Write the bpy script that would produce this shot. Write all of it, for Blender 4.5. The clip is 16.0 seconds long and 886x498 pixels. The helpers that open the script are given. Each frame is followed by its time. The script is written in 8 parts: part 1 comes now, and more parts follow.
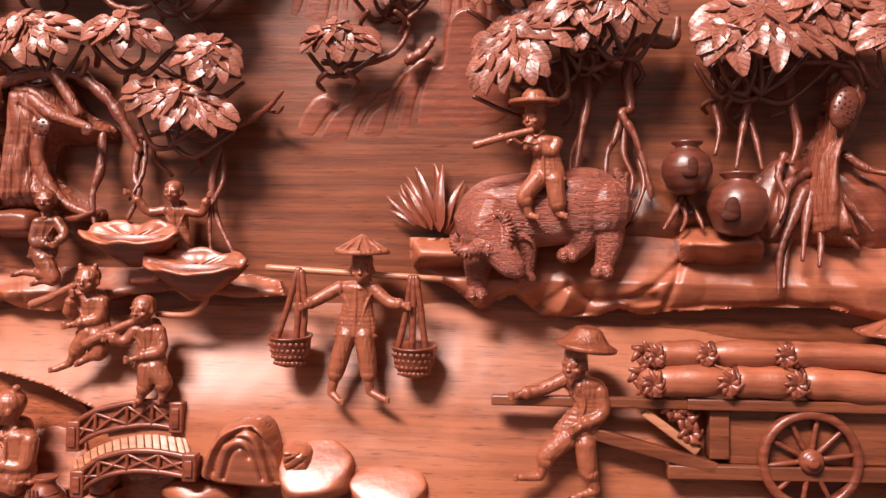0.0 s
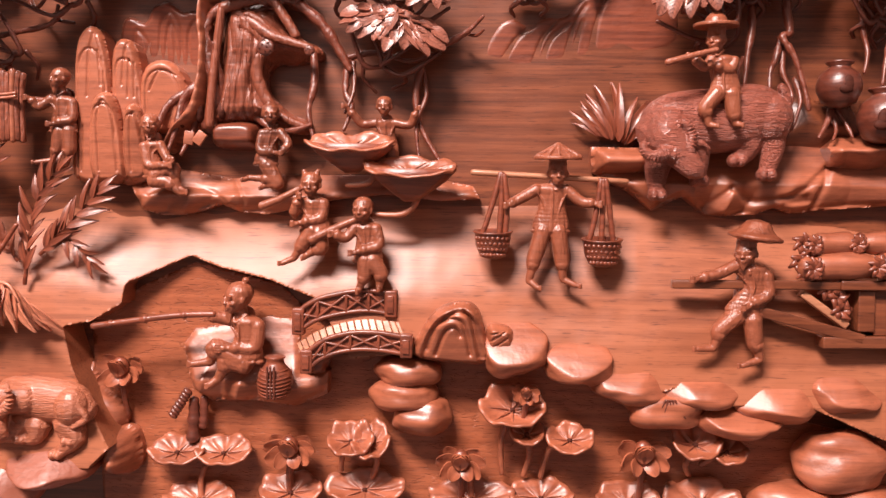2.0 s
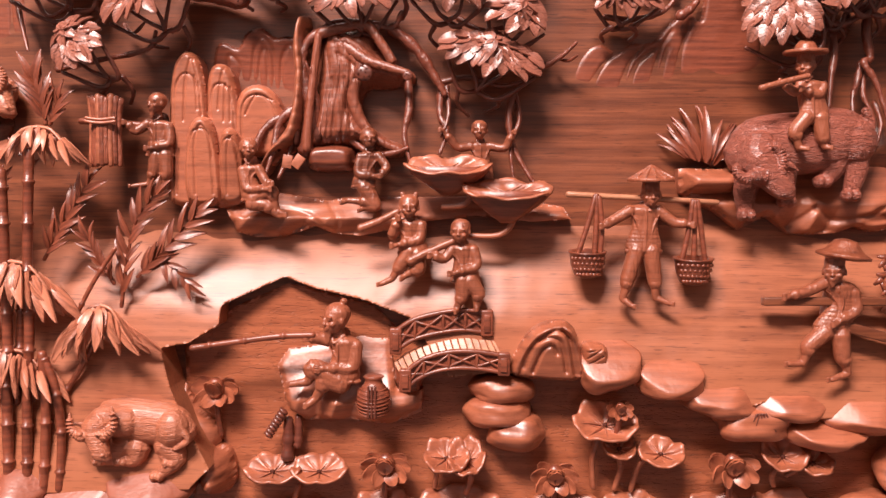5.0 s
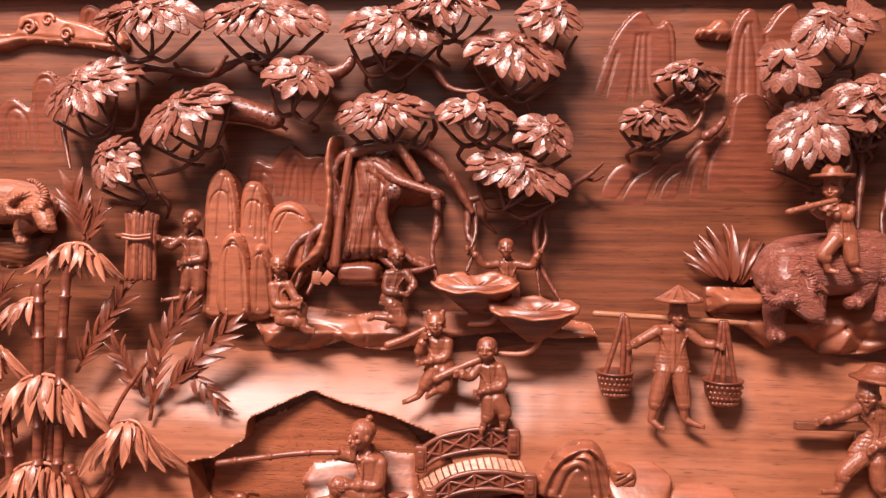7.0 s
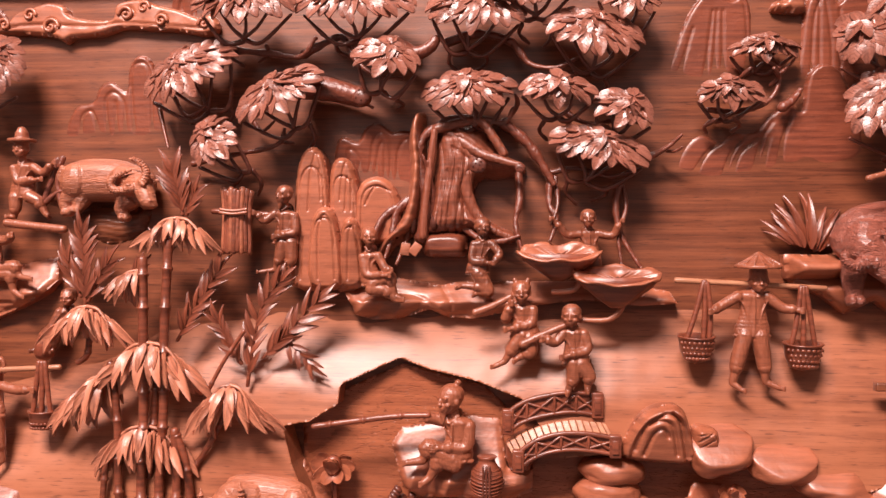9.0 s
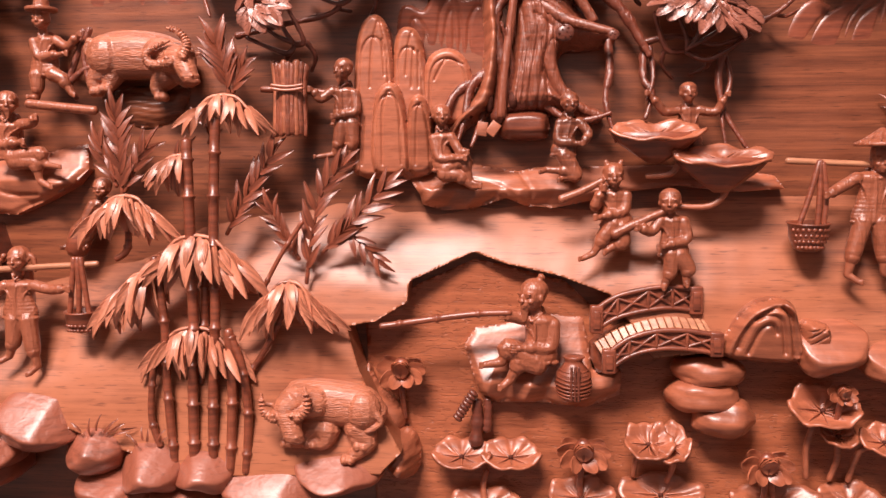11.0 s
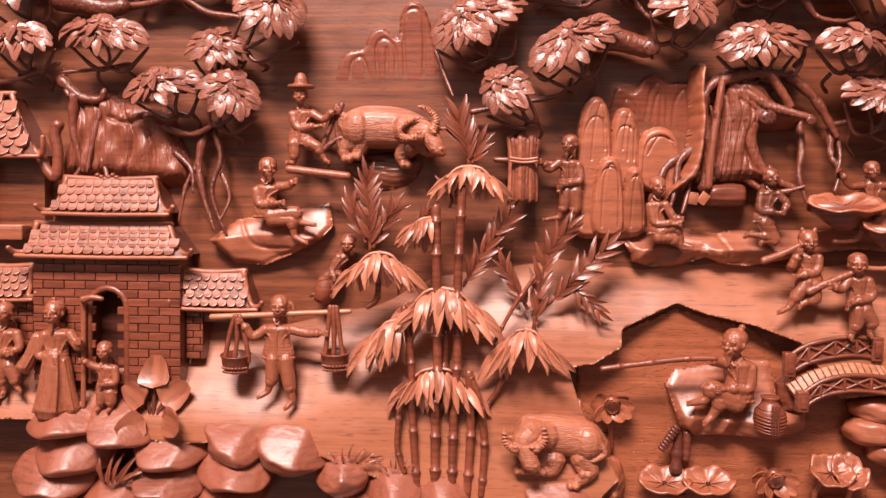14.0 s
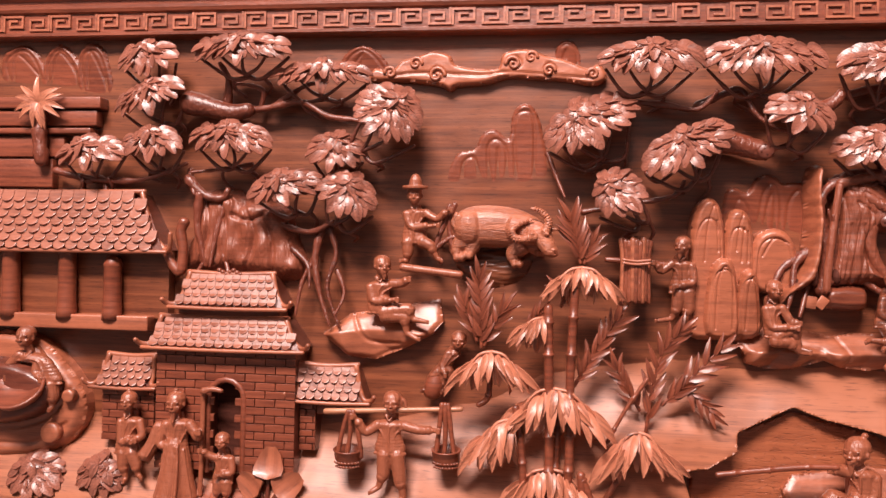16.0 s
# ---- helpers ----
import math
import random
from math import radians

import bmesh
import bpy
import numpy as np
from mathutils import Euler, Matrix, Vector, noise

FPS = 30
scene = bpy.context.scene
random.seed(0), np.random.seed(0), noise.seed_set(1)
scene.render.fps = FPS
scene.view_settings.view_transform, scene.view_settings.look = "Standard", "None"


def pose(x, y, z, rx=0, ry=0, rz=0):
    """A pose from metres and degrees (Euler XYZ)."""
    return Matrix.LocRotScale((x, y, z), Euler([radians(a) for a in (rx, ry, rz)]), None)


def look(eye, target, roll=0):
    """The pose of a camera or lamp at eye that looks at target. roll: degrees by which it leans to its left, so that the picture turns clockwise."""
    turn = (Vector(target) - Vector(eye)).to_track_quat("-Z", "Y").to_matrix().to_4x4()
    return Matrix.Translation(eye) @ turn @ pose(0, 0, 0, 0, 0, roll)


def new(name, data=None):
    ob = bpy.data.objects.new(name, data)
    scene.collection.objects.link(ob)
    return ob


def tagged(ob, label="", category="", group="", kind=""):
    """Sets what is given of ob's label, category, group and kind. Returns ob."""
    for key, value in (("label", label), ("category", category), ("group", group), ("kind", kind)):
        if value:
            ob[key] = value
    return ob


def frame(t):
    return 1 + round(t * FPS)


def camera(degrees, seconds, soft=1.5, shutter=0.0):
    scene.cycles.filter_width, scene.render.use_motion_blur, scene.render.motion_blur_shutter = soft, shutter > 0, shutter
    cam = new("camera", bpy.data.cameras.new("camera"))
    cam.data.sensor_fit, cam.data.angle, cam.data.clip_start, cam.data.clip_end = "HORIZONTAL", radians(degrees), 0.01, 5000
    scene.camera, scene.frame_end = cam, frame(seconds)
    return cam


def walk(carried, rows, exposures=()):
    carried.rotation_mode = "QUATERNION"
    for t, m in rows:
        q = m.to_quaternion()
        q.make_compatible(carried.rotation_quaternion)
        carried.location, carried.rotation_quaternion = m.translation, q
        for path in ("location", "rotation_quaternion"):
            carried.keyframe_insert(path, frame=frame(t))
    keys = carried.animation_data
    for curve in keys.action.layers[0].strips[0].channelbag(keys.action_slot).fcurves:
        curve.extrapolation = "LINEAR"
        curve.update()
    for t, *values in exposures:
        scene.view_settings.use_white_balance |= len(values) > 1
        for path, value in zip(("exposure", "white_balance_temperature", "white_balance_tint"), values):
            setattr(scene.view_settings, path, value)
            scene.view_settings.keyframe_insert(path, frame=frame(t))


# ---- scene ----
cam = camera(58.0, 16.0)
PATH = [
    (0, (0.22, -1.266, 1.329), (0.055, 0.727, 1.339), 0.8),
    (0.5, (0.139, -1.324, 1.327), (-0.011, 0.67, 1.322), 0.4),
    (1, (0.004, -1.377, 1.309), (-0.111, 0.619, 1.259), 0.2),
    (1.5, (-0.068, -1.434, 1.256), (-0.194, 0.561, 1.187), 0.2),
    (2, (-0.129, -1.471, 1.241), (-0.224, 0.524, 1.138), 0.7),
    (2.5, (-0.183, -1.505, 1.21), (-0.244, 0.491, 1.108), 0.5),
    (3, (-0.251, -1.538, 1.188), (-0.269, 0.458, 1.06), 0.1),
    (3.2, (-0.275, -1.539, 1.193), (-0.273, 0.456, 1.047), -0.2),
    (5.3, (-0.342, -1.5, 1.268), (-0.387, 0.499, 1.211), 0.5),
    (5.5, (-0.338, -1.496, 1.268), (-0.389, 0.503, 1.232), 0.6),
    (6, (-0.338, -1.499, 1.298), (-0.403, 0.5, 1.293), 0.5),
    (6.5, (-0.335, -1.502, 1.324), (-0.424, 0.495, 1.365), 0.5),
    (7, (-0.341, -1.517, 1.367), (-0.447, 0.479, 1.433), 0.8),
    (7.5, (-0.356, -1.539, 1.395), (-0.487, 0.455, 1.482), 0.8),
    (7.7, (-0.372, -1.551, 1.395), (-0.492, 0.443, 1.493), 0.8),
    (8, (-0.39, -1.565, 1.388), (-0.55, 0.427, 1.482), 0.6),
    (8.5, (-0.415, -1.587, 1.366), (-0.589, 0.403, 1.45), 0.5),
    (9, (-0.448, -1.579, 1.317), (-0.617, 0.413, 1.373), 0.3),
    (9.5, (-0.482, -1.534, 1.273), (-0.642, 0.46, 1.294), 0.3),
    (9.7, (-0.5, -1.508, 1.252), (-0.657, 0.486, 1.259), 0.3),
    (11.8, (-0.735, -1.432, 1.233), (-0.867, 0.558, 1.08), -0.4),
    (12, (-0.778, -1.465, 1.233), (-0.89, 0.526, 1.085), -0.2),
    (12.5, (-0.883, -1.544, 1.242), (-0.946, 0.45, 1.101), -0.0),
    (13, (-0.967, -1.605, 1.251), (-1.027, 0.39, 1.125), 0.1),
    (13.5, (-1.017, -1.633, 1.282), (-1.092, 0.362, 1.171), 0.4),
    (14, (-1.053, -1.66, 1.324), (-1.157, 0.335, 1.235), 0.7),
    (14.5, (-1.087, -1.663, 1.333), (-1.223, 0.332, 1.284), 0.9),
    (15, (-1.117, -1.653, 1.376), (-1.307, 0.338, 1.351), 0.9),
    (15.5, (-1.141, -1.661, 1.4), (-1.371, 0.326, 1.397), 1.1),
    (16, (-1.154, -1.69, 1.431), (-1.412, 0.294, 1.452), 1.2),
]
walk(cam, [(t, look(eye, target, roll)) for t, eye, target, roll in PATH],
     exposures=((0.0, 0.06), (2.5, 0.08), (5.5, 0.0), (7.5, -0.08), (9.5, -0.05), (12.5, -0.04), (14.5, -0.12), (16.0, -0.2)))

# ---- world, lamps, exposure ----
world = bpy.data.worlds.new("room_air")
scene.world = world
world.use_nodes = True
world.node_tree.nodes["Background"].inputs[0].default_value = (1.0, 0.93, 0.88, 1)
world.node_tree.nodes["Background"].inputs[1].default_value = 0.005


def area_lamp(name, eye, target, sx, sy, power, colour):
    data = bpy.data.lights.new(name, "AREA")
    data.shape, data.size, data.size_y, data.energy, data.color = "RECTANGLE", sx, sy, power, colour
    ob = new(name, data)
    ob.matrix_world = look(eye, target)
    return ob


# unseen key lamp, hung free below the ceiling, placed by the shadows' direction
area_lamp("ceiling_light_panel", (-2.0, -4.0, 5.8), (-0.9, 0.0, 1.0), 2.6, 1.0, 985, (1.0, 0.83, 0.78))
# added frontal fill; the facing wall has no window
area_lamp("window_daylight", (-0.9, -4.4, 2.6), (-0.8, 0.0, 1.2), 4.2, 1.5, 5, (1.0, 0.84, 0.82))


# ---- materials ----
def wood(name, light, dark, rough=0.36, coat=0.45, scale=1.0, bump=0.12, vary=0.25, gloss=0.5):
    m = bpy.data.materials.new(name)
    m.use_nodes = True
    nt = m.node_tree
    n, l = nt.nodes, nt.links
    bsdf = n["Principled BSDF"]
    co = n.new("ShaderNodeTexCoord")
    info = n.new("ShaderNodeObjectInfo")
    shift = n.new("ShaderNodeVectorMath")
    shift.operation = "ADD"
    l.new(co.outputs["Object"], shift.inputs[0])
    l.new(info.outputs["Random"], shift.inputs[1])
    mp = n.new("ShaderNodeMapping")
    mp.inputs["Scale"].default_value = (2.2 * scale, (90 if scale == 1.0 else 9) * scale, (90 if scale == 1.0 else 46) * scale)
    l.new(shift.outputs[0], mp.inputs[0])
    fibre = n.new("ShaderNodeTexNoise")
    fibre.inputs["Scale"].default_value, fibre.inputs["Detail"].default_value, fibre.inputs["Roughness"].default_value = 2.0, 8, 0.68
    fibre.inputs["Distortion"].default_value = 0.5
    l.new(mp.outputs[0], fibre.inputs["Vector"])
    mp2 = n.new("ShaderNodeMapping")
    mp2.inputs["Scale"].default_value = (1.0, 7 if scale == 1.0 else 2, 7)
    l.new(shift.outputs[0], mp2.inputs[0])
    band = n.new("ShaderNodeTexWave")
    band.wave_type, band.bands_direction = "BANDS", "Z"
    band.inputs["Scale"].default_value, band.inputs["Distortion"].default_value = 1.6 * scale, 9
    band.inputs["Detail"].default_value, band.inputs["Detail Scale"].default_value = 3, 0.6
    l.new(mp2.outputs[0], band.inputs["Vector"])
    blot = n.new("ShaderNodeTexNoise")
    blot.inputs["Scale"].default_value, blot.inputs["Detail"].default_value = 5.0, 4
    l.new(shift.outputs[0], blot.inputs["Vector"])
    mixa = n.new("ShaderNodeMath")
    mixa.operation = "MULTIPLY_ADD"
    mixa.inputs[1].default_value = 0.14
    l.new(band.outputs["Fac"], mixa.inputs[0])
    l.new(fibre.outputs["Fac"], mixa.inputs[2])
    mixb = n.new("ShaderNodeMath")
    mixb.operation = "MULTIPLY_ADD"
    mixb.inputs[1].default_value = vary * 2
    l.new(blot.outputs["Fac"], mixb.inputs[0])
    l.new(mixa.outputs[0], mixb.inputs[2])
    ramp = n.new("ShaderNodeValToRGB")
    ramp.color_ramp.elements[0].position, ramp.color_ramp.elements[1].position = 0.5, 1.15 if vary > 0.4 else 1.05
    ramp.color_ramp.elements[0].color, ramp.color_ramp.elements[1].color = (*dark, 1), (*light, 1)
    tone = n.new("ShaderNodeMath")
    tone.operation = "MULTIPLY_ADD"
    tone.inputs[1].default_value = 0.26 if vary > 0.35 else 0.06
    l.new(info.outputs["Random"], tone.inputs[0])
    l.new(mixb.outputs[0], tone.inputs[2])
    less = n.new("ShaderNodeMath")
    less.operation = "SUBTRACT"
    less.inputs[1].default_value = 0.13 if vary > 0.35 else 0.03
    l.new(tone.outputs[0], less.inputs[0])
    l.new(less.outputs[0], ramp.inputs[0])
    mp3 = n.new("ShaderNodeMapping")
    mp3.inputs["Scale"].default_value = (26, 150, 330)
    l.new(shift.outputs[0], mp3.inputs[0])
    pore = n.new("ShaderNodeTexNoise")
    pore.inputs["Scale"].default_value, pore.inputs["Detail"].default_value = 1.0, 2
    l.new(mp3.outputs[0], pore.inputs["Vector"])
    fleck = n.new("ShaderNodeMapRange")
    fleck.inputs["From Min"].default_value, fleck.inputs["From Max"].default_value = 0.60, 0.70
    fleck.inputs["To Max"].default_value = 0.6 if scale == 1.0 else 0.3
    l.new(pore.outputs["Fac"], fleck.inputs["Value"])
    stain = n.new("ShaderNodeMix")
    stain.data_type = "RGBA"
    stain.inputs[7].default_value = (dark[0] * 0.55, dark[1] * 0.5, dark[2] * 0.5, 1)
    l.new(fleck.outputs[0], stain.inputs[0])
    l.new(ramp.outputs[0], stain.inputs[6])
    l.new(stain.outputs[2], bsdf.inputs["Base Color"])
    rr = n.new("ShaderNodeMapRange")
    rr.inputs["To Min"].default_value, rr.inputs["To Max"].default_value = rough - 0.1, rough + 0.14
    l.new(blot.outputs["Fac"], rr.inputs["Value"])
    l.new(rr.outputs[0], bsdf.inputs["Roughness"])
    fine = n.new("ShaderNodeTexNoise")
    fine.inputs["Scale"].default_value, fine.inputs["Detail"].default_value = 90.0, 3
    l.new(mp2.outputs[0], fine.inputs["Vector"])
    add = n.new("ShaderNodeMath")
    l.new(fibre.outputs["Fac"], add.inputs[0])
    l.new(fine.outputs["Fac"], add.inputs[1])
    bp = n.new("ShaderNodeBump")
    bp.inputs["Strength"].default_value, bp.inputs["Distance"].default_value = bump, 0.004
    l.new(add.outputs[0], bp.inputs["Height"])
    if scale != 1.0:
        tool = n.new("ShaderNodeTexNoise")
        tool.inputs["Scale"].default_value, tool.inputs["Detail"].default_value = 95.0, 1.5
        l.new(shift.outputs[0], tool.inputs["Vector"])
        hewn = n.new("ShaderNodeBump")
        hewn.inputs["Strength"].default_value, hewn.inputs["Distance"].default_value = 0.16, 0.005
        l.new(tool.outputs["Fac"], hewn.inputs["Height"])
        l.new(hewn.outputs[0], bp.inputs["Normal"])
    l.new(bp.outputs[0], bsdf.inputs["Normal"])
    bsdf.inputs["Coat Weight"].default_value, bsdf.inputs["Coat Roughness"].default_value, bsdf.inputs["Coat IOR"].default_value = coat, 0.32, 1.5
    bsdf.inputs["Specular IOR Level"].default_value = gloss
    return m


BOARD = wood("polished_rosewood_board", (0.265, 0.078, 0.033), (0.073, 0.017, 0.008), 0.36, 0.5, 1.0, 0.09, 0.2)
RED = wood("carved_rosewood", (0.260, 0.065, 0.031), (0.067, 0.014, 0.008), 0.37, 0.45, 2.0, 0.12, 0.3)
DARK = wood("dark_rosewood", (0.160, 0.039, 0.021), (0.050, 0.011, 0.007), 0.36, 0.5, 2.0, 0.14, 0.3)
STONE = wood("smooth_carved_rosewood", (0.42, 0.125, 0.060), (0.15, 0.038, 0.018), 0.42, 0.4, 1.2, 0.06, 0.3, 0.7)
# smoother and paler than BOARD; the slope's caught light is in its colour
GROUND = wood("worn_polished_lit_ground", (0.40, 0.128, 0.058), (0.165, 0.042, 0.018), 0.48, 0.22, 1.0, 0.05, 0.45, 0.6)
LEAF = wood("waxed_leaf_wood", (0.328, 0.111, 0.071), (0.084, 0.022, 0.013), 0.36, 0.5, 3.0, 0.12, 0.4)
SCALE = wood("roof_tile_wood", (0.336, 0.113, 0.067), (0.118, 0.032, 0.018), 0.38, 0.4, 3.0, 0.12, 0.4)
PALE = wood("worn_pale_wood", (0.56, 0.25, 0.135), (0.32, 0.115, 0.060), 0.38, 0.4, 2.0, 0.10, 0.2)
# near-black: the shade inside holes, gaps and recesses is put into this colour
HOLE_SHADE = wood("hole_shade_wood", (0.10, 0.03, 0.02), (0.05, 0.015, 0.01), 0.6, 0.0, 2.0, 0.1, 0.2, 0.1)


def plaster(name, colour):
    m = bpy.data.materials.new(name)
    m.use_nodes = True
    n, l = m.node_tree.nodes, m.node_tree.links
    t = n.new("ShaderNodeTexNoise")
    t.inputs["Scale"].default_value, t.inputs["Detail"].default_value = 14, 5
    r = n.new("ShaderNodeValToRGB")
    r.color_ramp.elements[0].color = (*[c * 0.85 for c in colour], 1)
    r.color_ramp.elements[1].color = (*colour, 1)
    l.new(t.outputs["Fac"], r.inputs[0])
    l.new(r.outputs[0], n["Principled BSDF"].inputs["Base Color"])
    n["Principled BSDF"].inputs["Roughness"].default_value = 0.8
    return m


# tones of the unseen room, chosen for how much light they bounce
WALL = plaster("unseen_wall_plaster", (0.20, 0.165, 0.15))
TILE = plaster("grey_floor", (0.10, 0.085, 0.08))


def hairy(m, amount, size, stretch=(0.28, 1, 1), turn=0.5, depth=0.004):
    """Chiselled strokes, as hair, bark or folds cut into the wood."""
    n, l = m.node_tree.nodes, m.node_tree.links
    co = n.new("ShaderNodeTexCoord")
    mp = n.new("ShaderNodeMapping")
    mp.inputs["Scale"].default_value, mp.inputs["Rotation"].default_value = [size * q for q in stretch], (0, turn, 0)
    l.new(co.outputs["Object"], mp.inputs[0])
    v = n.new("ShaderNodeTexNoise")
    v.inputs["Scale"].default_value, v.inputs["Detail"].default_value, v.inputs["Distortion"].default_value = 1.0, 2.0, 0.6
    l.new(mp.outputs[0], v.inputs["Vector"])
    cut = n.new("ShaderNodeMapRange")
    cut.inputs["From Min"].default_value, cut.inputs["From Max"].default_value = 0.36, 0.60
    l.new(v.outputs[0], cut.inputs["Value"])
    b = n.new("ShaderNodeBump")
    b.inputs["Strength"].default_value, b.inputs["Distance"].default_value = amount, depth
    l.new(cut.outputs[0], b.inputs["Height"])
    bsdf = n["Principled BSDF"]
    l.new(bsdf.inputs["Normal"].links[0].from_socket, b.inputs["Normal"])
    l.new(b.outputs[0], bsdf.inputs["Normal"])
    return m


SHAGGY = hairy(wood("shaggy_red_hide", (0.37, 0.105, 0.066), (0.085, 0.020, 0.012), 0.36, 0.4, 2.0, 0.1, 0.3), 0.9, 430, (0.18, 0.8, 1), 0.5, 0.003)
HIDE = hairy(wood("combed_light_hide", (0.46, 0.150, 0.078), (0.17, 0.045, 0.022), 0.4, 0.4, 1.2, 0.05, 0.3), 0.7, 360, (0.14, 0.8, 1), 0.1, 0.0014)
BARK = hairy(wood("ridged_bark", (0.252, 0.066, 0.033), (0.076, 0.018, 0.009), 0.4, 0.35, 2.0, 0.2, 0.4), 0.5, 120, (1, 1, 0.16), 0.12, 0.003)


def veined(m, pitch):
    """Slanting side veins cut into a leaf, on both sides of its rib."""
    n, l = m.node_tree.nodes, m.node_tree.links
    co = n.new("ShaderNodeTexCoord")
    sep = n.new("ShaderNodeSeparateXYZ")
    l.new(co.outputs["Object"], sep.inputs[0])
    side = n.new("ShaderNodeMath")
    side.operation = "ABSOLUTE"
    l.new(sep.outputs["Z"], side.inputs[0])
    run = n.new("ShaderNodeMath")
    run.operation = "MULTIPLY_ADD"
    run.inputs[1].default_value = -0.9
    l.new(side.outputs[0], run.inputs[0])
    l.new(sep.outputs["X"], run.inputs[2])
    turn = n.new("ShaderNodeMath")
    turn.operation = "MULTIPLY"
    turn.inputs[1].default_value = 6.2832 / pitch
    l.new(run.outputs[0], turn.inputs[0])
    sine = n.new("ShaderNodeMath")
    sine.operation = "SINE"
    l.new(turn.outputs[0], sine.inputs[0])
    cut = n.new("ShaderNodeMapRange")
    cut.inputs["From Min"].default_value, cut.inputs["From Max"].default_value = 0.72, 0.95
    cut.inputs["To Min"].default_value, cut.inputs["To Max"].default_value = 1.0, 0.0
    l.new(sine.outputs[0], cut.inputs["Value"])
    b = n.new("ShaderNodeBump")
    b.inputs["Strength"].default_value, b.inputs["Distance"].default_value = 0.9, 0.0016
    l.new(cut.outputs[0], b.inputs["Height"])
    bsdf = n["Principled BSDF"]
    l.new(bsdf.inputs["Normal"].links[0].from_socket, b.inputs["Normal"])
    l.new(b.outputs[0], bsdf.inputs["Normal"])
    return m


veined(LEAF, 0.0062)
BAMBOO = wood("bamboo_leaf_wood", (0.52, 0.185, 0.105), (0.09, 0.022, 0.012), 0.40, 0.4, 3.0, 0.14, 0.45)
CLOTH = hairy(wood("carved_garment_wood", (0.305, 0.088, 0.043), (0.066, 0.014, 0.007), 0.38, 0.45, 2.0, 0.14, 0.4), 0.4, 110, (1, 1, 0.25), 0.4, 0.0025)
ROCK = hairy(wood("chiselled_boulder_wood", (0.302, 0.084, 0.044), (0.076, 0.018, 0.009), 0.46, 0.35, 2.0, 0.06, 0.5, 0.8), 0.22, 34, (0.7, 1, 1), 0.4)
LIMB = hairy(wood("knotty_branch_wood", (0.19, 0.045, 0.023), (0.055, 0.012, 0.007), 0.36, 0.5, 2.0, 0.2, 0.4), 0.5, 120, (1, 1, 0.4), 0.3, 0.0025)


def dashed(m, reach):
    """Short level chisel ticks cut into still water."""
    n, l = m.node_tree.nodes, m.node_tree.links
    co = n.new("ShaderNodeTexCoord")
    mp = n.new("ShaderNodeMapping")
    mp.inputs["Scale"].default_value = (70, 70, 400)
    l.new(co.outputs["Object"], mp.inputs[0])
    v = n.new("ShaderNodeTexNoise")
    v.inputs["Scale"].default_value, v.inputs["Detail"].default_value = 1.0, 1.0
    l.new(mp.outputs[0], v.inputs["Vector"])
    cut = n.new("ShaderNodeMapRange")
    cut.inputs["From Min"].default_value, cut.inputs["From Max"].default_value = 0.60, 0.68
    cut.inputs["To Min"].default_value, cut.inputs["To Max"].default_value = 1.0, 0.0
    l.new(v.outputs["Fac"], cut.inputs["Value"])
    b = n.new("ShaderNodeBump")
    b.inputs["Strength"].default_value, b.inputs["Distance"].default_value = 0.9, reach
    l.new(cut.outputs[0], b.inputs["Height"])
    bsdf = n["Principled BSDF"]
    l.new(bsdf.inputs["Normal"].links[0].from_socket, b.inputs["Normal"])
    l.new(b.outputs[0], bsdf.inputs["Normal"])
    return m


WATER = dashed(wood("chiselled_water_wood", (0.43, 0.128, 0.056), (0.20, 0.050, 0.021), 0.38, 0.4, 1.0, 0.09, 0.25), 0.0016)


# ---- building helpers: x along the board, z up, d = how far a place stands out of the board ----
def at(p, d):
    return Vector((p[0], -d, p[1]))


def thing(name, label, category, group="", kind="", where=(0, 0, 0)):
    ob = new(name)
    ob.empty_display_size = 0.02
    ob.location = where
    return tagged(ob, label, category, group, kind)


def smooth_mesh(me, on=True):
    me.polygons.foreach_set("use_smooth", [on] * len(me.polygons))


def part(name, bm, material, parent=None, label="", smooth=True):
    if isinstance(bm, bmesh.types.BMesh):
        me = bpy.data.meshes.new(name)
        bm.normal_update()
        bm.to_mesh(me)
        bm.free()
        smooth_mesh(me, smooth)
    else:
        me = bm
    if not me.materials:
        me.materials.append(material)
    ob = new(name, me)
    if parent is not None:
        ob.parent = parent
        ob.matrix_parent_inverse = Matrix.Translation(parent.location).inverted() if parent.parent is None else Matrix()
    if label:
        ob["label"] = label
    return ob


def spline(pts, k=4, closed=False):
    """A smooth line through the points, k steps between two."""
    a = [np.array(p, float) for p in pts]
    n, out = len(a), []
    for i in range(n if closed else n - 1):
        if closed:
            p0, p1, p2, p3 = a[i - 1], a[i], a[(i + 1) % n], a[(i + 2) % n]
        else:
            p0, p1, p2, p3 = a[max(i - 1, 0)], a[i], a[i + 1], a[min(i + 2, n - 1)]
        for s in range(k):
            t = s / k
            out.append(0.5 * (2 * p1 + (p2 - p0) * t + (2 * p0 - 5 * p1 + 4 * p2 - p3) * t ** 2 + (3 * p1 - p0 - 3 * p2 + p3) * t ** 3))
    if not closed:
        out.append(a[-1])
    return out


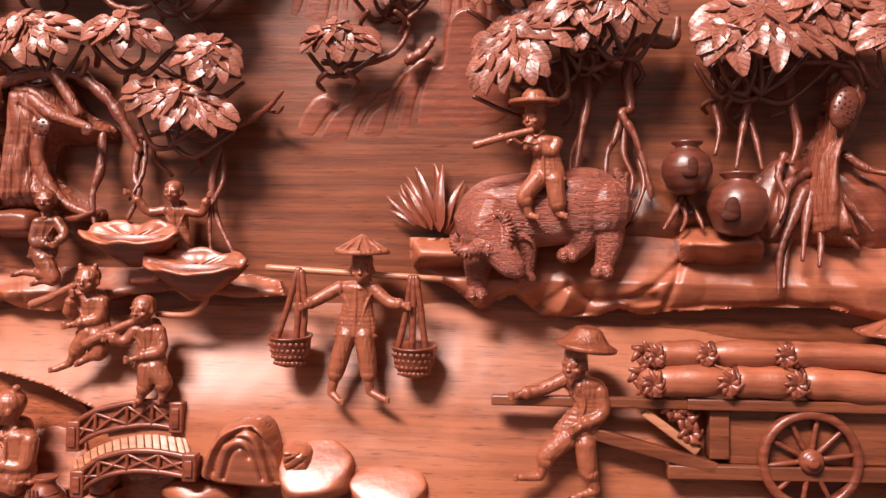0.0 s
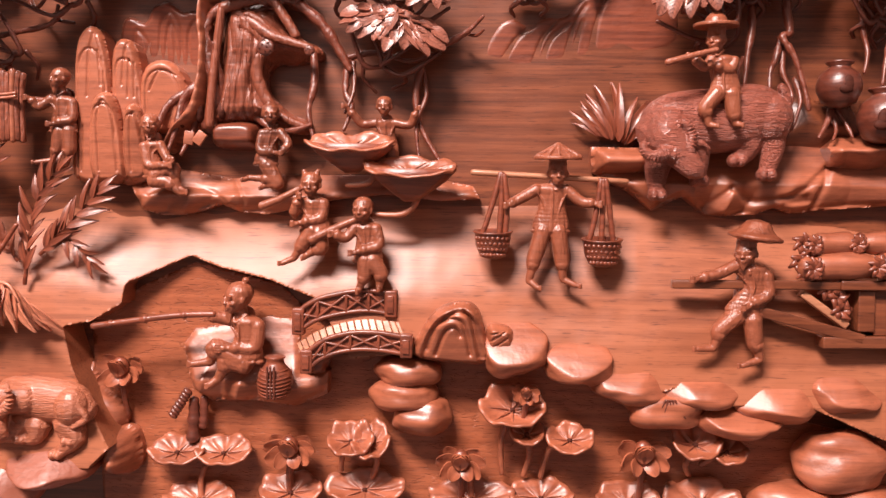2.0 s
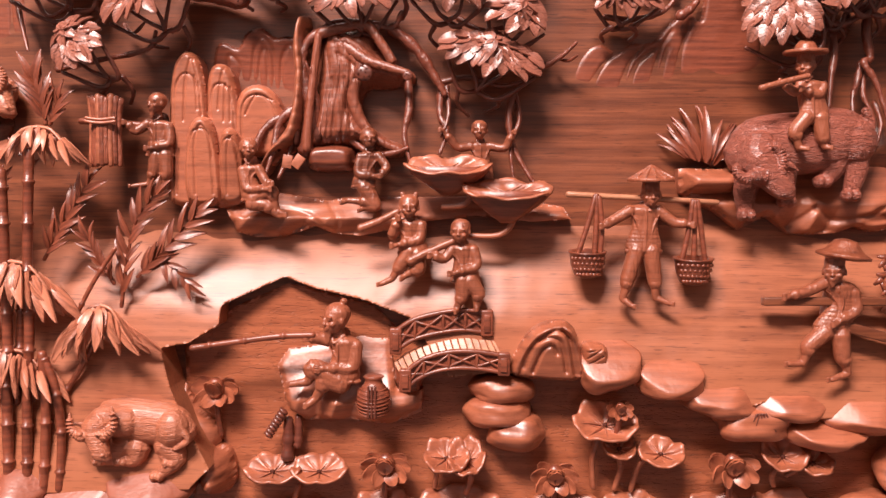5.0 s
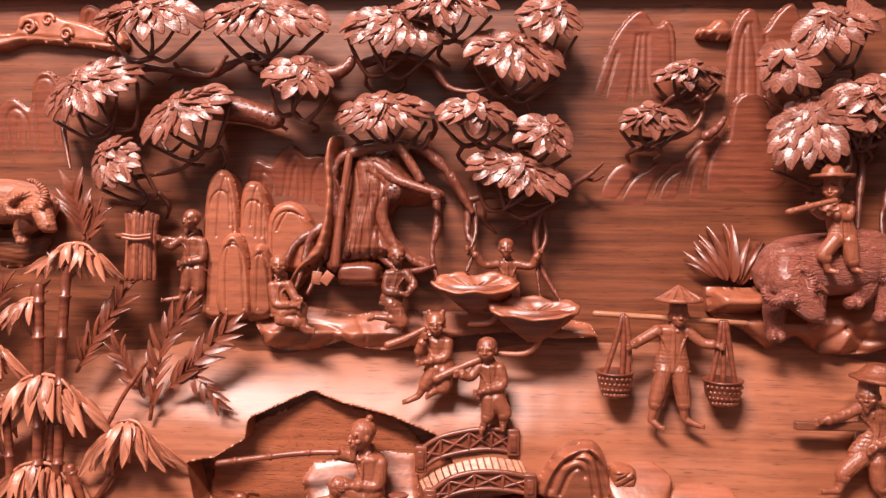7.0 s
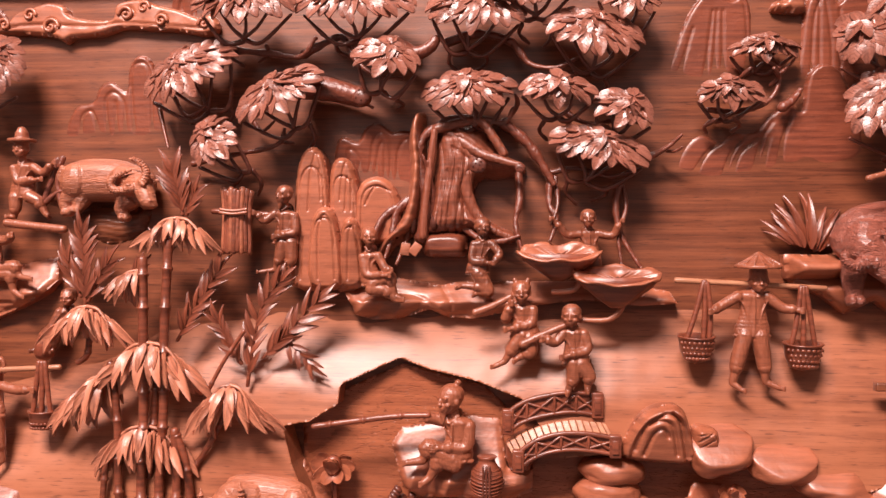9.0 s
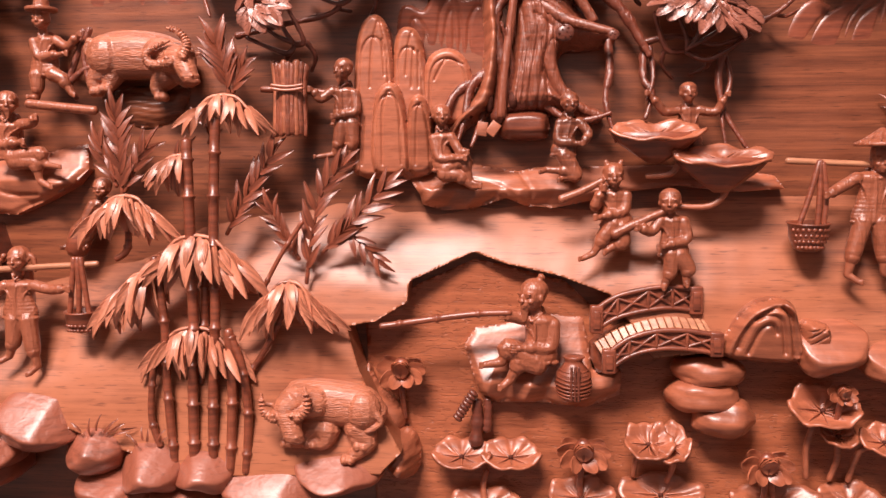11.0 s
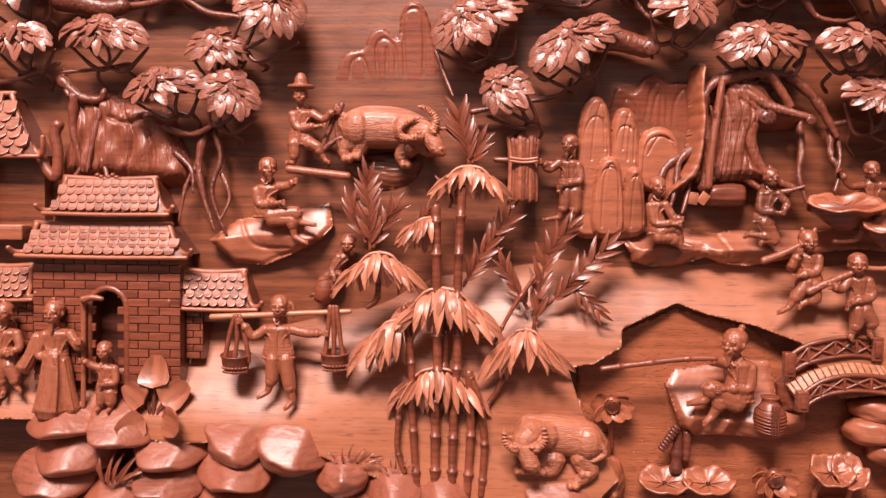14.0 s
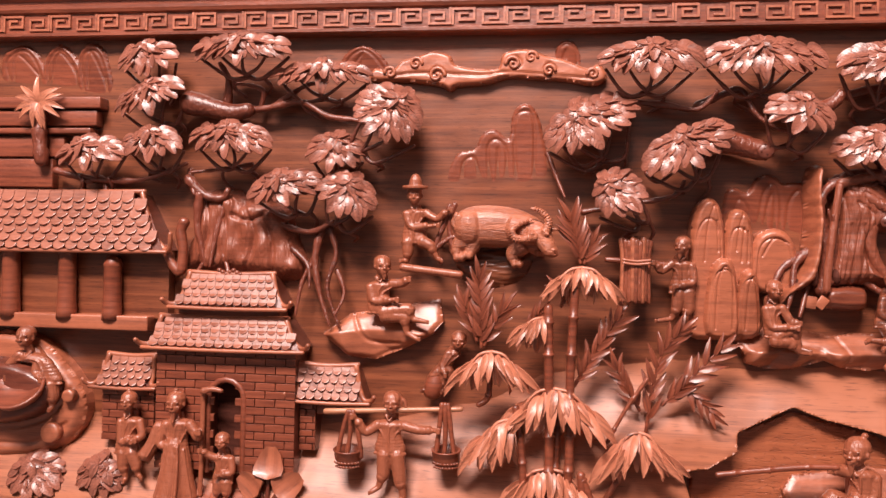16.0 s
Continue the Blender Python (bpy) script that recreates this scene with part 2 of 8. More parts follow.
def seg_dist(X, Z, line, closed=False):
    """Distance of each grid place to a polyline."""
    best = np.full(X.shape, 1e9)
    m = len(line)
    for i in range(m if closed else m - 1):
        (ax, az), (bx, bz) = line[i][:2], line[(i + 1) % m][:2]
        dx, dz = bx - ax, bz - az
        q = np.clip(((X - ax) * dx + (Z - az) * dz) / max(dx * dx + dz * dz, 1e-12), 0, 1)
        best = np.minimum(best, (X - ax - q * dx) ** 2 + (Z - az - q * dz) ** 2)
    return np.sqrt(best)


def inside(X, Z, poly):
    hit = np.zeros(X.shape, bool)
    m = len(poly)
    for i in range(m):
        (ax, az), (bx, bz) = poly[i][:2], poly[(i + 1) % m][:2]
        if az != bz:
            hit ^= ((az > Z) != (bz > Z)) & (X < (bx - ax) * (Z - az) / (bz - az) + ax)
    return hit


def ripple(X, Z, seed, size, amp):
    """Slow hand-carved unevenness."""
    r = np.random.RandomState(seed)
    out = np.zeros(X.shape)
    for i in range(7):
        a, f, ph = r.uniform(0, 6.28), r.uniform(0.6, 2.0) / size, r.uniform(0, 6.28)
        out += np.sin((X * np.cos(a) + Z * np.sin(a)) * f * 6.28 + ph) / 7
    return out * amp


def relief(name, outline, h, material, parent=None, label="", edge=0.02, base=0.0, low=1.0, high=1.0, res=0.004, grooves=(),
           groove=(0.004, 0.006), facets=0, seed=1, rough=0.002, k=4, dome=0.5, smooth=True, bow=1.0, ridge=0.0, sink=0.0, melt=0.0, swell=0.0, soft=(), chips=None):
    """A carved mass standing h out of the board inside an outline: rounded along its edge, low/high scale h at its foot and at its top."""
    poly = spline(outline, k, True) if k > 1 else [np.array(p, float) for p in outline]
    A = np.array(poly)
    x0, z0, x1, z1 = A[:, 0].min() - 3 * res, A[:, 1].min() - 3 * res, A[:, 0].max() + 3 * res, A[:, 1].max() + 3 * res
    nx, nz = int((x1 - x0) / res) + 2, int((z1 - z0) / res) + 2
    X, Z = np.meshgrid(x0 + np.arange(nx) * res, z0 + np.arange(nz) * res)
    D = seg_dist(X, Z, poly, True)
    S = np.where(inside(X, Z, poly), D, -D)
    gz, gx = np.gradient(S, res)
    near = S < 0.75 * res
    X, Z = np.where(near, X - S * gx, X), np.where(near, Z - S * gz, Z)
    wall = S < -0.75 * res
    keep = S > -2.4 * res
    S = np.where(near, 0.0, S)
    f = (Z - A[:, 1].min()) / (A[:, 1].max() - A[:, 1].min())
    far = np.clip((f - 0.84) / 0.08, 0, 1) if melt else 0.0
    q = np.clip(S / (edge + melt * far), 0, 1)
    crown = dome * (1 - far)
    prof = crown + (1 - crown) * np.where(far > 0.5, q * q * (3 - 2 * q), np.sin(q * math.pi / 2))
    H = h * prof * (high + (low - high) * np.clip(1 - f, 0, 1) ** bow)
    if ridge:
        lean = ripple(X, Z, seed + 9, np.ptp(A[:, 0]) * 1.5, 0.35 if np.ptp(A[:, 0]) < 0.3 else 0.12)
        H = H * np.clip(np.minimum((1 - f + 0.10) / (1 - ridge - lean * 0.5 + 0.10), (f + 0.30) / (ridge + lean * 0.5 + 0.30)), 0, 1.3)
    if facets:
        r = np.random.RandomState(seed)
        cx, cz = A[:, 0].mean(), A[:, 1].mean()
        ex, ez = np.ptp(A[:, 0]) / 2, np.ptp(A[:, 1]) / 2
        top = np.full(X.shape, 1.15)
        for i in range(facets):
            a = 6.283 * (i + r.uniform(-0.3, 0.3)) / facets
            g = r.uniform(0.55, 1.1)
            top = np.minimum(top, r.uniform(0.95, 1.2) - g * ((X - cx) / ex * np.cos(a) + (Z - cz) / ez * np.sin(a) - 0.12))
        H = H * np.clip(top, 0.15, 1.2)
    if chips:
        run = X / chips[0] + 0.35 * np.sin(X / chips[0] * 1.7 + seed) + (f - 0.3) * 0.9 * np.sin(X / chips[0] * 0.9 + seed)
        tri = np.abs((run % 1) * 2 - 1)
        H = H + chips[1] * (tri - 0.6) * np.clip((0.62 - f) * 2.5, 0, 1) * np.clip(S / 0.006, 0, 1)
    H = H + ripple(X, Z, seed + 5, 0.07, rough)
    if swell:
        H = H + ripple(X, Z, seed + 30, 0.34, swell) * np.clip(S / 0.08, 0, 1)
    for line in soft:
        q = np.clip(seg_dist(X, Z, line) / 0.21, 0, 1)
        H = H * q * q * (3 - 2 * q)
    H = H - sink
    for line in grooves:
        G = seg_dist(X, Z, spline([np.array(p) for p in line], 5))
        H = H - groove[0] * np.exp(-(G / groove[1]) ** 2 * 2)
    Y = np.where(wall, 0.008, -(base + np.maximum(H, -0.006)))
    idx = np.arange(nx * nz).reshape(nz, nx)
    ok = keep[:-1, :-1] & keep[1:, :-1] & keep[:-1, 1:] & keep[1:, 1:]
    quads = np.stack([idx[:-1, :-1][ok], idx[:-1, 1:][ok], idx[1:, 1:][ok], idx[1:, :-1][ok]], 1)
    used = np.unique(quads)
    back = np.full(nx * nz, -1)
    back[used] = np.arange(len(used))
    V = np.stack([X.ravel(), Y.ravel(), Z.ravel()], 1)[used]
    me = bpy.data.meshes.new(name)
    low_at, top_in = wall.ravel()[quads], ~near.ravel()[quads]
    rim = (low_at.sum(1) == 1) | ((low_at.sum(1) > 0) & top_in.any(1))
    pick = np.where(low_at.sum(1) == 1, low_at.argmax(1), (top_in.argmax(1) + 2) % 4)
    turned = np.take_along_axis(quads, (pick[:, None] + np.arange(4)) % 4, 1)[rim]
    kinds = (quads[~rim], np.concatenate((turned[:, [3, 0, 1]], turned[:, [1, 2, 3]])))
    tone = []
    for F in kinds:
        fx, fz = X.ravel()[F], Z.ravel()[F]
        area = 0.5 * np.abs((fx * np.roll(fz, -1, 1) - np.roll(fx, -1, 1) * fz).sum(1))
        tone += ((area > 0.1 * res * res) & ~wall.ravel()[F].any(1) & smooth).tolist()
    me.from_pydata(V.tolist(), [], [*back[kinds[0]].tolist(), *back[kinds[1]].tolist()])
    me.polygons.foreach_set("use_smooth", tone)
    ob = part(name, me, material, parent, label)
    return ob


def box(bm, x0, x1, z0, z1, d0, d1, bevel=0.0, turn=0.0):
    """A bevelled block from d0 to d1 out of the board; turn: degrees in the board's plane."""
    m = Matrix.Translation(((x0 + x1) / 2, -(d0 + d1) / 2, (z0 + z1) / 2)) @ Matrix.Rotation(radians(turn), 4, "Y") @ Matrix.Diagonal((x1 - x0, abs(d1 - d0), z1 - z0, 1))
    geo = bmesh.ops.create_cube(bm, size=1, matrix=m)
    if bevel:
        es = list({e for v in geo["verts"] for e in v.link_edges})
        bmesh.ops.bevel(bm, geom=es, offset=bevel, segments=2, profile=0.6, affect="EDGES")


def tube(bm, pts, radii, sides=10, flat=1.0):
    """A round limb through 3D points with a radius at each, its ends rounded off. flat < 1: oval, thin away from the board."""
    pts = [Vector(p) for p in pts]
    rings = []
    n = len(pts)
    line = []
    t0, t1 = (pts[1] - pts[0]).normalized(), (pts[-1] - pts[-2]).normalized()
    for f, r in ((-0.95, 0.3), (-0.6, 0.8)):
        line.append((pts[0] + t0 * radii[0] * f * 0.8, radii[0] * r, t0))
    for i, p in enumerate(pts):
        t = (pts[min(i + 1, n - 1)] - pts[max(i - 1, 0)]).normalized()
        line.append((p, radii[i], t))
    for f, r in ((0.6, 0.8), (0.95, 0.3)):
        line.append((pts[-1] + t1 * radii[-1] * f * 0.8, radii[-1] * r, t1))
    side = None
    for p, r, t in line:
        if side is None:
            side = t.cross(Vector((0, 1, 0)))
            if side.length < 0.1:
                side = t.cross(Vector((1, 0, 0)))
        side = (side - t * side.dot(t)).normalized()
        up = t.cross(side)
        rings.append([bm.verts.new(p + side * (r * math.cos(a)) + up * (r * flat * math.sin(a))) for a in (6.28318 * j / sides for j in range(sides))])
    for a, b in zip(rings, rings[1:]):
        for j in range(sides):
            bm.faces.new((a[j], a[(j + 1) % sides], b[(j + 1) % sides], b[j]))
    bm.faces.new(rings[0][::-1])
    bm.faces.new(rings[-1])


def limb(bm, line, d, r0, r1, sides=9, k=4, wob=0.0, flat=1.0):
    """A tapered limb along places on the board; d one depth or (start, end)."""
    d0, d1 = d if isinstance(d, tuple) else (d, d)
    pts = spline([(*p[:2], d0 + (d1 - d0) * i / max(len(line) - 1, 1)) for i, p in enumerate(line)], k)
    n = len(pts)
    rad = [(r0 + (r1 - r0) * i / (n - 1)) * (1 + wob * random.uniform(-1, 1)) for i in range(n)]
    tube(bm, [(p[0], -p[2], p[1]) for p in pts], rad, sides, flat)


def ball(bm, p, d, rx, ry, rz, turn=0.0, seg=14):
    m = Matrix.Translation(at(p, d)) @ Matrix.Rotation(radians(turn), 4, "Y") @ Matrix.Diagonal((rx, ry, rz, 1))
    bmesh.ops.create_uvsphere(bm, u_segments=seg, v_segments=max(seg // 2 + 2, 6), radius=1, matrix=m)


def lathe(bm, p, d, prof, sides=24, turn=0.0, lean=0.0):
    """A turned body round an upright axis: rows of (radius, height)."""
    m = Matrix.Translation(at(p, d)) @ Matrix.Rotation(radians(turn), 4, "Y") @ Matrix.Rotation(radians(lean), 4, "X")
    rings = []
    for r, z in prof:
        rings.append([bm.verts.new(m @ Vector((r * math.cos(6.28318 * j / sides), r * math.sin(6.28318 * j / sides), z))) for j in range(sides)])
    for a, b in zip(rings, rings[1:]):
        for j in range(sides):
            bm.faces.new((a[j], a[(j + 1) % sides], b[(j + 1) % sides], b[j]))
    bm.faces.new(rings[0][::-1])
    bm.faces.new(rings[-1])


def fuse(ob, voxel=0.002, rounds=2):
    """Grow the pieces of one carved body together, as cut out of one block."""
    m = ob.modifiers.new("fuse", "REMESH")
    m.mode, m.voxel_size, m.use_smooth_shade = "VOXEL", voxel, True
    s = ob.modifiers.new("soften", "SMOOTH")
    s.factor, s.iterations = 0.5, rounds
    return ob


# ---- the room: unseen and added, its tones set the bounced light ----
def flat_block(name, x0, x1, y0, y1, z0, z1, material, label):
    bm = bmesh.new()
    box(bm, x0, x1, z0, z1, -y1, -y0)
    return tagged(part(name, bm, material, smooth=False), label, "wall" if "wall" in name else name, kind="structure")


flat_block("wall_north", -4.2, 2.8, 0.12, 0.3, 0.0, 8.0, WALL, "unseen plain dull wall added behind the carved panel")
flat_block("wall_east", 2.8, 3.0, -4.6, 0.3, 0.0, 8.0, WALL, "unseen plain dull side wall added to close the room")
flat_block("wall_west", -4.4, -4.2, -4.6, 0.3, 0.0, 8.0, WALL, "unseen plain dull side wall added to close the room")
flat_block("wall_south", -4.4, 3.0, -4.8, -4.6, 0.0, 8.0, WALL, "unseen plain dull wall added facing the carved panel")
flat_block("floor", -4.4, 3.0, -4.8, 0.3, -0.15, 0.0, TILE, "unseen plain grey floor added to close the room")
flat_block("ceiling", -4.4, 3.0, -4.8, 0.3, 8.0, 8.15, WALL, "unseen plain dull ceiling added to close the room")

# ---- the carved board: a gently uneven sheet ----
Z0, Z1, XL, XR = 0.65, 1.905, -2.62, 1.0


def back_board():
    res = 0.012
    nx, nz = int((XR - XL) / res) + 1, int((Z1 - Z0 + 0.04) / res) + 1
    X, Z = np.meshgrid(np.linspace(XL, XR, nx), np.linspace(Z0 - 0.02, Z1 + 0.02, nz))
    Y = -ripple(X, Z, 3, 0.5, 0.003) - ripple(X, Z, 4, 0.12, 0.0008)
    idx = np.arange(nx * nz).reshape(nz, nx)
    q = np.stack([idx[:-1, :-1], idx[:-1, 1:], idx[1:, 1:], idx[1:, :-1]], -1).reshape(-1, 4)
    me = bpy.data.meshes.new("back_board")
    me.from_pydata(np.stack([X, Y, Z], -1).reshape(-1, 3).tolist(), [], q.tolist())
    smooth_mesh(me)
    ob = part("back_board", me, BOARD)
    m = ob.modifiers.new("thickness", "SOLIDIFY")
    m.thickness, m.offset = 0.05, -1
    return tagged(ob, "smooth reddish rosewood board with long horizontal grain", "board", kind="structure")


back_board()


# ---- frame with a square meander along the top and the foot ----
def frame_rail(zin, sign):
    """sign 1: the rail above the picture, -1: below."""
    rail = thing("panel_frame_rail", "polished rosewood frame rail with a raised meander border", "frame", "frame rails", where=(0, 0, zin))
    prof = [(-0.05, 0.0), (0.03, 0.0), (0.036, 0.003), (0.036, 0.009), (0.030, 0.012), (0.030, 0.052), (0.037, 0.055), (0.040, 0.062),
            (0.040, 0.070), (0.034, 0.074), (0.034, 0.080), (0.052, 0.092), (0.055, 0.105), (0.055, 0.17), (0.048, 0.18), (-0.05, 0.18)]
    bm = bmesh.new()
    ends = [[bm.verts.new((x, -d, zin + sign * z)) for d, z in prof] for x in (XL - 0.2, XR + 0.2)]
    m = len(prof)
    for i in range(m):
        bm.faces.new((ends[0][i], ends[0][(i + 1) % m], ends[1][(i + 1) % m], ends[1][i]))
    bm.faces.new(ends[0])
    bm.faces.new(ends[1][::-1])
    bmesh.ops.recalc_face_normals(bm, faces=bm.faces)
    part("moulding", bm, RED, rail, smooth=False)
    key = [(0.02, 0.0), (0.02, 0.94), (0.84, 0.94), (0.84, 0.24), (0.27, 0.24), (0.27, 0.66), (0.58, 0.66)]
    w, hgt, t = 0.0545, 0.033, 0.0024
    shapes = []
    for flip in (0, 1):
        bm = bmesh.new()
        pts = [(w * (0.98 - u), hgt * (0.97 - v)) if flip else (w * u, hgt * v) for u, v in key]
        for (ax, az), (bx, bz) in zip(pts, pts[1:]):
            box(bm, min(ax, bx) - t, max(ax, bx) + t, min(az, bz) - t, max(az, bz) + t, -0.002, 0.0048)
        me = bpy.data.meshes.new("meander")
        bm.to_mesh(me)
        bm.free()
        me.materials.append(STONE)
        shapes.append(me)
    i, x = 0, XL - 0.1
    while x < XR + 0.1:
        ob = part("meander", shapes[i % 2], STONE, rail)
        ob.location = (x, -0.030, zin + sign * 0.0325 - 0.0165)
        x, i = x + w * 1.04, i + 1
    return rail


frame_rail(Z1, 1)
frame_rail(Z0, -1)
for name, x0, x1 in (("panel_frame_stile", XL - 0.2, XL), ("panel_frame_stile", XR, XR + 0.2)):
    bm = bmesh.new()
    box(bm, x0, x1, Z0 - 0.02, Z1 + 0.02, -0.05, 0.05, 0.006)
    tagged(part(name, bm, RED), "polished rosewood upright of the panel frame", "frame", "frame stiles")
bm = bmesh.new()
box(bm, XL - 0.2, XR + 0.2, 0.0, Z0 - 0.178, -0.1, 0.2, 0.01)
tagged(part("panel_stand", bm, DARK), "dark rosewood stand carrying the carved panel", "stand")

# ---- carved ground: the path and its bank over the water ----
land = [(-0.881, 1.293), (-0.723, 1.253), (-0.545, 1.255), (-0.358, 1.267), (-0.152, 1.285), (0.002, 1.281), (0.155, 1.283), (0.308, 1.264), (0.661, 1.237), (0.813, 1.092), (0.821, 0.785), (0.568, 0.852), (0.425, 0.912), (0.304, 0.905), (0.211, 0.934), (0.15, 0.913), (0.047, 0.958), (-0.056, 0.987), (-0.097, 0.976), (-0.252, 0.984), (-0.356, 0.972), (-0.424, 1.076), (-0.513, 1.108), (-0.607, 1.128), (-0.663, 1.148), (-0.775, 1.097), (-0.778, 1.061), (-0.833, 1.028), (-0.883, 1.019), (-0.861, 0.949), (-0.832, 0.891), (-0.784, 0.808)]
land += [(-0.820, 0.771), (-0.869, 0.770), (-1.022, 0.763), (-1.130, 0.762), (-1.225, 0.786), (-1.326, 0.818), (-1.430, 0.856), (-1.546, 0.862), (-1.690, 0.850), (-1.800, 0.880), (-1.905, 0.894), (-2.142, 0.890), (-2.489, 0.880), (-2.468, 1.078), (-1.901, 1.079), (-1.723, 1.080), (-1.512, 1.086), (-1.292, 1.153), (-1.172, 1.216), (-1.020, 1.258), (-0.860, 1.291), (-0.801, 1.293)]
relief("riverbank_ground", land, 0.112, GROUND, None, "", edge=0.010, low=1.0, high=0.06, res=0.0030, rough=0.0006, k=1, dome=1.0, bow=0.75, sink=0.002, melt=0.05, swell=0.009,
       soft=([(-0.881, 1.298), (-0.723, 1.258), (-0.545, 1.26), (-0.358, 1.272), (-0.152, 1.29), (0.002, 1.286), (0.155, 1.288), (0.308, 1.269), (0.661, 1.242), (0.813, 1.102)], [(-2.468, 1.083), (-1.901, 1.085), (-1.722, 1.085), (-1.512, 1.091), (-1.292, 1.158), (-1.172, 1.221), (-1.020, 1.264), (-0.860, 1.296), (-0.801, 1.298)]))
tagged(bpy.data.objects["riverbank_ground"], "smooth rosewood ground, tinted lighter as if lit, sloping out to a riverbank", "ground", kind="structure")


tagged(relief("pond_water", [(-0.84, 0.652), (-0.86, 1.02), (-0.76, 1.09), (-0.66, 1.135), (-0.50, 1.095), (-0.40, 1.0), (0.0, 0.965), (0.3, 0.895), (0.6, 0.83), (0.8, 0.78), (0.95, 0.652)], 0.004, WATER, None, "",
              edge=0.002, k=1, dome=1.0, rough=0.0006, res=0.006), "still pond water cut with short level chisel ticks", "water", kind="structure")


def ledge(label, outline, h, **kw):
    kw = {**dict(edge=0.014, low=1.0, high=0.5, dome=0.7, k=1, rough=0.0006, ridge=0.42, res=0.003, chips=(0.11, 0.020)), **kw}
    return tagged(relief("rock_ledge", outline, h, STONE, None, "", **kw), label, "rock", "rock ledges")


ledge("light faceted rock ledge carved under the buffalo", [(0.065, 1.346), (0.133, 1.349), (0.219, 1.371), (0.387, 1.373), (0.479, 1.359), (0.634, 1.355), (0.768, 1.348), (0.949, 1.339), (0.950, 1.225), (0.769, 1.237), (0.699, 1.254), (0.594, 1.254), (0.455, 1.243), (0.422, 1.238), (0.389, 1.248), (0.356, 1.235), (0.305, 1.232), (0.271, 1.234), (0.228, 1.267), (0.177, 1.240), (0.134, 1.274), (0.080, 1.299)], 0.056, seed=2, ridge=0.4, grooves=([(0.271, 1.249), (0.292, 1.266), (0.312, 1.283)], [(0.453, 1.244), (0.481, 1.320)], [(0.178, 1.243), (0.224, 1.269)], [(0.312, 1.283), (0.354, 1.259), (0.420, 1.273), (0.481, 1.320)], [(0.396, 1.264), (0.441, 1.269)], [(0.404, 1.256), (0.445, 1.261)]), groove=(0.006, 0.008))
ledge("pale rock ledge carved under the seated boys", [(-0.783, 1.285), (-0.758, 1.298), (-0.688, 1.307), (-0.584, 1.290), (-0.553, 1.297), (-0.461, 1.298), (-0.308, 1.300), (-0.196, 1.291), (-0.145, 1.281), (-0.132, 1.258), (-0.205, 1.253), (-0.307, 1.264), (-0.399, 1.253), (-0.440, 1.242), (-0.522, 1.225), (-0.574, 1.229), (-0.605, 1.243), (-0.666, 1.223), (-0.718, 1.221), (-0.754, 1.231), (-0.758, 1.249)], 0.054, seed=4, grooves=([(-0.583, 1.287), (-0.562, 1.251), (-0.572, 1.229)], [(-0.736, 1.260), (-0.695, 1.276), (-0.623, 1.266), (-0.587, 1.241)]), groove=(0.004, 0.005))
ledge("pale round ledge carved under the seated smoker", [(-1.623, 1.263), (-1.568, 1.307), (-1.454, 1.326), (-1.377, 1.344), (-1.367, 1.296), (-1.391, 1.267), (-1.446, 1.238), (-1.511, 1.211), (-1.570, 1.217)], 0.06, seed=7, grooves=([(-1.557, 1.302), (-1.526, 1.254), (-1.456, 1.249)],), groove=(0.004, 0.005))
ledge("rock platform carved under the seated fisherman", [(-0.680, 0.982), (-0.660, 1.011), (-0.603, 1.019), (-0.521, 1.036), (-0.469, 1.031), (-0.453, 0.939), (-0.404, 0.940), (-0.406, 0.898), (-0.468, 0.871), (-0.540, 0.881), (-0.623, 0.879), (-0.652, 0.899), (-0.665, 0.936)], 0.062, seed=9, low=1.0, high=0.55, ridge=0.3)
ledge("small rock carved under the clay pot", [(0.470, 1.353), (0.494, 1.378), (0.539, 1.381), (0.587, 1.371), (0.599, 1.342), (0.597, 1.317), (0.540, 1.315), (0.479, 1.322)], 0.085, seed=11, high=0.8, ridge=0.5)


# ---- mountains and clouds in low relief ----
def mountain(label, outline, h, grooves=(), mat=RED, **kw):
    far = h < 0.03
    cx, zb = sum(p[0] for p in outline) / len(outline), min(p[1] for p in outline)
    if len(outline) <= 9:
        grooves = [*grooves, *([(cx + (p[0] - cx) * q, zb + (p[1] - zb) * (q * 0.5 + 0.48)) for p in outline] for q in (0.74,))]
    kw = {**dict(edge=0.009 if far else 0.012, rough=0.0004, res=0.0026 if far else 0.0019, groove=(0.0026, 0.0022) if far else (0.0042, 0.0018), k=3, dome=0.3 if far else 0.72,
                 low=0.0 if far else 0.7, sink=0.002 if far else 0.0, bow=0.55 if far else 1.0), **kw}
    return tagged(relief("carved_mountain", outline, h, mat if far else STONE, None, "", grooves=grooves, **kw), label, "mountain", "mountains")


mountain("tall rounded rock peak with carved grooves", [(-0.875, 1.287), (-0.874, 1.383), (-0.870, 1.486), (-0.860, 1.540), (-0.837, 1.561), (-0.814, 1.542), (-0.803, 1.476), (-0.801, 1.383), (-0.798, 1.288)], 0.058, ([(-0.843, 1.434), (-0.838, 1.505), (-0.828, 1.546)], [(-0.810, 1.444), (-0.815, 1.506), (-0.825, 1.546)], [(-0.859, 1.300), (-0.854, 1.382)], [(-0.817, 1.454), (-0.821, 1.516)]), base=0.0)
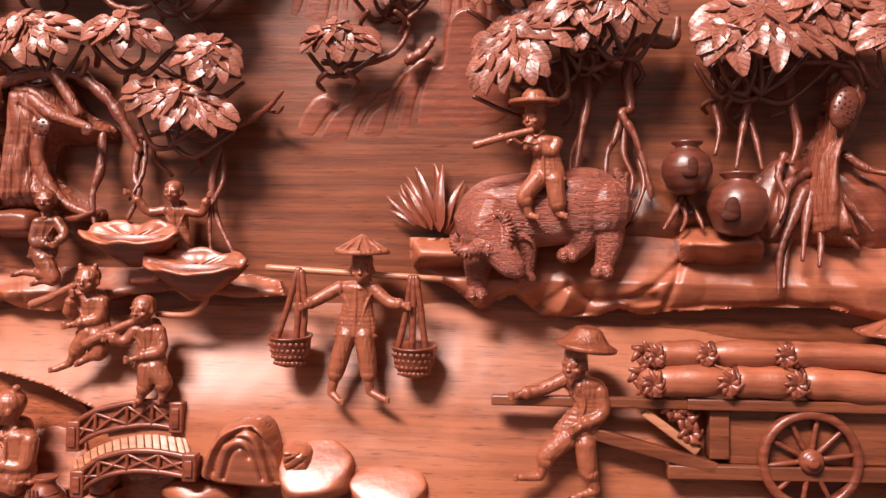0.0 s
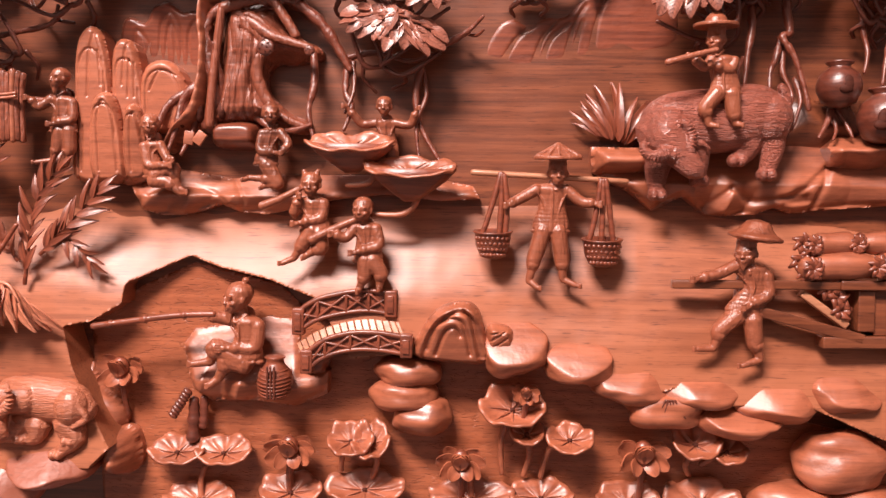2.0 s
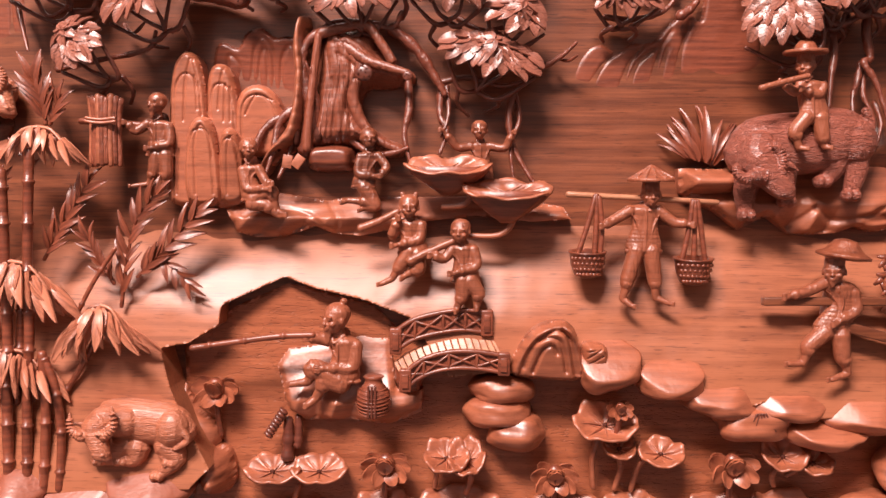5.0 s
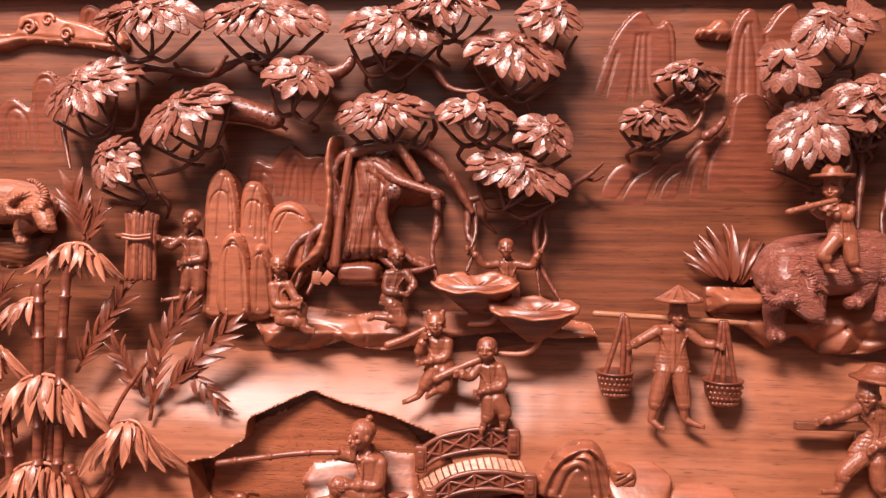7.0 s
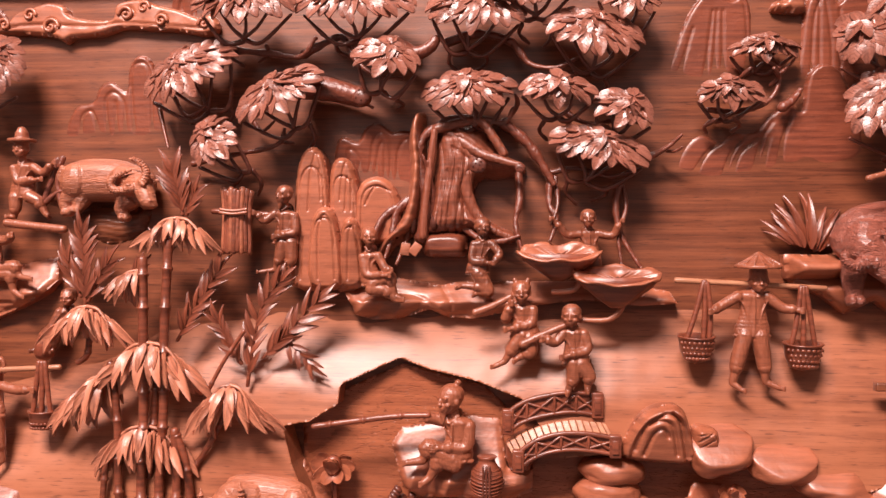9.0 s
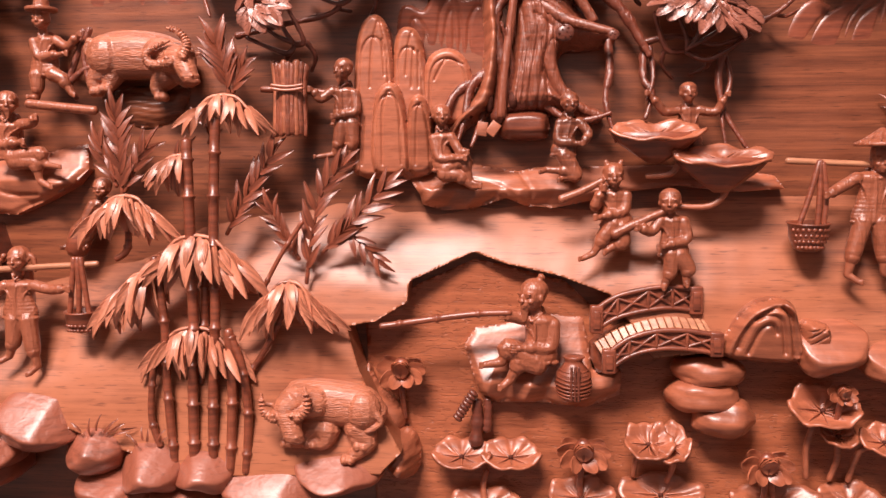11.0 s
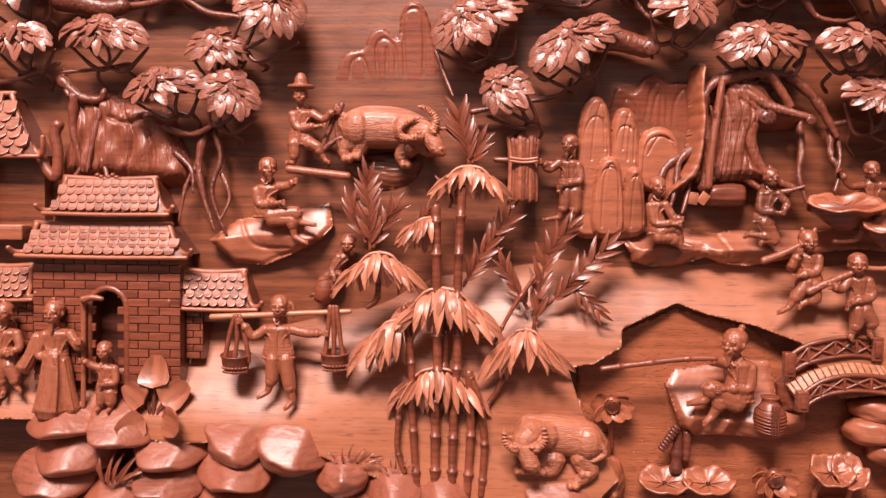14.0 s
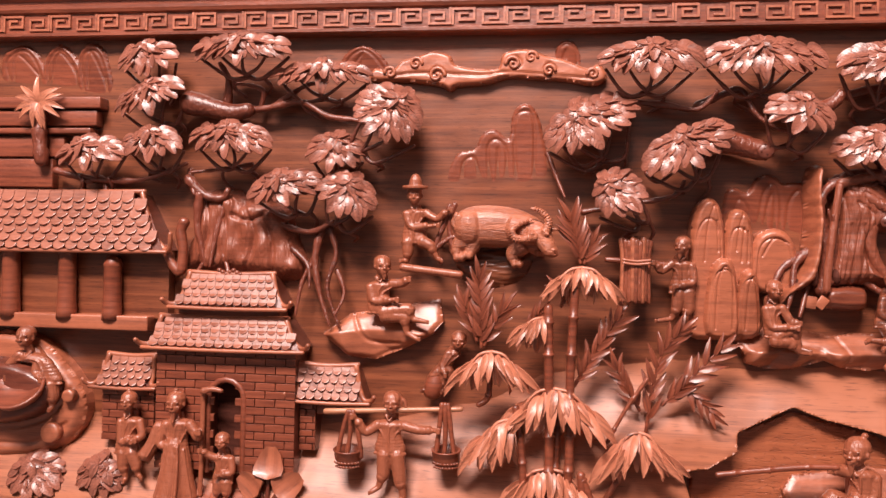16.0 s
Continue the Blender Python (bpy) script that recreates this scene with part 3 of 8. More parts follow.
mountain("rounded rock peak beside the tall one", [(-0.802, 1.290), (-0.805, 1.445), (-0.799, 1.523), (-0.777, 1.540), (-0.754, 1.518), (-0.745, 1.446), (-0.740, 1.384), (-0.738, 1.291)], 0.05, ([(-0.781, 1.455), (-0.776, 1.506), (-0.769, 1.531)], [(-0.759, 1.434), (-0.759, 1.496)], [(-0.771, 1.434), (-0.767, 1.501)]))
mountain("small rounded rock standing before the peaks", [(-0.840, 1.288), (-0.839, 1.382), (-0.829, 1.429), (-0.807, 1.442), (-0.788, 1.428), (-0.779, 1.372), (-0.776, 1.288)], 0.072, ([(-0.821, 1.300), (-0.819, 1.392), (-0.807, 1.425), (-0.792, 1.397), (-0.788, 1.300)],))
mountain("small rounded rock at the foot of the peaks", [(-0.779, 1.290), (-0.777, 1.398), (-0.758, 1.422), (-0.742, 1.404), (-0.735, 1.352), (-0.733, 1.291)], 0.068, ([(-0.763, 1.300), (-0.760, 1.382), (-0.752, 1.405), (-0.743, 1.362)],))
mountain("low rounded rock behind the tree roots", [(-0.750, 1.385), (-0.748, 1.473), (-0.720, 1.501), (-0.685, 1.493), (-0.664, 1.448), (-0.672, 1.375)], 0.05, ([(-0.732, 1.446), (-0.710, 1.482), (-0.681, 1.472)],))
mountain("distant rounded hills in shallow relief", [(-0.803, 1.500), (-0.798, 1.573), (-0.779, 1.586), (-0.754, 1.576), (-0.739, 1.603), (-0.711, 1.613), (-0.684, 1.595), (-0.663, 1.597), (-0.628, 1.582), (-0.624, 1.491), (-0.675, 1.475), (-0.749, 1.495)], 0.022, ([(-0.779, 1.509), (-0.772, 1.561), (-0.751, 1.540), (-0.751, 1.499)], [(-0.730, 1.499), (-0.723, 1.571), (-0.705, 1.594), (-0.689, 1.561), (-0.688, 1.489)], [(-0.673, 1.484), (-0.673, 1.551), (-0.654, 1.580), (-0.636, 1.541), (-0.641, 1.489)], [(-0.717, 1.499), (-0.713, 1.551), (-0.702, 1.574), (-0.698, 1.499)]), groove=(0.003, 0.004))
mountain("distant steep mountain in shallow relief", [(-0.151, 1.669), (-0.133, 1.744), (-0.107, 1.818), (-0.073, 1.864), (-0.048, 1.873), (-0.024, 1.845), (-0.006, 1.856), (0.011, 1.834), (0.015, 1.760), (0.019, 1.670), (-0.070, 1.659)], 0.02, ([(-0.060, 1.824), (-0.075, 1.685)], [(-0.052, 1.824), (-0.057, 1.686)], [(-0.041, 1.824), (-0.039, 1.686)], [(-0.031, 1.845), (-0.017, 1.853), (0.002, 1.824), (0.008, 1.696)], [(-0.097, 1.792), (-0.124, 1.696)]), groove=(0.003, 0.004))
mountain("distant grooved mountain in shallow relief", [(0.106, 1.644), (0.106, 1.760), (0.114, 1.834), (0.139, 1.874), (0.162, 1.868), (0.173, 1.834), (0.196, 1.866), (0.227, 1.885), (0.249, 1.823), (0.244, 1.676), (0.198, 1.634)], 0.026, ([(0.125, 1.676), (0.129, 1.802), (0.142, 1.845)], [(0.149, 1.845), (0.162, 1.760), (0.163, 1.665)], [(0.139, 1.839), (0.142, 1.676)], [(0.176, 1.823), (0.180, 1.760), (0.180, 1.665)]), groove=(0.003, 0.004))
mountain("long sloping hillside with carved furrows", [(-0.131, 1.516), (-0.105, 1.569), (-0.077, 1.584), (-0.048, 1.569), (-0.022, 1.586), (0.019, 1.589), (0.050, 1.623), (0.084, 1.644), (0.106, 1.628), (0.116, 1.697), (0.152, 1.718), (0.190, 1.681), (0.219, 1.550), (0.147, 1.519), (0.066, 1.489), (-0.037, 1.481), (-0.105, 1.487)], 0.024, ([(-0.101, 1.494), (-0.071, 1.547), (-0.040, 1.573)], [(-0.040, 1.495), (-0.024, 1.547), (0.001, 1.579)], [(0.017, 1.501), (0.032, 1.569), (0.052, 1.608)], [(0.063, 1.501), (0.071, 1.569), (0.088, 1.626)], [(-0.029, 1.493), (-0.009, 1.547), (0.027, 1.577)], [(0.027, 1.501), (0.047, 1.579)]), groove=(0.004, 0.005))
mountain("distant ridged hills in shallow relief", [(-1.367, 1.581), (-1.349, 1.650), (-1.311, 1.662), (-1.295, 1.695), (-1.267, 1.705), (-1.238, 1.683), (-1.233, 1.730), (-1.214, 1.757), (-1.186, 1.748), (-1.165, 1.689), (-1.160, 1.583), (-1.259, 1.570)], 0.018, ([(-1.337, 1.593), (-1.332, 1.635), (-1.311, 1.643), (-1.298, 1.594)], [(-1.277, 1.594), (-1.282, 1.665), (-1.264, 1.683), (-1.243, 1.659), (-1.242, 1.594)], [(-1.222, 1.606), (-1.227, 1.718), (-1.204, 1.742), (-1.186, 1.718), (-1.184, 1.607)], [(-1.260, 1.594), (-1.261, 1.663)]), groove=(0.003, 0.004))
for a in ([(-1.607, 1.822), (-1.599, 1.865), (-1.556, 1.887), (-1.516, 1.864), (-1.493, 1.821), (-1.554, 1.809)], [(-1.142, 1.842), (-1.142, 1.877), (-1.122, 1.891), (-1.100, 1.879), (-1.092, 1.841), (-1.118, 1.830)], [(-2.396, 1.803), (-2.405, 1.868), (-2.364, 1.895), (-2.329, 1.890), (-2.303, 1.854), (-2.296, 1.802)], [(-2.304, 1.802), (-2.298, 1.866), (-2.260, 1.898), (-2.221, 1.865), (-2.203, 1.802)], [(-2.213, 1.789), (-2.216, 1.872), (-2.185, 1.899), (-2.151, 1.877), (-2.135, 1.782)]):
    mountain("small distant peak in shallow relief", a, 0.02, ([(a[0][0] + 0.02, a[0][1] + 0.01), (a[2][0], a[2][1] - 0.02), (a[-1][0] - 0.012, a[-1][1] + 0.02)],), groove=(0.003, 0.003))
cloud = [(-1.534, 1.807), (-1.526, 1.833), (-1.491, 1.825), (-1.470, 1.848), (-1.437, 1.857), (-1.401, 1.868), (-1.365, 1.859), (-1.353, 1.839), (-1.299, 1.829), (-1.262, 1.831), (-1.253, 1.861), (-1.206, 1.870), (-1.165, 1.857), (-1.119, 1.845), (-1.079, 1.829), (-1.054, 1.838), (-1.038, 1.809), (-1.066, 1.794), (-1.124, 1.804), (-1.170, 1.807), (-1.240, 1.812), (-1.287, 1.798), (-1.346, 1.794), (-1.364, 1.784), (-1.388, 1.796), (-1.454, 1.804)]
tagged(relief("carved_cloud", cloud, 0.024, STONE, None, "", edge=0.007, k=3, dome=0.6, res=0.003, groove=(0.005, 0.003), grooves=([(-1.406, 1.818), (-1.395, 1.832), (-1.377, 1.824), (-1.382, 1.806), (-1.400, 1.806)], [(-1.235, 1.828), (-1.241, 1.846), (-1.223, 1.852), (-1.215, 1.838), (-1.226, 1.828)], [(-1.165, 1.828), (-1.157, 1.839), (-1.145, 1.827), (-1.156, 1.816)], [(-1.491, 1.813), (-1.431, 1.821), (-1.299, 1.815), (-1.240, 1.821), (-1.067, 1.806)])), "scrolling cloud bank with curled edges", "cloud")
bank = bpy.data.objects["carved_cloud"]
for (x, z), q, turn in (((-1.392, 1.815), .018, 1), ((-1.231, 1.838), .016, -1), ((-1.157, 1.823), .013, 1), ((-1.491, 1.821), .013, -1), ((-1.067, 1.815), .012, -1), ((-1.437, 1.840), .014, 1), ((-1.194, 1.851), .013, 1)):
    bm = bmesh.new()
    limb(bm, [(x + turn * q * (1 - t / 15) * math.cos(t * 0.62), z + q * (1 - t / 15) * math.sin(t * 0.62)) for t in range(14)], 0.025, 0.0042, 0.0030, 8, 2)
    part("curl", bm, STONE, bank)
cloud = [(0.048, 1.820), (0.053, 1.836), (0.070, 1.839), (0.087, 1.854), (0.108, 1.841), (0.109, 1.815), (0.082, 1.814)]
tagged(relief("carved_cloud", cloud, 0.03, STONE, None, "", edge=0.012, k=3, dome=0.5, grooves=([(0.062, 1.823), (0.074, 1.833), (0.084, 1.825), (0.074, 1.816)],)), "small curled cloud beside the mountain", "cloud")


# ---- boulders ----
def boulder(label, x, z, w, h, d, out, seed, mat, cuts=2, veins=()):
    """A rounded boulder with hewn faces sloping back from its crest; d: its middle, out: how far it bulges."""
    r = random.Random(seed)
    planes = []
    for i in range(cuts):
        a = (0.0, 0.75, -0.8, 2.6)[i] + r.uniform(-0.28, 0.28)
        up = r.uniform(0.50, 0.85)
        n = Vector((math.sin(a) * (0.35 if i == 0 else 0.9), -0.85, up if i == 0 else math.cos(a) * 0.6)).normalized()
        planes.append((n, r.uniform(0.40, 0.52) if i == 0 else r.uniform(0.55, 0.66)))
    lump = Vector((r.uniform(0, 50), r.uniform(0, 50), r.uniform(0, 50)))
    bm = bmesh.new()
    bmesh.ops.create_uvsphere(bm, u_segments=64, v_segments=40, radius=1)
    for v in bm.verts:
        p = v.co.copy()
        p = Vector([math.copysign(abs(q) ** 0.86, q) for q in p])
        p *= 1 + 0.22 * noise.noise(p * 1.2 + lump) + 0.03 * noise.noise(p * 3.1 + lump)
        for n, k in planes:
            over = p.dot(n) - k
            if over > 0:
                p -= n * over * 0.86
        v.co = Vector((x + p.x * w * 0.5, -d + p.y * out, z + p.z * h * 0.5))
    ob = tagged(part("carved_boulder", bm, mat), label, "boulder", "riverbank boulders")
    worn = ob.modifiers.new("worn_crests", "SMOOTH")
    worn.factor, worn.iterations = 0.5, 3
    for line in veins:
        bm = bmesh.new()
        limb(bm, line, d + out * 0.9, 0.0022, 0.0014, 6, 4)
        part("vein", bm, DARK, ob)
    return ob


for i, (x, z, w, h) in enumerate((
        (-1.545, 0.8605, 0.12, 0.09), (-1.547, 0.7985, 0.132, 0.082), (-1.43, 0.8515, 0.122, 0.09), (-1.3265, 0.8085, 0.105, 0.086),
        (-1.2865, 0.7355, 0.12, 0.072), (-1.2255, 0.7765, 0.115, 0.094), (-1.16, 0.712, 0.14, 0.06), (-1.129, 0.772, 0.11, 0.085),
        (-0.895, 0.771, 0.125, 0.074), (-1.904, 0.896, 0.15, 0.068), (-1.789, 0.887, 0.122, 0.08), (-1.888, 0.828, 0.15, 0.08),
        (-1.686, 0.834, 0.135, 0.08), (-1.929, 0.775, 0.15, 0.096), (-1.689, 0.768, 0.128, 0.066), (-1.5565, 0.7475, 0.118, 0.056),
        (-1.66, 0.718, 0.13, 0.05), (-1.8, 0.735, 0.13, 0.07))):
    boulder("glossy hewn boulder heaped along the riverbank", x, z + 0.006, w * 1.18, h * 1.28, 0.060 + 0.006 * (i % 3), 0.088 + 0.010 * (i % 2), 20 + i, ROCK, 2 + i % 2)
boulder("broad boulder with a carved leaf in its face", -1.006, 0.748, 0.186, 0.122, 0.08, 0.075, 51, ROCK, 2)
for i, (x, z, w, h) in enumerate((
        (-0.067, 0.996, 0.112, 0.095), (0.046, 0.974, 0.116, 0.083), (0.136, 0.939, 0.126, 0.072), (0.256, 0.93, 0.135, 0.072),
        (0.328, 0.878, 0.133, 0.059), (0.394, 0.918, 0.143, 0.089), (0.506, 0.932, 0.117, 0.073))):
    boulder("light smooth boulder on the edge of the bank", x, z, w * 1.08, h * 1.02, 0.066, 0.050, 80 + i, STONE, (1, 1, 2, 3, 2, 3, 2)[i])
for i, (x, z, w, h) in enumerate(((-0.257, 0.944, 0.120, 0.056), (-0.268, 0.903, 0.116, 0.062), (-0.232, 0.862, 0.106, 0.068))):
    boulder("rounded boulder stacked under the footbridge", x, z, w, h, 0.035, 0.048, 95 + i, STONE, 0)
sx, sz = 0.2, 0.891
boulder("flat shell-like boulder with fan grooves", sx, sz, 0.136, 0.068, 0.055, 0.045, 99, STONE, 0,
        [[(sx + 0.004 * k, sz + 0.024), (sx + 0.008 * k, sz + 0.008), (sx + 0.013 * k, sz - 0.010 + 0.002 * abs(k))] for k in (-2, -1, 0, 1, 2)])
for i, (x, z, w, h) in enumerate(((0.432, 0.718, 0.137, 0.081), (0.511, 0.804, 0.154, 0.101), (0.56, 0.716, 0.143, 0.086))):
    boulder("large onion-smooth boulder by the lotus pond", x, z, w * 1.05, h * 1.05, 0.05, 0.055, 120 + i, STONE, 0)
hill = [(-0.246, 0.980), (-0.232, 1.026), (-0.206, 1.062), (-0.169, 1.077), (-0.138, 1.071), (-0.123, 1.038), (-0.112, 0.970), (-0.193, 0.967)]
mountain("small rounded hill with wave grooves beside the bridge", hill, 0.122, ([(-0.220, 0.995), (-0.205, 1.035), (-0.181, 1.050), (-0.158, 1.041), (-0.145, 0.986)], [(-0.205, 0.985), (-0.190, 1.025), (-0.173, 1.035), (-0.163, 1.020)], [(-0.196, 1.045), (-0.166, 1.066), (-0.144, 1.046), (-0.130, 0.981)], [(-0.156, 1.066), (-0.134, 1.036), (-0.121, 0.981)]), groove=(0.006, 0.005))
mountain("rocky outcrop with finger grooves beside the hill", [(-0.117, 1.033), (-0.092, 1.038), (-0.072, 1.028), (-0.067, 0.993), (-0.092, 0.967), (-0.114, 0.970)], 0.112, ([(-0.110, 0.996), (-0.081, 1.017)], [(-0.110, 0.986), (-0.075, 1.002)], [(-0.110, 1.011), (-0.084, 1.029)]), mat=STONE)


# ---- trees: limbs, roots and pads of single leaves ----
def leaf_mesh(name, length, width, curl, veins=4, thick=0.0022, seed=0, tip=1.0, arc=None, mat=None, blunt=0.0):
    r = random.Random(seed)
    n, half = 9, 2
    bm = bmesh.new()
    top, low = [], []
    bend = r.uniform(-0.08, 0.08) if arc is None else arc
    for i in range(n):
        t = i / (n - 1)
        w = width * 0.5 * (math.sin(math.pi * min(t ** (0.66 * tip) * (0.97 - blunt) + 0.02, 1)) ** (0.66 - blunt) + 0.02) * r.uniform(0.95, 1.05)
        row, rowb = [], []
        for j in range(-half, half + 1):
            s = j / half
            y = curl * (t - 0.25) ** 2 * length - abs(s) * width * 0.05 + (0.0014 if j == 0 else 0)
            y += (0.0010 if (i + abs(j)) % 2 else -0.0004) if abs(j) == 1 else 0
            p = Vector((length * t, -0.0, 0)) + Vector((0, 0, w * s)) + Vector((0, y, bend * length * t * t))
            row.append(bm.verts.new(p + Vector((0, -thick, 0))))
            rowb.append(bm.verts.new(p + Vector((0, thick * 0.6, 0))))
        top.append(row)
        low.append(rowb)
    for i in range(n - 1):
        for j in range(2 * half):
            bm.faces.new((top[i][j], top[i + 1][j], top[i + 1][j + 1], top[i][j + 1]))
    rim_t = [top[i][0] for i in range(n)] + [top[n - 1][j] for j in range(1, 2 * half + 1)] + [top[i][2 * half] for i in range(n - 2, -1, -1)] + [top[0][j] for j in range(2 * half - 1, 0, -1)]
    rim_b = [low[i][0] for i in range(n)] + [low[n - 1][j] for j in range(1, 2 * half + 1)] + [low[i][2 * half] for i in range(n - 2, -1, -1)] + [low[0][j] for j in range(2 * half - 1, 0, -1)]
    for i in range(len(rim_t)):
        a, b = i, (i + 1) % len(rim_t)
        bm.faces.new((rim_t[a], rim_b[a], rim_b[b], rim_t[b]))
    for ring in (rim_t, rim_b):
        for a, b in zip(ring, ring[1:] + ring[:1]):
            e = bm.edges.get((a, b))
            if e:
                e.smooth = False
    for i in range(n - 1):
        for j in range(2 * half):
            bm.faces.new((low[i][j], low[i][j + 1], low[i + 1][j + 1], low[i + 1][j]))
    bmesh.ops.recalc_face_normals(bm, faces=bm.faces)
    me = bpy.data.meshes.new(name)
    bm.to_mesh(me)
    bm.free()
    smooth_mesh(me)
    me.materials.append(mat or LEAF)
    return me


BROAD = [leaf_mesh("leaf", 0.034, 0.0205 + 0.0014 * (s % 3), 0.45, thick=0.0014, seed=s, tip=1.1, blunt=0.03) for s in range(6)]
LANCE = [leaf_mesh("leaf", 0.10, 0.025 + 0.003 * (s % 2), 0.55, seed=20 + s, tip=1.15, mat=BAMBOO, thick=0.0030) for s in range(4)]
SLIM = [leaf_mesh("leaf", 0.10, 0.021 + 0.004 * (s % 2), 0.4, seed=70 + s, tip=1.0, mat=RED, thick=0.0026) for s in range(4)]
FALL = {1: [leaf_mesh("leaf", 0.10, 0.025 + 0.003 * s, 0.55, seed=50 + s, tip=1.15, arc=-0.26 - 0.14 * s, mat=BAMBOO, thick=0.0030) for s in range(2)], -1: [leaf_mesh("leaf", 0.10, 0.025 + 0.003 * s, 0.55, seed=60 + s, tip=1.15, arc=0.26 + 0.14 * s, mat=BAMBOO, thick=0.0030) for s in range(2)]}
BLADE = [leaf_mesh("blade", 0.10, 0.017, 0.5, seed=30 + s, tip=0.8, arc=(-0.22, 0.0, 0.22)[s], mat=RED) for s in range(3)]
PETAL = [leaf_mesh("petal", 0.036, 0.026, -0.5, seed=40 + s, tip=1.2, blunt=0.04, mat=STONE) for s in range(3)]


def set_leaf(shape, parent, p, d, way, out, size=1.0, name="leaf", label="", spin=0.0):
    """One leaf: its foot at p, pointing way in the board's plane (degrees, 0 right, 90 up), its tip tipped out of the board by out degrees."""
    a, o = radians(way), radians(out)
    x = Vector((math.cos(a) * math.cos(o), -math.sin(o), math.sin(a) * math.cos(o)))
    up = Vector((0, -1, 0))
    y = -(up - x * up.dot(x)).normalized()
    z = x.cross(y)
    rot = Matrix((x, y, z)).transposed().to_4x4() @ Matrix.Rotation(radians(spin), 4, "X")
    ob = part(name, shape, LEAF, parent, label)
    ob.matrix_basis = Matrix.Translation(at(p, d)) @ rot @ Matrix.Scale(size, 4)
    return ob


def leaf_pad(tree, c, w, h, tilt, d, seed, size=1.0, lean=34):
    """A pad of leaves laid like shingles that fan out from its crown; its plane leans back at the top."""
    r = random.Random(seed)
    base = Matrix.Translation(at(c, d)) @ Matrix.Rotation(radians(-tilt), 4, "Y") @ Matrix.Rotation(radians(-lean), 4, "X")
    a, b = w * 0.55, h * 0.50 / math.cos(radians(lean))
    cx, top = r.uniform(-0.15, 0.15) * a, b * 0.34
    L = 0.037 * size

    def lay(px, pz, way, lift, q, dip):
        ob = part("leaf", BROAD[r.randrange(6)], LEAF, tree)
        ob.matrix_basis = (base @ Matrix.Translation((px, -lift, pz)) @ Matrix.Rotation(-way, 4, "Y") @ Matrix.Rotation(radians(dip), 4, "Z")
                           @ Matrix.Rotation(radians(r.uniform(-14, 14)), 4, "X") @ Matrix.Scale(q / 0.034, 4))

    dx, dz = L * 0.60, L * 0.44
    rows = int(2 * b / dz) + 1
    for j in range(rows + 1):
        z = -b + dz * j + r.uniform(-0.1, 0.1) * dz
        half = a * math.sqrt(max(0.0, 1 - (z / b) ** 2))
        n = int(2 * half / dx) + 1
        for i in range(n):
            x = -half + (i + 0.5 + r.uniform(-0.22, 0.22)) * 2 * half / n
            u, v = (x - cx) / a, (z - top) / b
            rho = math.hypot(u, v * 0.8)
            if rho < 0.16:
                continue
            way = math.atan2(v * 0.62, u) + r.uniform(-0.24, 0.24)
            q = L * r.uniform(0.85, 1.12)
            lay(x - math.cos(way) * q * 0.72, z - math.sin(way) * q * 0.72, way, 0.004 + 0.015 * (1 - min(rho, 1.1) ** 1.4) + r.uniform(-0.0012, 0.0012), q, 10 + r.uniform(-6, 6))
    off = r.uniform(0, 6)
    for i in range(6):
        lay(cx, top, off + math.pi * (i + r.uniform(-0.15, 0.15)) / 3, 0.0185 + 0.0007 * i, L * r.uniform(0.8, 0.95), 9 + r.uniform(-5, 5))


def twigs(tree, c, w, h, tilt, d, seed):
    """Short stalks that carry a pad of leaves."""
    r = random.Random(seed)
    n = max(2, int(w / 0.055))
    ct, st = math.cos(radians(tilt)), math.sin(radians(tilt))
    foot = (c[0] + (h * 0.85) * st + r.uniform(-0.01, 0.01), c[1] - (h * 0.85) * ct)
    for i in range(n):
        s = (i + 0.5) / n - 0.5
        e = (c[0] + s * w * 0.8 * ct, c[1] + s * w * 0.8 * st - h * 0.1)
        mid = ((foot[0] * 0.55 + e[0] * 0.45) + r.uniform(-0.008, 0.008), (foot[1] * 0.6 + e[1] * 0.4) - 0.004)
        bm = bmesh.new()
        limb(bm, [foot, mid, e], (d - 0.03, d - 0.012), 0.0045, 0.0028, 6, 3)
        part("twig", bm, DARK, tree)
    for k in (-1, 1):
        bend = r.uniform(0.5, 0.9)
        end = (c[0] + k * w * 0.46 * ct, c[1] + k * w * 0.46 * st - h * 0.25)
        mid = (foot[0] + k * w * 0.26 * bend, foot[1] - 0.010 * bend + k * w * 0.2 * st)
        bm = bmesh.new()
        limb(bm, [foot, mid, end], (d - 0.045, d - 0.025), 0.0058, 0.0032, 7, 5, 0.22)
        part("twig", bm, DARK, tree)
        low = (foot[0] + k * r.uniform(0.01, 0.03), foot[1] - r.uniform(0.02, 0.045))
        bm = bmesh.new()
        limb(bm, [mid, ((mid[0] + low[0]) / 2 + k * 0.012, (mid[1] + low[1]) / 2), low], (0.05, 0.02), 0.0046, 0.0034, 7, 5, 0.2)
        part("twig", bm, DARK, tree)


def branch(tree, line, d, r0, r1, name="branch", mat=None, sides=10, wob=0.2):
    bm = bmesh.new()
    limb(bm, line, d, r0, r1, sides, 5, wob)
    return part(name, bm, mat or LIMB, tree)


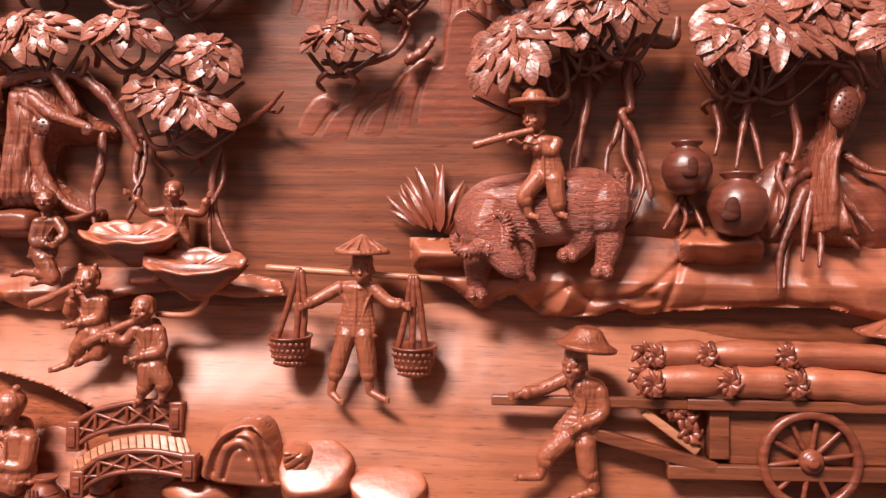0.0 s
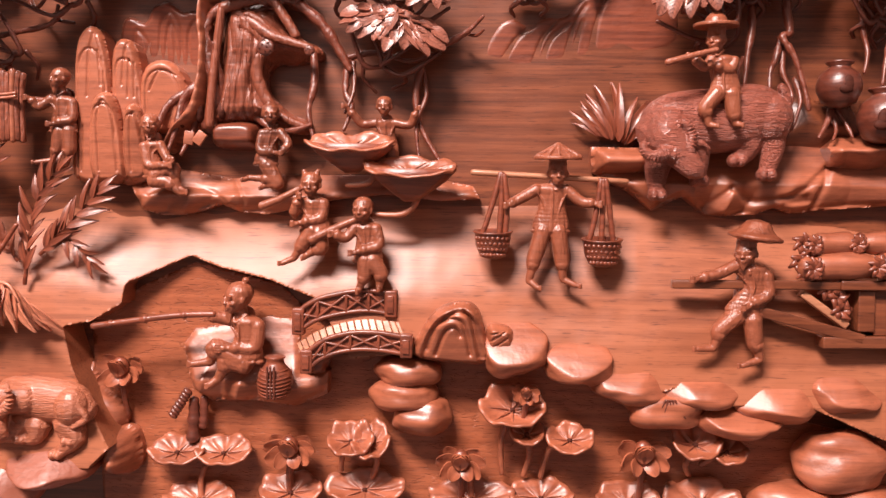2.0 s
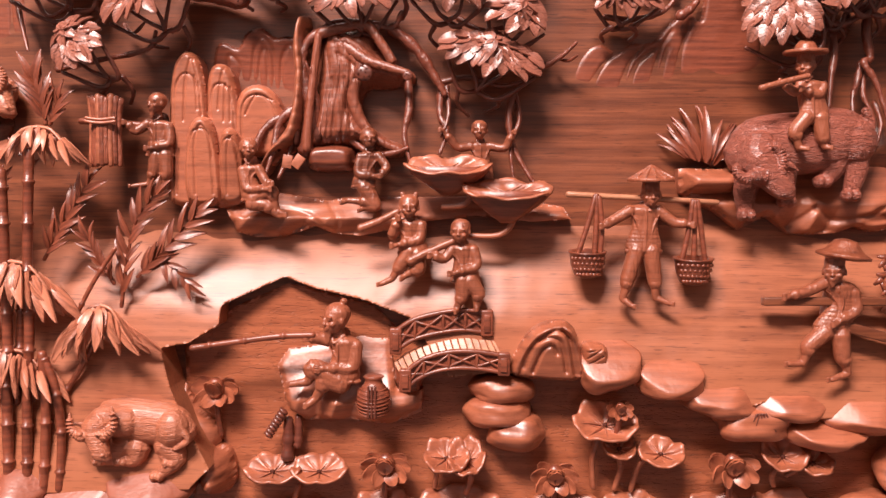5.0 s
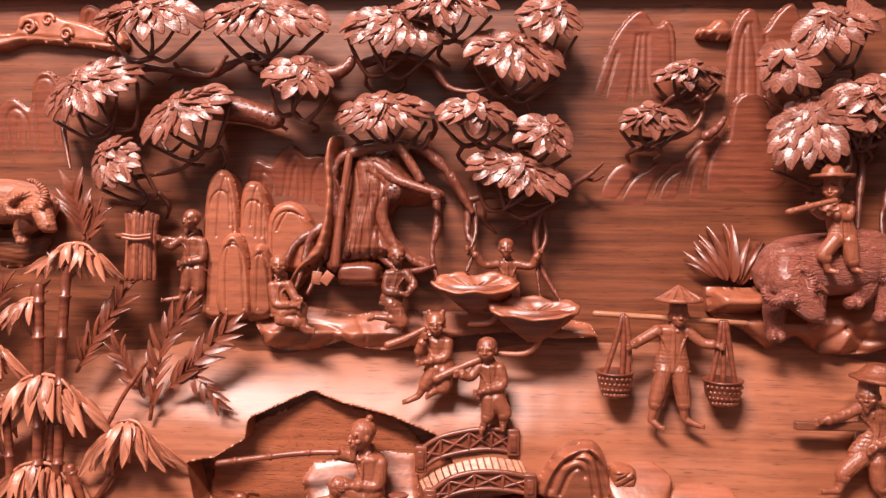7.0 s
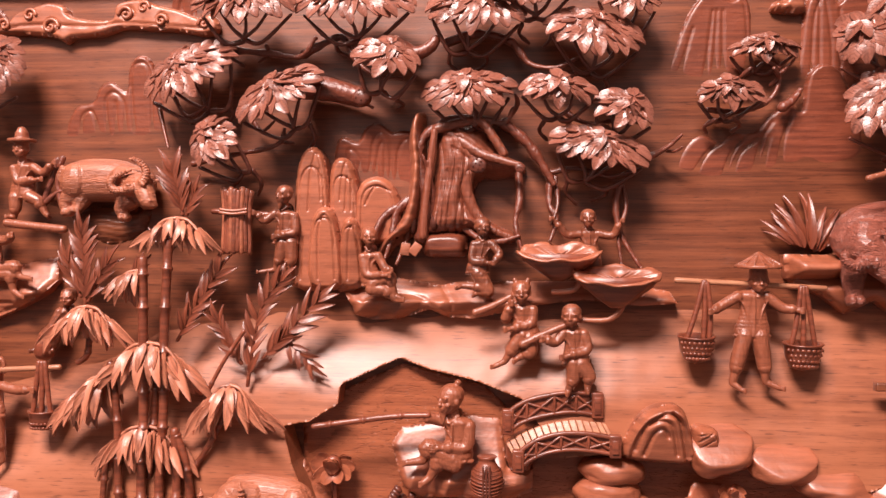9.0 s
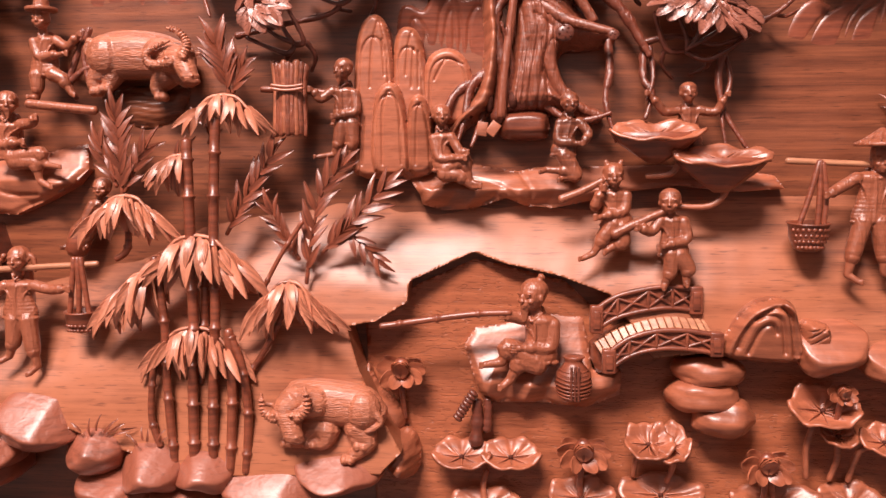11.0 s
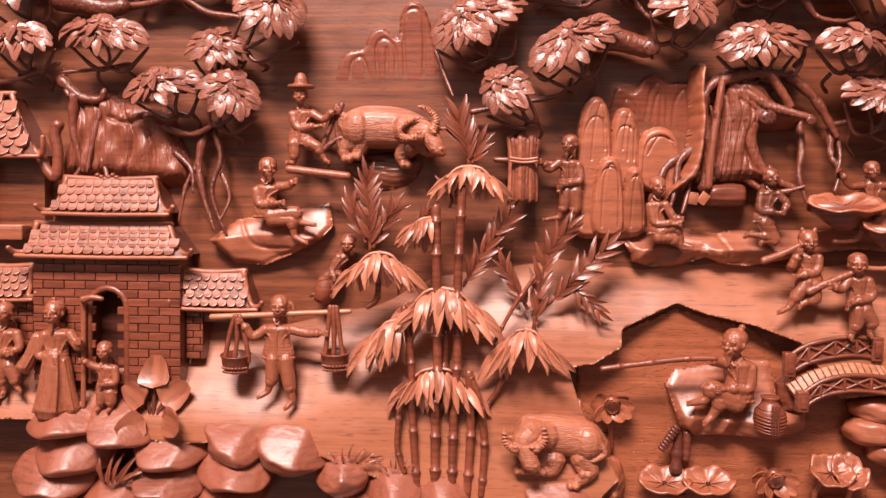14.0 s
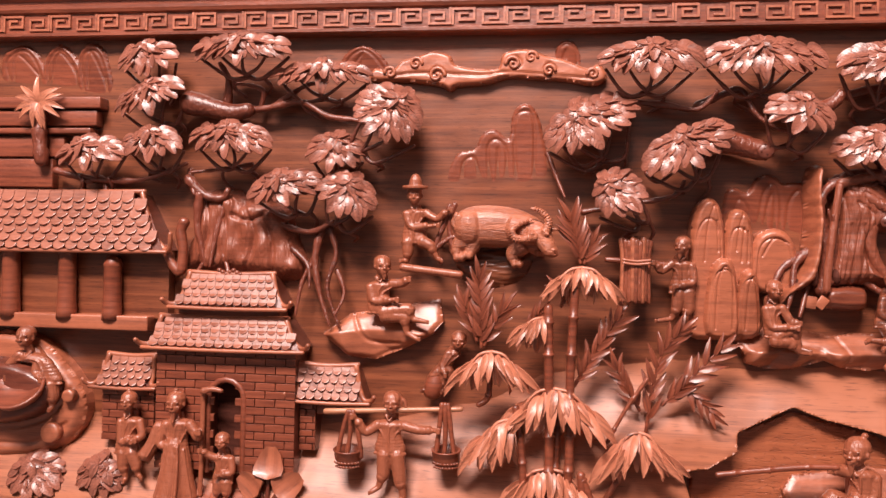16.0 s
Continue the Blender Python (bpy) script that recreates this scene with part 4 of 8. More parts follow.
def knot(tree, p, d, r):
    """A scarred stub end: a lumpy disc, with dark dots for its pits' shade."""
    q = random.Random(int(p[0] * 1000))
    bm = bmesh.new()
    ball(bm, p, d, r, r * 0.35, r * 0.9, 0, 16)
    for v in bm.verts:
        v.co.y += q.uniform(-1, 1) * r * 0.08
    part("knot", bm, DARK, tree)
    for i in range(7):
        a, e = i * 2.4, r * 0.75 * math.sqrt((i + 0.3) / 7)
        bm = bmesh.new()
        ball(bm, (p[0] + e * math.cos(a), p[1] + e * math.sin(a)), d + r * 0.33 - e * 0.12, r * 0.16, r * 0.08, r * 0.14, q.uniform(0, 90), 8)
        part("pit", bm, HOLE_SHADE, tree)


def tree(label, pads, branches, d, seed, size=1.0, where=(0, 0, 0)):
    ob = thing("carved_tree", label, "tree", "carved trees", where=where)
    for i, (c, w, h, tilt) in enumerate(pads):
        dd = d + 0.014 * math.sin(i * 2.3 + seed)
        twigs(ob, c, w, h, tilt, dd, seed * 100 + i)
        leaf_pad(ob, c, w, h, tilt, dd, seed * 50 + i, size)
    for line, r0, r1 in branches:
        branch(ob, line, (0.03, d - 0.035) if r0 < 0.012 else 0.045, r0, r1 * 0.62)
    return ob


big = tree("broad old tree with waxed pale leaf pads over the seated boys", [
    ((-0.958, 1.827), .19, .070, 0), ((-0.747, 1.830), .22, .075, 0), ((-0.517, 1.815), .18, .085, -5), ((-0.412, 1.850), .165, .060, 0), ((-0.232, 1.835), .115, .075, -12),
    ((-0.292, 1.764), .175, .080, -12), ((-0.685, 1.720), .125, .070, -15), ((-1.075, 1.707), .185, .095, 25), ((-0.888, 1.655), .175, .080, 25), ((-1.017, 1.567), .095, .090, 40),
    ((-0.529, 1.660), .165, .075, 4), ((-0.363, 1.651), .140, .050, -5), ((-0.240, 1.620), .115, .062, -20), ((-0.284, 1.548), .175, .070, -14)], [
    ([(-0.600, 1.593), (-0.566, 1.610), (-0.508, 1.611), (-0.461, 1.601), (-0.444, 1.628)], .011, .006), ([(-0.461, 1.601), (-0.414, 1.561), (-0.380, 1.508), (-0.366, 1.484)], .012, .009), ([(-0.574, 1.765), (-0.511, 1.779), (-0.448, 1.760), (-0.414, 1.716), (-0.364, 1.705), (-0.323, 1.722)], .010, .006),
    ([(-0.859, 1.747), (-0.808, 1.770), (-0.776, 1.774), (-0.751, 1.728), (-0.708, 1.696), (-0.657, 1.688)], .009, .005), ([(-0.996, 1.757), (-0.925, 1.747), (-0.861, 1.736), (-0.827, 1.770)], .008, .006), ([(-1.082, 1.530), (-1.006, 1.544), (-0.908, 1.562), (-0.887, 1.592)], .007, .005),
    ([(-0.619, 1.383), (-0.612, 1.455), (-0.626, 1.528), (-0.617, 1.575), (-0.571, 1.610)], .016, .012), ([(-0.609, 1.388), (-0.598, 1.456), (-0.607, 1.528)], .008, .005), ([(-0.583, 1.399), (-0.595, 1.466), (-0.616, 1.539)], .006, .004),
    ([(-0.434, 1.514), (-0.431, 1.457), (-0.439, 1.406), (-0.421, 1.339)], .008, .007), ([(-0.372, 1.499), (-0.375, 1.447), (-0.362, 1.417), (-0.374, 1.376)], .008, .006), ([(-0.363, 1.499), (-0.359, 1.447), (-0.372, 1.406)], .005, .004),
    ([(-0.241, 1.488), (-0.249, 1.438), (-0.240, 1.388), (-0.222, 1.352), (-0.195, 1.309)], .008, .005), ([(-0.237, 1.488), (-0.230, 1.439), (-0.246, 1.388), (-0.239, 1.317)], .005, .004), ([(-0.213, 1.527), (-0.178, 1.540), (-0.152, 1.555), (-0.131, 1.574)], .007, .004),
    ([(-0.162, 1.551), (-0.142, 1.545), (-0.129, 1.551)], .004, .003), ([(-1.156, 1.649), (-1.138, 1.600), (-1.120, 1.557)], .006, .004), ([(-1.124, 1.665), (-1.090, 1.622), (-1.046, 1.638)], .005, .004), ([(-0.958, 1.612), (-0.936, 1.591), (-0.904, 1.612)], .005, .004),
    ([(-0.652, 1.450), (-0.694, 1.423), (-0.714, 1.381), (-0.726, 1.350)], .010, .006), ([(-0.626, 1.471), (-0.668, 1.434), (-0.677, 1.382), (-0.692, 1.330)], .010, .006), ([(-0.641, 1.413), (-0.651, 1.372), (-0.666, 1.330)], .008, .005),
    ([(-0.547, 1.415), (-0.515, 1.384), (-0.473, 1.374), (-0.432, 1.385)], .010, .006), ([(-0.446, 1.624), (-0.436, 1.639), (-0.440, 1.653)], .006, .005), ([(-0.508, 1.608), (-0.519, 1.628), (-0.540, 1.639)], .006, .004), ([(-0.342, 1.624), (-0.301, 1.601), (-0.250, 1.604), (-0.198, 1.596)], .006, .004), ([(-0.372, 1.508), (-0.321, 1.515), (-0.259, 1.498), (-0.213, 1.511)], .006, .004)],
    0.098, 1)
branch(big, [(-0.854, 1.677), (-0.800, 1.671), (-0.752, 1.658), (-0.733, 1.654)], .05, .026, .019, "stump", wob=0.06)
knot(big, (-0.735, 1.651), .072, .017)
branch(big, [(-0.658, 1.749), (-0.632, 1.738), (-0.605, 1.749), (-0.593, 1.765)], .055, .016, .010, "stump", wob=0.06)
relief("trunk", [(-0.597, 1.589), (-0.571, 1.601), (-0.538, 1.606), (-0.505, 1.598), (-0.482, 1.566), (-0.458, 1.544), (-0.424, 1.527), (-0.421, 1.509), (-0.444, 1.503), (-0.477, 1.497), (-0.506, 1.497), (-0.519, 1.478), (-0.52, 1.451), (-0.504, 1.43), (-0.476, 1.408), (-0.442, 1.393), (-0.446, 1.373), (-0.481, 1.374), (-0.514, 1.389), (-0.536, 1.385), (-0.569, 1.383), (-0.615, 1.379), (-0.623, 1.401), (-0.614, 1.44), (-0.607, 1.495), (-0.601, 1.55)], 0.062, BARK, big, "gnarled reddish trunk with flowing grooves and a ringed knot", edge=0.034, k=3, dome=0.25, rough=0.006, res=0.0024,
       grooves=([(-0.585, 1.577), (-0.576, 1.522), (-0.583, 1.456), (-0.591, 1.396)], [(-0.566, 1.583), (-0.554, 1.528), (-0.563, 1.462), (-0.571, 1.391)], [(-0.546, 1.577), (-0.535, 1.528), (-0.545, 1.468), (-0.554, 1.391)], [(-0.577, 1.588), (-0.538, 1.566), (-0.499, 1.544), (-0.461, 1.531)], [(-0.56, 1.555), (-0.527, 1.528), (-0.533, 1.49), (-0.528, 1.446), (-0.503, 1.413), (-0.465, 1.389)], [(-0.538, 1.588), (-0.505, 1.561), (-0.472, 1.539), (-0.433, 1.52)], [(-0.593, 1.555), (-0.59, 1.511), (-0.596, 1.456), (-0.602, 1.402)], [(-0.548, 1.511), (-0.542, 1.462), (-0.535, 1.413)], [(-0.57, 1.511), (-0.575, 1.457), (-0.581, 1.407)]), groove=(0.0045, 0.0034))
for line, r0, r1, d in (([(-0.571, 1.585), (-0.538, 1.564), (-0.505, 1.541), (-0.472, 1.529), (-0.432, 1.516)], 0.0140, 0.0070, (0.04, 0.08)),
                        ([(-0.531, 1.506), (-0.533, 1.473), (-0.517, 1.432), (-0.489, 1.401), (-0.447, 1.382)], 0.0140, 0.0075, 0.045),
                        ([(-0.594, 1.587), (-0.6, 1.539), (-0.608, 1.478), (-0.613, 1.429), (-0.616, 1.382)], 0.0070, 0.0081, 0.058),
                        ([(-0.593, 1.59), (-0.549, 1.601), (-0.508, 1.605), (-0.48, 1.571), (-0.461, 1.541)], 0.0097, 0.0086, 0.055)):
    branch(big, line, d, r0, r1, "trunk_limb", BARK, 12, 0.04)
# shade of the gaps between the roots, set in as dark lumps
for c, w, h in (((-0.595, 1.41), 0.0086, 0.0161), ((-0.636, 1.406), 0.0075, 0.0193), ((-0.668, 1.391), 0.0054, 0.0129)):
    bm = bmesh.new()
    ball(bm, c, .050, w, .012, h, 0, 12)
    part("root_hollow", bm, HOLE_SHADE, big, "dark lump giving the shade of a gap between the roots")
relief("root_column", [(-0.640, 1.624), (-0.616, 1.628), (-0.617, 1.576), (-0.612, 1.520), (-0.616, 1.454), (-0.626, 1.403), (-0.645, 1.383), (-0.677, 1.364), (-0.696, 1.337), (-0.716, 1.342), (-0.696, 1.383), (-0.665, 1.421), (-0.651, 1.464), (-0.646, 1.525), (-0.650, 1.576)], 0.075, STONE, big, "ribbed golden root column", edge=0.02, k=3, dome=0.15, rough=0.002, res=0.0035,
       grooves=[[(-0.651, 1.566), (-0.615, 1.568)], [(-0.648, 1.545), (-0.613, 1.546)], [(-0.648, 1.520), (-0.613, 1.525)], [(-0.649, 1.495), (-0.615, 1.500)], [(-0.653, 1.469), (-0.617, 1.475)], [(-0.660, 1.446), (-0.619, 1.448)], [(-0.670, 1.421), (-0.624, 1.426)], [(-0.686, 1.393), (-0.634, 1.398)]], groove=(0.0016, 0.004))
relief("root_base", [(-0.616, 1.387), (-0.573, 1.394), (-0.537, 1.388), (-0.532, 1.358), (-0.542, 1.345), (-0.603, 1.345), (-0.619, 1.358)], 0.06, RED, big, "smooth block at the foot of the trunk", edge=0.015, k=3, dome=0.5, rough=0.001)
knot(big, (-0.51, 1.517), .076, .016)
knot(big, (-0.431, 1.511), .084, .010)

small = tree("small wind-bent tree with two leaf pads before the mountains", [((-0.039, 1.651), .125, .048, 0), ((0.027, 1.740), .125, .040, 0)],
             [([(-0.075, 1.627), (-0.024, 1.623), (0.027, 1.636), (0.053, 1.664), (0.059, 1.705), (0.047, 1.726)], .006, .004), ([(0.059, 1.695), (0.077, 1.711), (0.089, 1.726)], .004, .003), ([(0.057, 1.705), (0.031, 1.721), (0.018, 1.731)], .004, .003), ([(0.059, 1.628), (0.082, 1.644), (0.097, 1.664)], .010, .008)], 0.058, 2, 0.9)

tall = tree("slim tree with large leaf pads behind the flute player", [((0.227, 1.632), .165, .105, 35), ((0.303, 1.675), .12, .085, 15), ((0.375, 1.690), .13, .075, 0), ((0.187, 1.744), .095, .085, 42), ((0.271, 1.815), .155, .080, 22), ((0.328, 1.685), .12, .06, 10)],
            [([(0.220, 1.594), (0.267, 1.607), (0.309, 1.624), (0.338, 1.609), (0.372, 1.624), (0.392, 1.645)], .009, .007), ([(0.336, 1.611), (0.335, 1.560), (0.325, 1.509), (0.318, 1.458)], .008, .006), ([(0.401, 1.645), (0.395, 1.594), (0.400, 1.551), (0.385, 1.543), (0.404, 1.509), (0.420, 1.458), (0.428, 1.416)], .009, .006),
             ([(0.389, 1.543), (0.377, 1.505), (0.365, 1.483), (0.361, 1.441)], .007, .005), ([(0.394, 1.530), (0.390, 1.483), (0.403, 1.441), (0.387, 1.390)], .006, .004), ([(0.415, 1.475), (0.420, 1.433), (0.400, 1.382)], .005, .004), ([(0.403, 1.458), (0.385, 1.433), (0.383, 1.394)], .005, .004), ([(0.384, 1.636), (0.417, 1.653), (0.459, 1.651), (0.467, 1.686)], .014, .010), ([(0.325, 1.509), (0.312, 1.483), (0.309, 1.449)], .005, .004)], 0.1, 3, 1.15)
old = tree("old tree with hollow trunk and spread roots beside clay pots", [((0.595, 1.659), .225, .105, -3), ((0.533, 1.636), .10, .07, 10), ((0.759, 1.645), .12, .07, -5), ((0.675, 1.685), .16, .06, 0)],
           [([(0.541, 1.620), (0.578, 1.600), (0.627, 1.616), (0.671, 1.619), (0.710, 1.609)], .010, .009), ([(0.527, 1.618), (0.524, 1.559), (0.529, 1.517), (0.520, 1.480)], .007, .005), ([(0.576, 1.601), (0.571, 1.551), (0.561, 1.509), (0.551, 1.459)], .008, .005), ([(0.571, 1.551), (0.582, 1.509), (0.588, 1.459)], .006, .005),
            ([(0.632, 1.616), (0.635, 1.559), (0.642, 1.509), (0.631, 1.468)], .009, .007), ([(0.711, 1.609), (0.727, 1.584), (0.724, 1.543), (0.704, 1.501)], .012, .012), ([(0.661, 1.434), (0.638, 1.384), (0.618, 1.334), (0.614, 1.276)], .010, .005), ([(0.668, 1.425), (0.656, 1.376), (0.647, 1.326)], .009, .005),
            ([(0.681, 1.425), (0.702, 1.376), (0.726, 1.344)], .010, .005), ([(0.693, 1.442), (0.725, 1.401), (0.745, 1.369)], .009, .005), ([(0.661, 1.458), (0.629, 1.433), (0.618, 1.384), (0.602, 1.359)], .009, .005), ([(0.674, 1.409), (0.678, 1.360), (0.671, 1.318)], .009, .005), ([(0.629, 1.483), (0.617, 1.450), (0.626, 1.417), (0.614, 1.384)], .007, .004), ([(0.637, 1.359), (0.627, 1.318), (0.621, 1.285)], .006, .003),
            ([(0.480, 1.428), (0.468, 1.399), (0.448, 1.369)], .007, .004), ([(0.488, 1.424), (0.497, 1.399), (0.505, 1.370)], .006, .004), ([(0.480, 1.416), (0.483, 1.386), (0.472, 1.365)], .006, .003), ([(0.716, 1.484), (0.745, 1.460), (0.776, 1.452)], .008, .005)], 0.095, 4, 1.2)
relief("trunk", [(0.658, 1.360), (0.653, 1.426), (0.664, 1.484), (0.682, 1.518), (0.692, 1.567), (0.703, 1.609), (0.723, 1.605), (0.734, 1.567), (0.730, 1.518), (0.717, 1.468), (0.729, 1.410), (0.750, 1.352), (0.706, 1.344)], 0.07, BARK, old, "gnarled hollow trunk", edge=0.035, k=3, dome=0.1, rough=0.006, res=0.0035,
       grooves=([(0.674, 1.376), (0.677, 1.443), (0.696, 1.501)], [(0.698, 1.368), (0.701, 1.435), (0.712, 1.493)], [(0.722, 1.360), (0.713, 1.418), (0.717, 1.460)], [(0.665, 1.393), (0.669, 1.451)]), groove=(0.008, 0.006))
bm = bmesh.new()
ball(bm, (0.700, 1.547), .068, .020, .010, .032, 15)
part("nest_hole", bm, DARK, old, "dark pitted oval hollow")
# raised dark dots: the shade of small pits given by colour
for i in range(22):
    bm = bmesh.new()
    a = i * 2.4
    q = 0.0165 * math.sqrt((i + 0.5) / 22)
    c = (0.700, 1.547)
    ball(bm, (c[0] + q * math.cos(a), c[1] + 1.5 * q * math.sin(a)), .0775 - q * q * 18, .0022, .0016, .0022, 0, 8)
    part("pit", bm, HOLE_SHADE, old)
relief("root_mound", [(0.555, 1.350), (0.587, 1.435), (0.636, 1.485), (0.701, 1.477), (0.771, 1.469), (0.829, 1.436), (0.877, 1.346), (0.773, 1.339), (0.637, 1.343)], 0.034, RED, old, "low mound of earth under the roots", edge=0.05, k=3, dome=0.1, rough=0.005, grooves=([(0.701, 1.461), (0.742, 1.394), (0.758, 1.353)], [(0.741, 1.452), (0.790, 1.386)], [(0.636, 1.460), (0.612, 1.393), (0.609, 1.351)]), groove=(0.006, 0.008))
relief("root_mound", [(0.389, 1.357), (0.398, 1.417), (0.431, 1.452), (0.474, 1.435), (0.524, 1.427), (0.550, 1.376), (0.508, 1.354)], 0.03, BOARD, old, "low mound of earth under the roots", edge=0.05, k=3, dome=0.1, rough=0.004)

west = tree("spreading old tree with leaf pads over the hall roof", [
    ((-2.016, 1.849), .125, .070, 8), ((-1.795, 1.858), .21, .058, 0), ((-2.001, 1.764), .155, .065, 16), ((-1.624, 1.806), .205, .048, 0), ((-1.477, 1.725), .135, .115, -38),
    ((-2.138, 1.644), .150, .060, 6), ((-1.993, 1.663), .135, .062, 0), ((-1.815, 1.670), .180, .066, -3), ((-1.597, 1.649), .120, .072, -5), ((-1.694, 1.571), .150, .062, 12), ((-1.563, 1.558), .120, .080, -28)],
    [([(-1.914, 1.750), (-1.818, 1.741), (-1.756, 1.744), (-1.681, 1.756), (-1.619, 1.725), (-1.545, 1.713), (-1.482, 1.684)], .011, .006), ([(-1.850, 1.744), (-1.843, 1.805), (-1.859, 1.839)], .010, .008), ([(-1.774, 1.746), (-1.766, 1.780), (-1.794, 1.792), (-1.820, 1.793)], .007, .005), ([(-1.743, 1.749), (-1.670, 1.792), (-1.626, 1.791)], .007, .005),
     ([(-2.246, 1.607), (-2.185, 1.593), (-2.098, 1.584), (-2.017, 1.590), (-1.928, 1.622)], .009, .007), ([(-1.929, 1.591), (-1.890, 1.555), (-1.849, 1.549), (-1.837, 1.568)], .012, .009), ([(-1.900, 1.555), (-1.904, 1.488), (-1.883, 1.403)], .012, .008), ([(-1.849, 1.543), (-1.862, 1.476), (-1.871, 1.401)], .010, .006),
     ([(-1.746, 1.502), (-1.659, 1.479), (-1.601, 1.502)], .009, .006), ([(-1.634, 1.480), (-1.643, 1.420), (-1.629, 1.350), (-1.605, 1.285)], .010, .006), ([(-1.616, 1.492), (-1.597, 1.433), (-1.613, 1.362), (-1.583, 1.280)], .008, .005), ([(-1.648, 1.420), (-1.669, 1.372), (-1.679, 1.301)], .007, .004), ([(-1.596, 1.398), (-1.577, 1.351), (-1.594, 1.303)], .006, .004),
     ([(-2.178, 1.585), (-2.179, 1.533), (-2.172, 1.477)], .007, .005), ([(-2.128, 1.586), (-2.118, 1.534), (-2.119, 1.469)], .007, .005), ([(-1.930, 1.610), (-1.923, 1.585), (-1.909, 1.555)], .008, .008), ([(-1.790, 1.623), (-1.866, 1.610), (-1.923, 1.603)], .006, .004), ([(-1.604, 1.624), (-1.603, 1.600), (-1.627, 1.576)], .006, .004), ([(-1.870, 1.440), (-1.894, 1.403), (-1.912, 1.366)], .008, .005), ([(-1.864, 1.452), (-1.837, 1.404), (-1.830, 1.380)], .007, .005), ([(-1.695, 1.443), (-1.657, 1.408), (-1.650, 1.361)], .007, .004)],
    0.088, 5, 1.0)
branch(west, [(-1.927, 1.754), (-1.882, 1.744), (-1.831, 1.732), (-1.793, 1.738)], .05, .026, .015, "stump", wob=0.06)
relief("trunk", [(-1.944, 1.389), (-1.925, 1.488), (-1.914, 1.556), (-1.844, 1.575), (-1.792, 1.557), (-1.754, 1.551), (-1.710, 1.528), (-1.690, 1.468), (-1.663, 1.396), (-1.712, 1.371), (-1.813, 1.380)], 0.045, BARK, west, "dark gnarled trunk with twisting bark", edge=0.04, k=3, dome=0.1, rough=0.01, res=0.0035,
       grooves=([(-1.903, 1.402), (-1.880, 1.489), (-1.894, 1.550)], [(-1.852, 1.391), (-1.841, 1.477), (-1.856, 1.550)], [(-1.801, 1.393), (-1.777, 1.466), (-1.805, 1.538)], [(-1.738, 1.394), (-1.739, 1.455), (-1.766, 1.515)], [(-1.829, 1.514), (-1.791, 1.502), (-1.754, 1.521)]), groove=(0.009, 0.006))
bush = thing("carved_bush", "low bush of large leaves among the boulders", "bush", where=(0, 0, 0))
for i, (c, w, h) in enumerate((((-2.246, 0.942), .125, .085), ((-2.103, 0.950), .105, .065), ((-2.079, 0.938), .07, .05))):
    leaf_pad(bush, c, w, h, 0, .075, 700 + i, 0.95)
for i, (a, b) in enumerate((((-2.199, 0.893), (-2.253, 0.927)), ((-2.172, 0.895), (-2.134, 0.939)), ((-2.185, 0.891), (-2.194, 0.954)))):
    branch(bush, [a, ((a[0] + b[0]) / 2, (a[1] + b[1]) / 2 + 0.004), b], .07, .006, .004, "stem")

palm = thing("carved_palm", "little carved palm tree before a wall", "palm")
branch(palm, [(-2.280, 1.728), (-2.282, 1.684), (-2.275, 1.627)], .04, .014, .018, "trunk")
for i, a in enumerate((165, 190, 215, 245, 275, 300, 330, 355, 20, 45, 135, 90)):
    side = math.cos(radians(a))
    set_leaf(FALL[1 if side > 0 else -1][i % 2] if abs(side) > 0.3 else LANCE[i % 4], palm, (-2.277, 1.755), .055, a + 14 * side, 14, 0.55, name="frond")


# ---- bamboo ----
def cane(parent, line, d, r):
    """A jointed cane: one mesh, swelling at each joint."""
    pts = spline([(*p[:2], d) for p in line], 8)
    bm = bmesh.new()
    P3 = [Vector((p[0], -p[2], p[1])) for p in pts]
    length, step, nxt = 0.0, 0.062, 0.03
    out, rad = [P3[0]], [r]
    for a, b in zip(P3, P3[1:]):
        length += (b - a).length
        if length > nxt:
            n = (b - a).normalized()
            for o, q in ((-0.005, 1.0), (-0.002, 1.28), (0.001, 1.28), (0.003, 0.95)):
                out.append(b + n * o)
                rad.append(r * q)
            nxt = length + step
        else:
            out.append(b)
            rad.append(r)
    tube(bm, out, rad, 12)
    return part("cane", bm, RED, parent)


